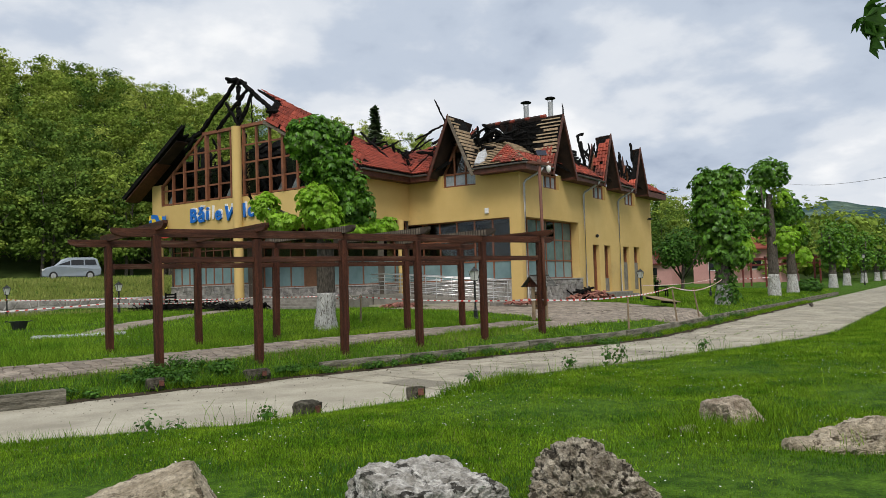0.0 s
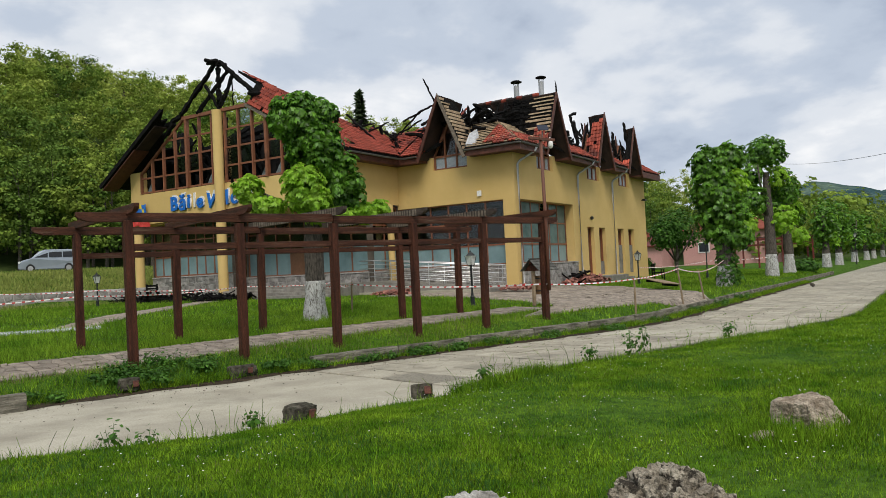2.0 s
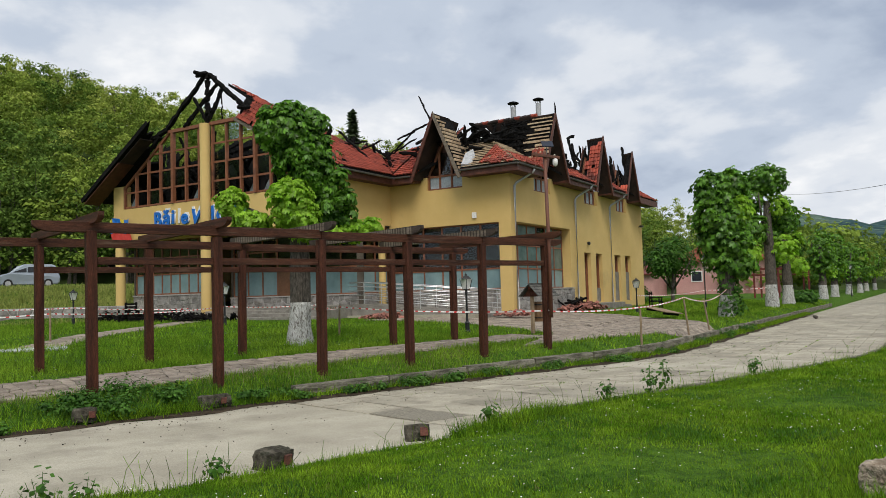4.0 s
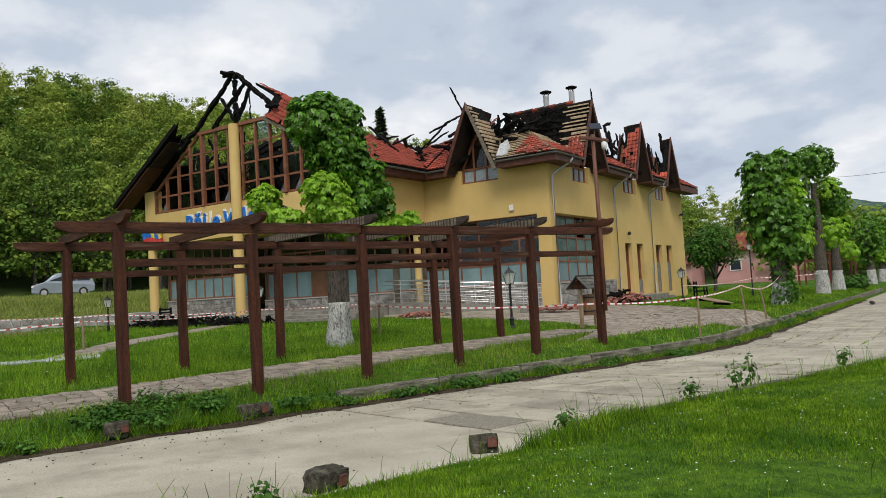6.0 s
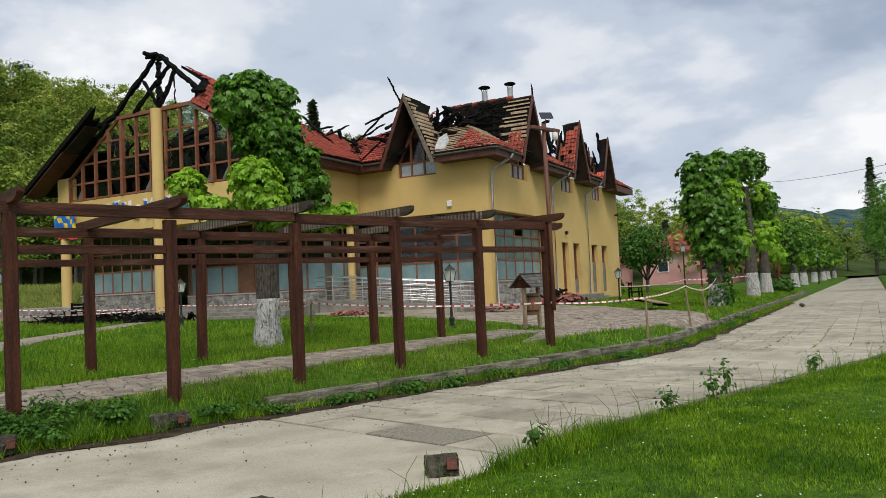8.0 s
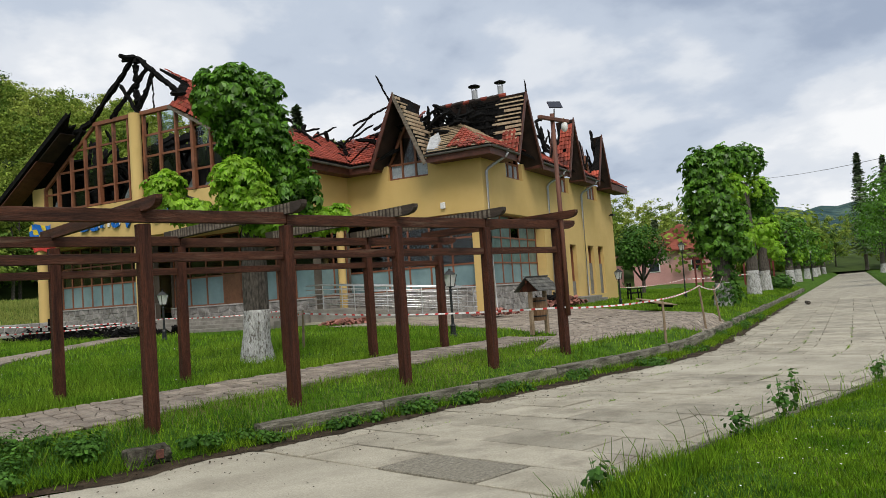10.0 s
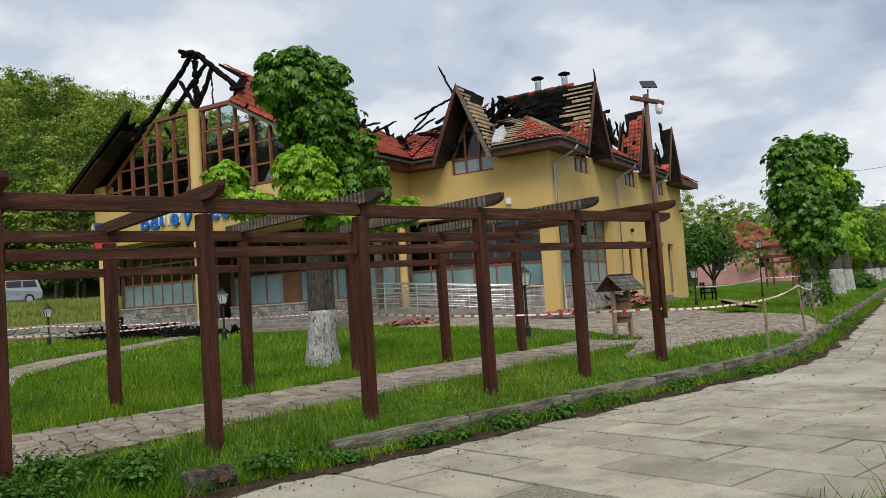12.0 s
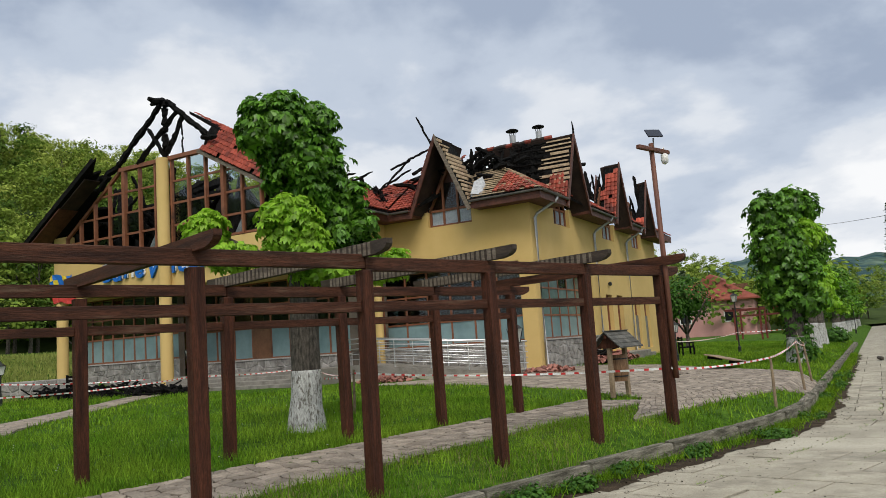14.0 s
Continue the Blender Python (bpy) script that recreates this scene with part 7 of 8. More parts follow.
def verge_soil():
    """Dark earth and litter washed along the foot of the kerb."""
    g = Geo()
    us = np.arange(2.2, 46, 0.08)
    for u in us:
        wob = -0.08 + 0.26 * noise.noise(Vector((u * 0.9, 0, 5))) + 0.09 * noise.noise(Vector((u * 3.1, 0, 2))) + 0.06 * noise.noise(Vector((u * 9.0, 0, 2)))
        for w, dz in ((14.28 - 0.05 + wob, 0.012), (14.5, 0.016), (14.7, 0.02)):
            x, y = map(float, plan(u, w))
            g.v.append((x, y, -0.262 + dz))
    for i in range(len(us) - 1):
        for j in (0, 1):
            a = 3 * i + j
            g.f.append((a, a + 3, a + 4, a + 1))
            g.k.append(0)
    tagged(part("verge_soil", g, M["earth"]), "dark earth along the foot of the kerb", "soil", kind="structure")
    rg = np.random.default_rng(77)
    n = 22000
    u = rg.uniform(2.2, 46, n)
    w = 14.66 - np.abs(rg.normal(0, 0.15, n))
    keep = rg.uniform(0, 1, n) < 0.3 + 0.85 * np.clip(np.sin(u * 1.9) * np.sin(u * 0.73 + 1), 0, 1) + 0.5 * (u > 20)
    x, y = plan(u[keep], w[keep])
    m = len(x)
    a, b, h = rg.uniform(0, 6.28, m), rg.uniform(0, 6.28, m), rg.uniform(0.05, 0.2, m)
    z = np.full(m, -0.235)
    dx, dy = np.cos(a) * 0.007, np.sin(a) * 0.007
    v = np.stack([np.stack([x - dx, y - dy, z], -1), np.stack([x + dx, y + dy, z], -1), np.stack([x + np.cos(b) * h * 0.6, y + np.sin(b) * h * 0.6, z + h], -1)], 1).reshape(-1, 3)
    tagged(new("kerb_grass", raw_mesh("kerb_grass", v, np.arange(3 * m).reshape(-1, 3), M["blade"])), "grass and weeds along the foot of the kerb", "grass", kind="stuff")
    # crumbs of soil and dead leaves on the slabs
    g = Geo()
    for _ in range(1500):
        uu, ww = rg.uniform(2, 24), max(9.9, 14.35 - abs(rg.normal(0, 0.42 if _ % 2 else 1.8)))
        px, py = map(float, plan(uu, ww))
        r = rg.uniform(0.004, 0.015)
        m4 = pose(px, py, path_z(uu, ww) + 0.012, *rg.uniform(-30, 30, 2), rg.uniform(0, 360))
        g.add([m4 @ Vector(q) for q in ((-r, -r * 0.6, 0), (r, -r * 0.4, 0.003), (r * 0.8, r * 0.7, 0.006), (-r * 0.7, r, 0.002))], [(0, 1, 2, 3)])
    tagged(part("leaf_litter", g, M["earth"]), "crumbs of soil and dead leaves", "litter", kind="stuff")


verge_soil()


def joint_weeds():
    """Grass tufts rooted in the joints between the slabs."""
    rg = np.random.default_rng(31)
    us, ws = [], []
    for _ in range(150):
        u, w, k = rg.uniform(9.3, 26), rg.choice([10.25, 11.3, 12.3, 13.35]), int(rg.integers(3, 22))
        us.append(u + rg.normal(0, 0.09, k))
        ws.append(w + rg.normal(0, 0.008, k))
    u, w = np.concatenate(us), np.concatenate(ws)
    x, y = plan(u, w)
    m = len(x)
    a, b, h = rg.uniform(0, 6.28, m), rg.uniform(0, 6.28, m), rg.uniform(0.015, 0.06, m)
    z = np.interp(w, [9.3, 14.4], [-0.17, -0.26]) - 0.015
    dx, dy = np.cos(a) * 0.005, np.sin(a) * 0.005
    v = np.stack([np.stack([x - dx, y - dy, z], -1), np.stack([x + dx, y + dy, z], -1), np.stack([x + np.cos(b) * h, y + np.sin(b) * h, z + h], -1)], 1).reshape(-1, 3)
    tagged(new("joint_grass", raw_mesh("joint_grass", v, np.arange(3 * m).reshape(-1, 3), M["blade"])), "small grass tufts in the slab joints", "grass", kind="stuff")


joint_weeds()
for k, (u, w, h) in enumerate(((2.9, 9.55, 0.45), (3.2, 9.5, 0.35), (10.6, 9.15, 0.42), (11.0, 9.2, 0.5), (9.6, 9.1, 0.3), (13.5, 9.2, 0.35), (7.5, 9.1, 0.3), (4.3, 9.3, 0.3))):
    x, y = map(float, plan(u, w))
    plant("tall_weed", "tall leafy weed at the lawn's edge", x, y, [(0, 0, h * 0.5, 0.14 + 0.1 * h, 0.14, h * 0.55)], 60, 0.06, M["weed"], 130 + k)


def stalks(name, label, spots, tall, seed, mat):
    """Long thin grass stalks with seed heads."""
    rg = random.Random(seed)
    g = Geo()
    for u, w, n, spread in spots:
        for _ in range(n):
            x, y = map(float, plan(u + rg.gauss(0, spread), w + rg.gauss(0, 0.1)))
            z = max(float(height(x, y)), -0.25)
            h, a, b = tall * rg.uniform(0.5, 1.1), rg.uniform(0, 6.28), rg.uniform(0.03, 0.2)
            pts = [(x, y, z), (x + b * 0.3 * math.cos(a), y + b * 0.3 * math.sin(a), z + h * 0.6), (x + b * math.cos(a), y + b * math.sin(a), z + h)]
            g.tube(pts, [0.0035, 0.0028, 0.002], 3)
    return tagged(part(name, g, mat), label, "grass", kind="stuff")


stalks("grass_stalks", "long thin grass stalks at the promenade's edge", [(4.0, 9.3, 20, 0.5), (5.8, 9.3, 8, 0.5), (7.8, 9.2, 22, 0.35), (9.2, 9.2, 10, 0.6), (11.6, 9.2, 18, 0.6), (13.6, 9.2, 36, 0.5), (2.6, 9.5, 16, 0.7), (1.0, 9.6, 10, 0.6), (16, 9.2, 16, 1.0)], 0.36, 5, M["blade"])
stalks("lawn_stalks", "scattered taller stalks on the lawn", [(3, 6, 10, 1.0), (6, 6, 10, 1.2), (5, 4, 8, 1.0), (8, 5, 10, 1.5)], 0.3, 6, M["blade"])


def daisies():
    rg = np.random.default_rng(12)
    n = 1150
    u, w = rg.uniform(2, 16, n), rg.uniform(2.8, 9.0, n)
    keep = np.sin(u * 1.3 + w) * np.sin(w * 1.7 - u * 0.6) > -0.15
    u, w = u[keep], w[keep]
    x, y = plan(u, w)
    u2, w2 = rg.uniform(-6, 14, 260), rg.uniform(18, 26, 260)
    x2, y2 = plan(u2, w2)
    ok = ~bare_ground(x2, y2)
    x, y = np.concatenate([x, x2[ok]]), np.concatenate([y, y2[ok]])
    g = Geo()
    for px, py in zip(x, y):
        z, r = float(height(px, py)) + rg.uniform(0.05, 0.09), rg.uniform(0.0055, 0.0095) * (1 if py < 14 else 1.8)
        g.add([(px + r * math.cos(a), py + r * math.sin(a), z + 0.003 * (k % 2)) for k, a in enumerate(np.arange(6) * math.pi / 3)] + [(px, py, z + 0.005)], [(k, (k + 1) % 6, 6) for k in range(6)])
    tagged(part("daisies", g, M["daisy"]), "small white daisies in the lawn", "flowers", kind="stuff")


daisies()


# ---- boulders on the lawn ----
def boulder(x, y, rx, ry, rz, rot, seed, mat, label, cuts, square=1.0, crag=0.05, pits=0.0, dz=0.0):
    """A rock: a squared block split along the given planes (normal, distance), then weathered into crags and pits."""
    t_me = bmesh.new()
    bmesh.ops.create_icosphere(t_me, subdivisions=6, radius=1.0)
    planes = [(Vector(n).normalized(), o) for n, o in cuts]
    for v in t_me.verts:
        d = v.co.normalized()
        q = 1.0 / (abs(d.x) ** (2 * square) + abs(d.y) ** (2 * square) + abs(d.z) ** (2 * square)) ** (0.5 / square)
        for n, o in planes:
            k = d.dot(n)
            if k > 0.05:
                q = min(q, o / k)
        p = d * q
        w = Vector((p.x * rx, p.y * ry, p.z * rz))
        a = w * 5.0 + Vector((seed, 0, 0))
        lump = crag * (noise.noise(a) + 0.6 * noise.noise(a * 2.3) + 0.4 * (1 - 2 * abs(noise.noise(a * 4.1))) + 0.3 * (1 - 2 * abs(noise.noise(a * 9.0))))
        if pits:
            ds = noise.voronoi(a * 2.6)[0]
            lump -= pits * max(0.0, 0.22 - (ds[1] - ds[0])) * 2.2
            lump -= pits * 1.2 * max(0.0, noise.noise(a * 3.3) - 0.25)
        v.co = w + Vector((d.x, d.y, d.z)) * lump
    me = bpy.data.meshes.new("boulder")
    t_me.to_mesh(me)
    t_me.free()
    me.materials.append(mat)
    ob = new("boulder", me)
    ob.matrix_basis = pose(x, y, float(height(x, y)) + dz, 0, 0, rot)
    return tagged(ob, label, "boulder", "boulders on the lawn")


boulder(0.57, 5.43, 0.56, 0.38, 0.34, 12, 3, M["boulder"], "low tan wedge-shaped boulder half sunk in the lawn", [((-0.42, 0, 1), 0.62), ((1, -0.3, 0.35), 0.72), ((0.2, -1, 0.5), 0.75)], 1.5, 0.022, 0.02)
boulder(2.13, 4.50, 0.52, 0.36, 0.36, 2, 8, M["boulder_pale"], "flat-topped whitish boulder with dark pitted front", [((0.05, -0.12, 1), 0.80), ((-1, -0.1, 0.15), 0.86), ((1, 0, 0.5), 0.86), ((0, -1, -0.1), 0.8)], 2.6, 0.022, 0.05)
boulder(3.22, 4.27, 0.42, 0.40, 0.40, -18, 14, M["boulder_crag"], "craggy grey-brown boulder, deeply pitted, on the lawn", [((0.75, 0, 0.75), 0.72), ((-0.8, -0.2, 0.7), 0.82), ((0.1, -0.5, 1), 0.86)], 1.3, 0.045, 0.11)
boulder(6.12, 5.79, 0.275, 0.24, 0.255, -4, 21, M["boulder_red"], "squarish boulder with rusty red stains on the lawn", [((-0.08, 0, 1), 0.88), ((0.1, -1, 0.45), 0.78), ((-1, -0.1, 0.05), 0.86), ((0.8, -0.3, 0.6), 0.90)], 3.0, 0.016, 0.025)
boulder(6.26, 4.40, 0.60, 0.36, 0.205, -12, 27, M["boulder"], "long low tan boulder with a projecting nose", [((-0.65, 0, 1), 0.62), ((0.1, -0.2, 1), 0.86), ((0.2, -1, 0.3), 0.8)], 1.5, 0.028, 0.05)
boulder(5.66, 4.64, 0.17, 0.11, 0.10, -6, 33, M["boulder"], "small tan stone against the long boulder", [((0, 0, 1), 0.8)], 1.4, 0.014)
boulder(5.42, 5.72, 0.10, 0.08, 0.06, -12, 31, M["boulder"], "small pale stone in the grass", [((0, 0, 1), 0.8)], 1.4, 0.012)
blades("boulder_grass", "tall grass tufts round the boulders", 2.2, 8.3, 3.0, 5.4, 2400, 0.17, 0.009, M["blade"], 44, 0.0, lambda x, y: np.clip(sum(np.exp(-((x - a) ** 2 + (y - b) ** 2) / 0.09) for a, b in ((1.9, 4.15), (3.0, 3.9), (5.8, 5.5), (6.35, 5.7), (6.1, 4.05), (6.5, 4.1), (5.45, 5.6), (6.6, 6.3))), 0, 1))


# ---- lamps ----
def garden_lamp(x, y, tall, label, group="garden lamps", z=None):
    z = float(height(x, y)) if z is None else z
    t = thing("garden_lamp", label, "lamp", pose(x, y, z, 0, 0, 20), group)
    h = tall - 0.52
    k = tall / 1.75
    part("post", Geo().lathe([(0.10, 0), (0.10, 0.06), (0.075, 0.09), (0.07, 0.28), (0.085, 0.30), (0.045, 0.36), (0.036, 0.5), (0.034, h - 0.12), (0.055, h - 0.1), (0.03, h - 0.04), (0.05, h)], 10), M["iron"], t, smooth=False)
    lam = part("lantern", Geo().add([(sx * q, sy * q, h + dz) for q, dz in ((0.085, 0.0), (0.085, 0.02)) for sx, sy in ((-1, -1), (1, -1), (1, 1), (-1, 1))], [(3, 2, 1, 0), (4, 5, 6, 7), (0, 1, 5, 4), (1, 2, 6, 5), (2, 3, 7, 6), (3, 0, 4, 7)]), M["iron"], t)
    g = Geo()
    for sx, sy in ((-1, -1), (1, -1), (1, 1), (-1, 1)):
        g.beam((sx * 0.08, sy * 0.08, h + 0.02), (sx * 0.135, sy * 0.135, h + 0.33), 0.018, 0.018)
    part("lantern_bar", g, M["iron"], lam)
    part("lantern_glass", Geo().add([(sx * q, sy * q, h + dz) for q, dz in ((0.072, 0.022), (0.124, 0.325)) for sx, sy in ((-1, -1), (1, -1), (1, 1), (-1, 1))], [(3, 2, 1, 0), (4, 5, 6, 7), (0, 1, 5, 4), (1, 2, 6, 5), (2, 3, 7, 6), (3, 0, 4, 7)]), M["lampglass"], lam, "milky lantern glass")
    part("lantern_roof", Geo().lathe([(0.215, h + 0.33), (0.20, h + 0.345), (0.09, h + 0.43), (0.05, h + 0.44), (0.05, h + 0.47), (0.015, h + 0.49), (0.012, h + 0.53)], 4), M["iron"], lam)
    return t


for x, y, tl in ((13.1, 23.7, 1.85), (27.7, 32.15, 1.75), (7.9, 33.4, 1.7), (3.08, 42.0, 1.65), (-1.9, 45.0, 1.65)):
    garden_lamp(x, y, tl, "black iron garden lamp with a glazed lantern on the lawn")
garden_lamp(36.2, 35.7, 3.15, "tall black iron lamp post with a lantern on grass", "tall lamps")
garden_lamp(76, 53.5, 3.3, "tall black iron lamp post beside the promenade", "tall lamps")


# ---- roofed litter bin ----
def bin_well():
    t = thing("litter_bin", "wooden barrel litter bin under a small shingled roof", "litter bin", pose(14.45, 21.75, 0.26, 0, 0, 12))
    for sx in (-0.3, 0.3):
        part("post", Geo().beam((sx, 0, 0), (sx * 0.95, 0, 1.18), 0.09, 0.09, up=(0, 1, 0)), M["stick"], t, bevel=0.006)
    body = part("barrel", Geo().lathe([(0.17, 0.34), (0.205, 0.5), (0.215, 0.62), (0.2, 0.82), (0.185, 0.92), (0.165, 0.92), (0.16, 0.4)], 14), M["binwood"], t, "slatted wooden barrel")
    for z, r in ((0.44, 0.204), (0.82, 0.207)):
        part("hoop", Geo().lathe([(r, z), (r, z + 0.03)], 14), M["iron"], body)
    part("ridge_beam", Geo().box(-0.42, 0.42, -0.035, 0.035, 1.30, 1.37), M["pergola"], t)
    part("gable_board", Geo().prism([(-0.30, 1.08), (0.30, 1.08), (0.0, 1.37)], lambda p, s: (-0.36 + 0.04 * s, p[0], p[1])), M["pergola"], t)
    part("gable_board", Geo().prism([(-0.30, 1.08), (0.30, 1.08), (0.0, 1.37)], lambda p, s: (0.32 + 0.04 * s, p[0], p[1])), M["pergola"], t)
    for side in (-1, 1):
        for k in range(4):
            y0, z0 = side * (0.40 - 0.1 * k), 1.08 + 0.09 * k
            for i in range(6):
                x0 = -0.45 + 0.15 * i
                part("shingle", Geo().add([(x0 + 0.004, y0, z0), (x0 + 0.146, y0, z0), (x0 + 0.146, y0 - side * 0.14, z0 + 0.112), (x0 + 0.004, y0 - side * 0.14, z0 + 0.112), (x0 + 0.004, y0, z0 + 0.028), (x0 + 0.146, y0, z0 + 0.028), (x0 + 0.146, y0 - side * 0.14, z0 + 0.124), (x0 + 0.004, y0 - side * 0.14, z0 + 0.124)], [(3, 2, 1, 0), (4, 5, 6, 7), (0, 1, 5, 4), (1, 2, 6, 5), (2, 3, 7, 6), (3, 0, 4, 7)]), M["shingle"], t)


M["binwood"] = material("barrel_slats", (0.14, 0.075, 0.035), (0.25, 0.14, 0.07), 14, 40, 0.7, 0.4, stretch=(2.5, 2.5, 0.3))
M["shingle"] = material("dark_shingle", (0.055, 0.055, 0.05), (0.12, 0.115, 0.10), 4, 40, 0.85, 0.4, random_value=0.25)
bin_well()


# ---- stakes and barrier tape ----
def stake(x, y, tall, lean=(0, 0)):
    z = float(height(x, y))
    t = part("wooden_stake", Geo().tube([(0, 0, -0.1), (lean[0] * 0.5, lean[1] * 0.5, tall * 0.5), (lean[0], lean[1], tall)], [0.032, 0.03, 0.025], 7), M["stick"])
    t.matrix_basis = pose(x, y, z)
    return tagged(t, "rough wooden stake holding barrier tape", "stake", "stakes")


for a in ((15.5, 18.6, 0.95, (0.0, 0.0)), (19.15, 20.45, 1.15, (-0.22, -0.05)), (21.6, 21.9, 1.1, (-0.35, -0.1)), (9.08, 24.2, 0.95, (0.03, 0)), (1.65, 27.0, 0.95, (0, 0))):
    stake(*a)


def tape(points, seed):
    """Barrier tape in red and white lengths, sagging between its supports."""
    rg = random.Random(seed)
    g = Geo()
    k = 0
    for a, b in zip(points, points[1:]):
        a, b = Vector(a), Vector(b)
        ln = (b - a).length
        n = max(2, int(ln / 0.085))
        d = (b - a).normalized()
        prev = None
        for i in range(n + 1):
            t = i / n
            c = a.lerp(b, t) - Vector((0, 0, 4 * t * (1 - t) * min(0.16, 0.012 * ln)))
            tw = 0.6 * math.sin(3 * t * math.pi + seed) * (1 - abs(2 * t - 1)) + 0.15
            wv = Vector((-d.y * math.sin(tw), d.x * math.sin(tw), math.cos(tw))) * 0.018
            cur = (c - wv, c + wv)
            if prev:
                o = Vector((d.y, -d.x, 0)) * 0.002
                g.add([prev[0], cur[0], cur[1], prev[1], prev[0] + o, cur[0] + o, cur[1] + o, prev[1] + o], [(0, 1, 2, 3), (7, 6, 5, 4)], int(k % 3 == 1))
                k += 1
            prev = cur
    ob = part("barrier_tape", g, [M["tape_white"], M["tape_red"]])
    return tagged(ob, "red and white striped barrier tape strung between supports", "barrier tape", "barrier tapes")


tape([(-14, 43.5, 1.55), (-1.9, 44.9, 1.45), (3.1, 41.9, 1.35), (7.95, 41.0, 1.15)], 1)
tape([(-12, 30, 1.1), (1.65, 27.0, 1.25), (7.9, 33.4, 1.25), (13.0, 36.2, 1.2)], 2)
tape([(13.0, 36.2, 1.2), (9.1, 24.2, 1.2), (12.02, 17.88, 1.02)], 3)
tape([(9.1, 24.2, 1.2), (7.6, 22.2, 1.2)], 6)
tape([(12.02, 17.86, 1.0), (15.5, 18.6, 0.98), (18.95, 20.4, 1.18), (21.3, 21.8, 1.0), (27.2, 26.1, 1.35)], 4)
tape([(27.7, 32.1, 1.15), (36.2, 35.7, 1.3), (39.0, 33.4, 1.35)], 5)


# ---- ramp with steel rails, entrance steps ----
ramp = thing("ramp", "concrete access ramp with brushed steel railings", "ramp", HOUSE)
part("ramp_body", Geo().prism([(0.0, 0.4), (7.0, 0.4), (7.0, 1.14), (6.4, 1.14), (0.0, 0.62)], lambda p, s: (-2.7 + 1.5 * s, p[0], p[1])), M["step"], ramp)
for s in (-2.62, -1.28):
    fl = lambda a: 0.62 + 0.081 * a
    for a in (0.15, 1.7, 3.25, 4.8, 6.35):
        part("baluster", Geo().tube([(s, a, fl(a)), (s, a, fl(a) + 1.0)], 0.02, 8), M["steel"], ramp)
    for dz, r in ((0.22, 0.016), (0.42, 0.016), (0.62, 0.016), (0.82, 0.016), (1.0, 0.026)):
        part("rail", Geo().tube([(s, 0.0, fl(0) + dz), (s, 6.4, fl(6.4) + dz), (s, 7.2, fl(6.4) + dz)], r, 8), M["steel"], ramp, smooth=True)
steps = thing("entrance_steps", "wide grey stone entrance steps and landing", "steps", HOUSE)
for k in range(4):
    part("step", Geo().box(-5.3 + 0.34 * k, -2.3 if k == 3 else -4.94 + 0.34 * k, 7.05, 15.2 - 0.1 * k, 0.42, 0.68 + 0.15 * k), M["step"], steps, bevel=0.015)


# ---- debris ----
def heap(name, label, s0, s1, a0, a1, n, mat, seed, top=0.3, tile=True, z0=0.5):
    rg = random.Random(seed)
    g = Geo()
    for k in range(n):
        fx, fy = rg.random(), rg.random()
        s, a = s0 + (s1 - s0) * fx, a0 + (a1 - a0) * fy
        edge = min(1, 4 * fx * (1 - fx) + 0.1) * min(1, 4 * fy * (1 - fy) + 0.2)
        z = z0 + rg.random() * top * edge + 0.04
        m = HOUSE @ pose(s, a, z, rg.uniform(-40, 40), rg.uniform(-40, 40), rg.uniform(0, 360))
        if tile:
            sc = rg.uniform(0.5, 0.95)
            g.add([m @ (Vector(v) * sc) for v in TILE.v], TILE.f)
            g.add([m @ (Vector(v) * sc - Vector((0, 0, 0.012))) for v in TILE.v[:10]], [(i + 5, i + 6, i + 1, i) for i in range(4)])
        else:
            l, w = rg.uniform(0.3, 1.3), rg.uniform(0.05, 0.14)
            g.box(-l / 2, l / 2, -w / 2, w / 2, -w / 3, w / 3, m)
    return tagged(part(name, g, mat), label, "debris", kind="stuff")


heap("tile_heap", "heap of broken red roof tiles by the ramp", -4.2, -2.9, 3.6, 5.4, 120, M["broken_tile"], 1, 0.16)
heap("tile_heap", "heap of broken red roof tiles by the ramp", -2.6, -1.2, -1.7, -0.3, 90, M["broken_tile"], 2, 0.16)
heap("tile_heap", "heap of broken red roof tiles below the facade", 4.4, 8.0, -1.5, -0.2, 300, M["broken_tile"], 3, 0.36)
heap("char_heap", "heap of charred roof timber before the glazed wing", -7.2, -4.9, 11.5, 24.5, 420, M["char"], 4, 0.35, False)
heap("char_heap", "charred timber among the fallen tiles", 4.6, 7.6, -1.3, -0.3, 26, M["char"], 5, 0.6, False)


def burnt_chair(x, y, rot, label):
    t = thing("burnt_chair", label, "chair", pose(x, y, float(height(x, y)) + 0.02, 0, 0, rot))
    for sx in (-0.28, 0.28):
        for sy in (-0.28, 0.28):
            part("leg", Geo().beam((sx, sy, 0), (sx, sy, 0.42 if sy < 0 else 0.95), 0.07, 0.07, up=(0, 1, 0)), M["char"], t)
        part("armrest", Geo().beam((sx, -0.32, 0.62), (sx, 0.3, 0.64), 0.08, 0.05), M["char"], t)
        part("arm_post", Geo().beam((sx, -0.26, 0.42), (sx, -0.26, 0.62), 0.06, 0.06, up=(0, 1, 0)), M["char"], t)
    part("seat", Geo().box(-0.3, 0.3, -0.3, 0.3, 0.38, 0.45), M["char"], t, bevel=0.01)
    for k in range(3):
        part("back_slat", Geo().box(-0.28, 0.28, 0.26, 0.3, 0.54 + 0.14 * k, 0.63 + 0.14 * k), M["char"], t)


burnt_chair(32.6, 36.0, 60, "charred black wooden armchair on the grass")
burnt_chair(5.4, 42.2, -40, "charred black armchair beside burnt timber")

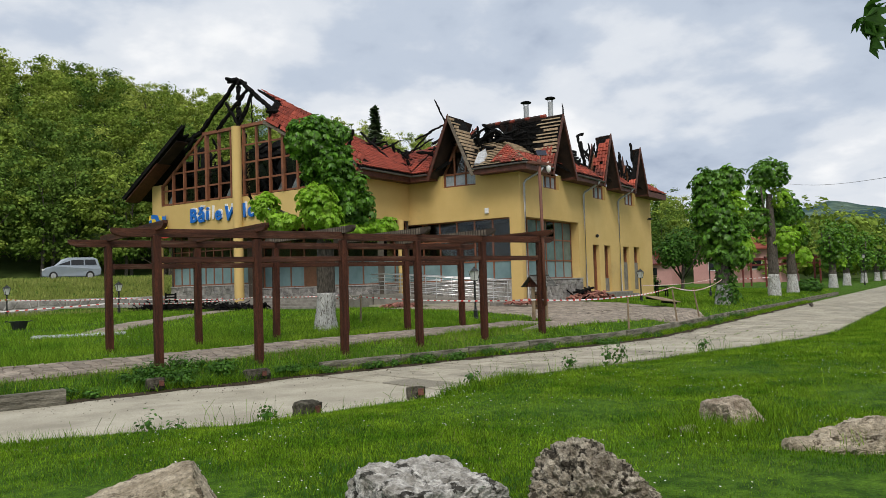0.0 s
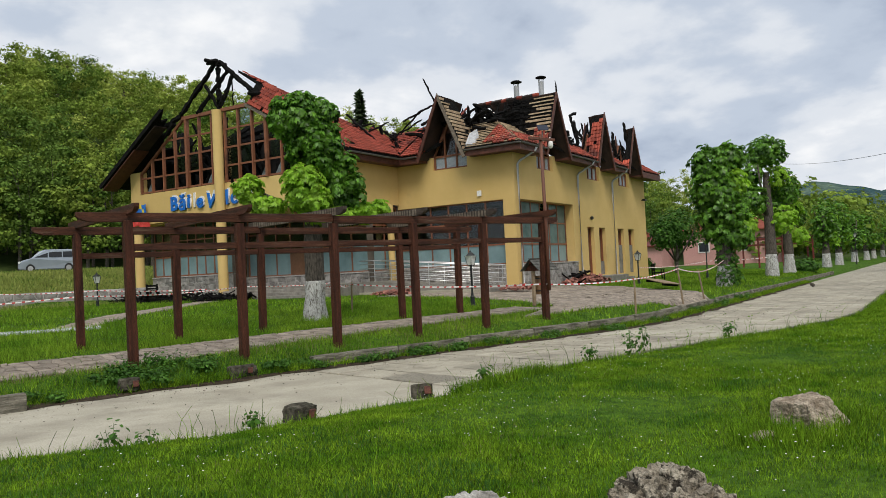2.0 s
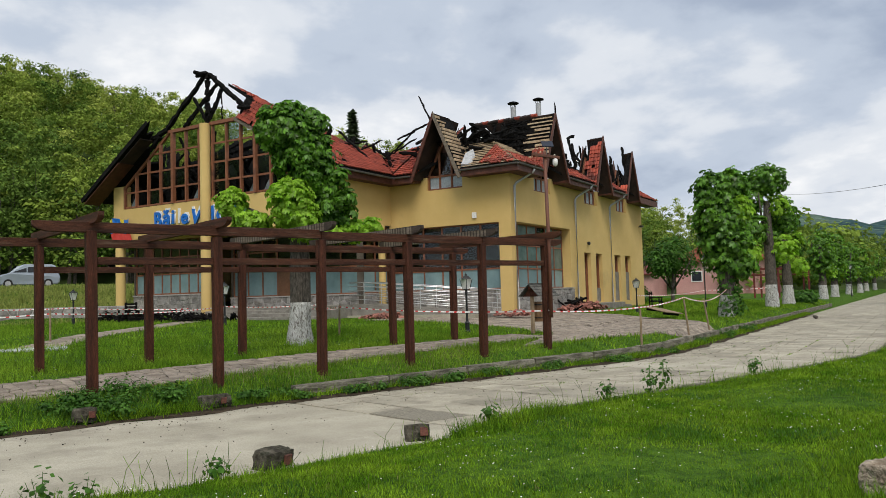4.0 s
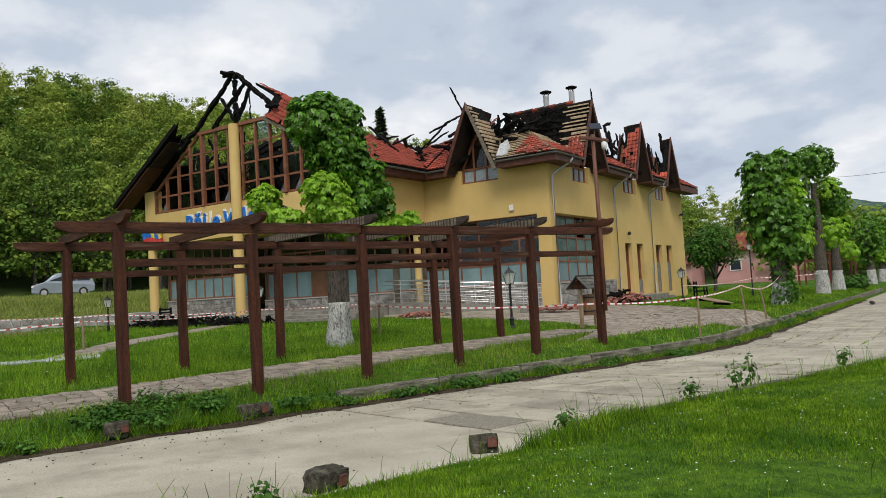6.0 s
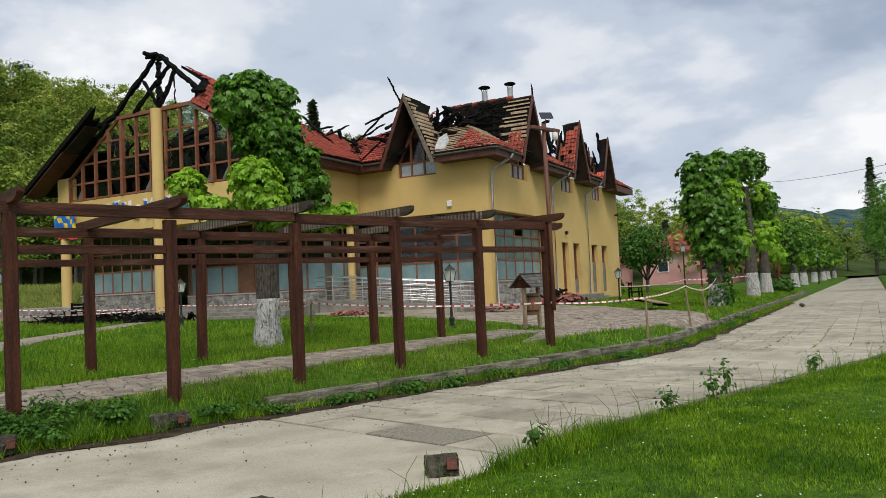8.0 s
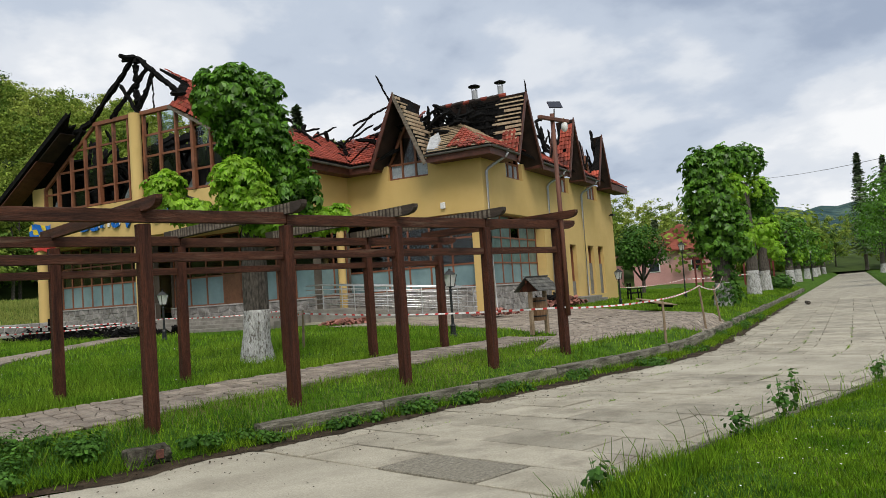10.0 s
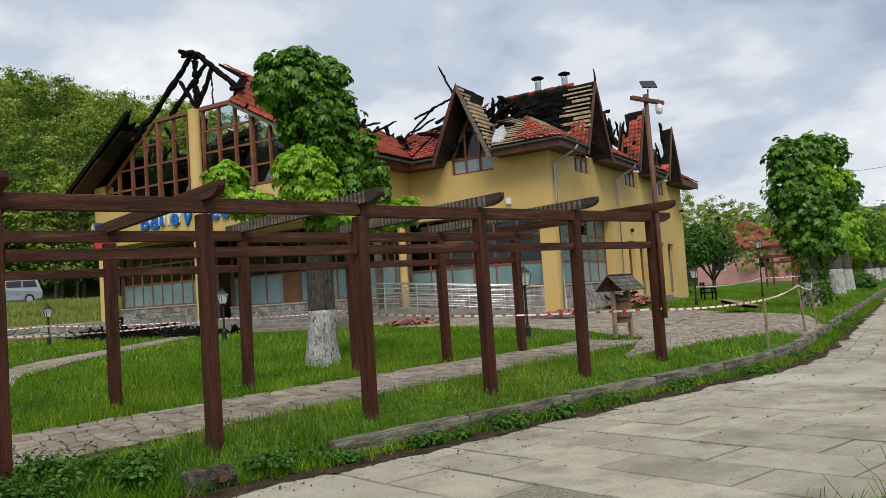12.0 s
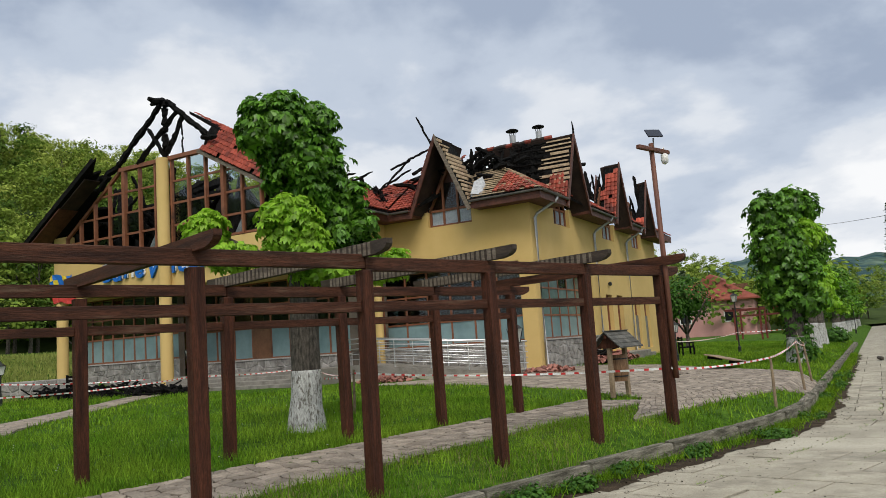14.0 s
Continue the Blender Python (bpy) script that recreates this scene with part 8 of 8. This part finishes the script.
# board lying on the court's edge and a pale sheet on the lawn
t = thing("hatch_board", "grey weathered board sheet propped on the grass", "board", pose(24.4, 27.0, 0.45, 14, 4, 25))
part("sheet", Geo().box(-0.95, 0.95, -0.5, 0.5, 0.10, 0.14), M["stick"], t, bevel=0.01)
part("batten", Geo().box(-0.8, 0.8, -0.4, -0.32, 0.0, 0.10).box(-0.8, 0.8, 0.32, 0.4, 0.0, 0.10), M["char"], t)
t = thing("pale_sheet", "pale bluish flat cover slab lying in the grass", "cover", pose(0.75, 24.2, float(height(0.75, 24.2)), 0, 0, -3))
part("slab", Geo().box(-1.2, 1.2, -0.45, 0.45, 0.0, 0.07), M["membrane"], t, bevel=0.02)
t = thing("fire_basket", "dark rusty iron basket in the grass", "basket", pose(-0.85, 28.0, float(height(-1.0, 28.0))) @ Matrix.Diagonal((0.75, 0.6, 0.75, 1)))
part("basket", Geo().lathe([(0.24, 0.05), (0.34, 0.4), (0.31, 0.4), (0.22, 0.08)], 8), M["iron"], t)
for a in (-1, 1):
    part("handle", Geo().tube([(a * 0.3, 0, 0.35), (a * 0.48, 0, 0.42), (a * 0.52, 0, 0.36)], 0.02, 6), M["iron"], t)
t = thing("broken_branch", "short dead branch piece on the promenade", "branch", pose(*map(float, plan(40, 13.3)), -0.22, 0, 0, 40))
part("wood", Geo().tube([(-0.4, 0, 0.08), (0, 0.05, 0.1), (0.35, 0, 0.06)], [0.09, 0.08, 0.04], 7), M["bark"], t, smooth=True)

# banner on the corner of the wing
ban = thing("banner", "torn blue, yellow and red banner on the wing's corner", "banner", HOUSE @ pose(-4.3, 21.75, 5.5))
g = Geo()
for i in range(6):
    for j in range(5):
        p = lambda a, b: (-0.06 - 0.08 * math.sin(a * 1.1 + b * 0.7), 0.75 - 0.27 * a - 0.05 * b, 0.6 - 0.26 * b + 0.08 * math.sin(a))
        col = 2 if j >= 3 else (1 if (i + 2 * j) % 3 == 0 else 0)
        g.add([p(i, j), p(i + 1, j), p(i + 1, j + 1), p(i, j + 1)], [(0, 1, 2, 3)], col)
part("cloth", g, [M["blue"], M["yellow"], M["red"]], ban)

# ---- neighbours ----
def pink_house():
    t = thing("pink_house", "low pink plastered house with a red hipped roof", "house", pose(84.5, 71.1, 0.9, 0, 0, 29.85) @ Matrix.Diagonal((1.36, 1.36, 1.2, 1)))
    part("wall", Geo().box(0, 10, 0, 8.2, -0.6, 3.5), M["pink"], t)
    e = 0.45
    g = Geo().add([(-e, -e, 3.45), (10 + e, -e, 3.45), (10 + e, 8.2 + e, 3.45), (-e, 8.2 + e, 3.45), (3.2, 4.1, 6.4), (7, 4.1, 6.4), (-e, -e, 3.3), (10 + e, -e, 3.3), (10 + e, 8.2 + e, 3.3), (-e, 8.2 + e, 3.3)], [(0, 1, 5, 4), (1, 2, 5), (2, 3, 4, 5), (3, 0, 4), (6, 7, 1, 0), (7, 8, 2, 1), (8, 9, 3, 2), (9, 6, 0, 3), (9, 8, 7, 6)])
    part("roof", g, M["farroof"], t, "red tiled hipped roof")
    for y in (1.6, 5.6):
        w = part("window", Geo().box(-0.05, 0.03, y, y + 1.1, 1.1, 2.3), M["white"], t)
        part("pane", Geo().box(-0.07, -0.052, y + 0.1, y + 1.0, 1.2, 2.2), M["carglass"], w)
    part("dormer", Geo().box(1.6, 3.0, 0.6, 2.2, 4.2, 5.0), M["door"], t)


M["farroof"] = material("red_far_roof", (0.21, 0.05, 0.032), (0.30, 0.08, 0.05), 1.0, 12, 0.8, 0.3, stretch=(1, 1, 4))
pink_house()
t = thing("shed", "small outbuilding with a red roof and pink wall", "shed", pose(75.0, 80.8, 0.9, 0, 0, 29.85) @ Matrix.Diagonal((1.3, 1.3, 1.1, 1)))
part("wall", Geo().box(0, 4.5, 0, 5.5, -0.6, 2.3), M["pink"], t)
part("roof", Geo().prism([(-0.4, 2.2), (4.9, 3.4), (4.9, 3.55), (-0.4, 2.35)], lambda p, s: (p[0], -0.3 + 6.1 * s, p[1])), M["redwood"], t, "dark red sheet roof")
part("window", Geo().box(-0.05, 0.02, 1.5, 2.9, 0.9, 1.8), M["carglass"], t)
part("chimney", Geo().box(3.2, 3.7, 2.2, 2.7, 3.1, 4.2), M["farroof"], t)
build_pergola("pergola", "dark red timber pergola beside the far promenade", pose(58.6, 53.6, 0.3, 0, 0, -60.15), 4, lambda i: 0.05, lambda i: 0.05, M["redwood"], M["redwood"])

# ---- road, low wall and car at the foot of the hill ----
g = Geo()
xs = np.arange(-60, 22, 3.0)
for x in xs:
    for y in (62.2, 67.5):
        yy = y + 0.25 * max(0.0, x - 4)
        g.v.append((float(x), yy, float(height(x, yy)) + 0.05))
for i in range(len(xs) - 1):
    g.f.append((2 * i, 2 * i + 2, 2 * i + 3, 2 * i + 1))
    g.k.append(0)
tagged(part("road", g, M["asphalt"]), "pale asphalt road along the foot of the hill", "road", kind="structure")
lw = thing("low_wall", "low grey-pink stone retaining wall below the bank", "wall", kind="structure")
part("core", Geo().box(-16, 7.0, 46.5, 46.9, 0.3, 1.38), M["mortar"], lw)
stone_cladding("wall_stone", "x", 46.5, -1, -16, 7.0, 0.55, 1.38, 31, lw, 0.5)


def car():
    t = thing("car", "silver-grey people carrier standing on the road", "car", pose(1.5, 64.3, float(height(1.5, 64.3)) + 0.06, 0, 0, 180) @ Matrix.Diagonal((0.9, 1, 1.02, 1)))
    prof = [(-2.15, 0.35), (-2.2, 0.75), (-2.08, 1.02), (-1.9, 1.5), (-1.6, 1.62), (0.3, 1.63), (0.75, 1.5), (1.3, 1.05), (1.95, 0.9), (2.2, 0.65), (2.2, 0.32), (1.75, 0.25), (-1.7, 0.25)]
    part("body", Geo().prism(prof, lambda p, s: (p[0], (-0.88 + 1.76 * s) * (1 if p[1] < 1.1 else 0.86), p[1])), M["car"], t, bevel=0.05)
    for sd in (-1, 1):
        for q in ([(-1.85, 1.08), (-1.72, 1.5), (-0.95, 1.52), (-0.95, 1.08)], [(-0.88, 1.08), (-0.88, 1.52), (0.05, 1.52), (0.05, 1.08)], [(0.12, 1.08), (0.12, 1.52), (0.35, 1.52), (1.02, 1.08)]):
            part("side_window", Geo().prism(q, lambda p, s: (p[0], sd * (0.865 - 0.28 * (p[1] - 1.08) + 0.015 * s), p[1])), M["carglass"], t)
        for x in (-1.35, 1.35):
            w = part("wheel", Geo().tube([(x, sd * 0.72, 0.32), (x, sd * 0.91, 0.32)], 0.32, 18), M["rubber"], t)
            part("rim", Geo().tube([(x, sd * 0.90, 0.32), (x, sd * 0.925, 0.32)], 0.2, 12), M["zinc"], w)
        part("headlight", Geo().box(1.85, 2.19, sd * 0.84 - 0.1, sd * 0.84 + 0.03, 0.68, 0.84), M["lampglass"], t, bevel=0.02)
    part("windscreen", Geo().add([(0.82, -0.7, 1.47), (0.82, 0.7, 1.47), (1.28, 0.78, 1.1), (1.28, -0.78, 1.1), (0.86, -0.7, 1.49), (0.86, 0.7, 1.49), (1.32, 0.78, 1.12), (1.32, -0.78, 1.12)], [(0, 1, 2, 3), (4, 5, 6, 7), (0, 1, 5, 4), (2, 3, 7, 6)]), M["carglass"], t)


car()

# overhead cable far down the promenade
part_cable = part("overhead_cable", Geo().tube([(84 - 2.6 * k, 71.5 - 2.9 * k, 12.9 - 0.42 * k + 0.012 * (k - 8) ** 2) for k in range(18)], 0.014, 4), M["iron"])
tagged(part_cable, "thin dark overhead cable", "cable")

# leafy twig hanging into view beside the first step of the walk
tw = thing("chestnut_twig", "dark chestnut twig hanging from an overhead branch", "twig", pose(3.74, 2.5, 2.80))
part("stem", Geo().tube([(0.9, -0.3, 0.5), (0.4, -0.1, 0.25), (0.1, 0, 0.05)], [0.02, 0.012, 0.006], 6), M["bark"], tw)
crown("foliage", tw, [(0.2, 0, 0.02, 0.24, 0.2, 0.13)], 20, 0.13, M["weed"], 210)
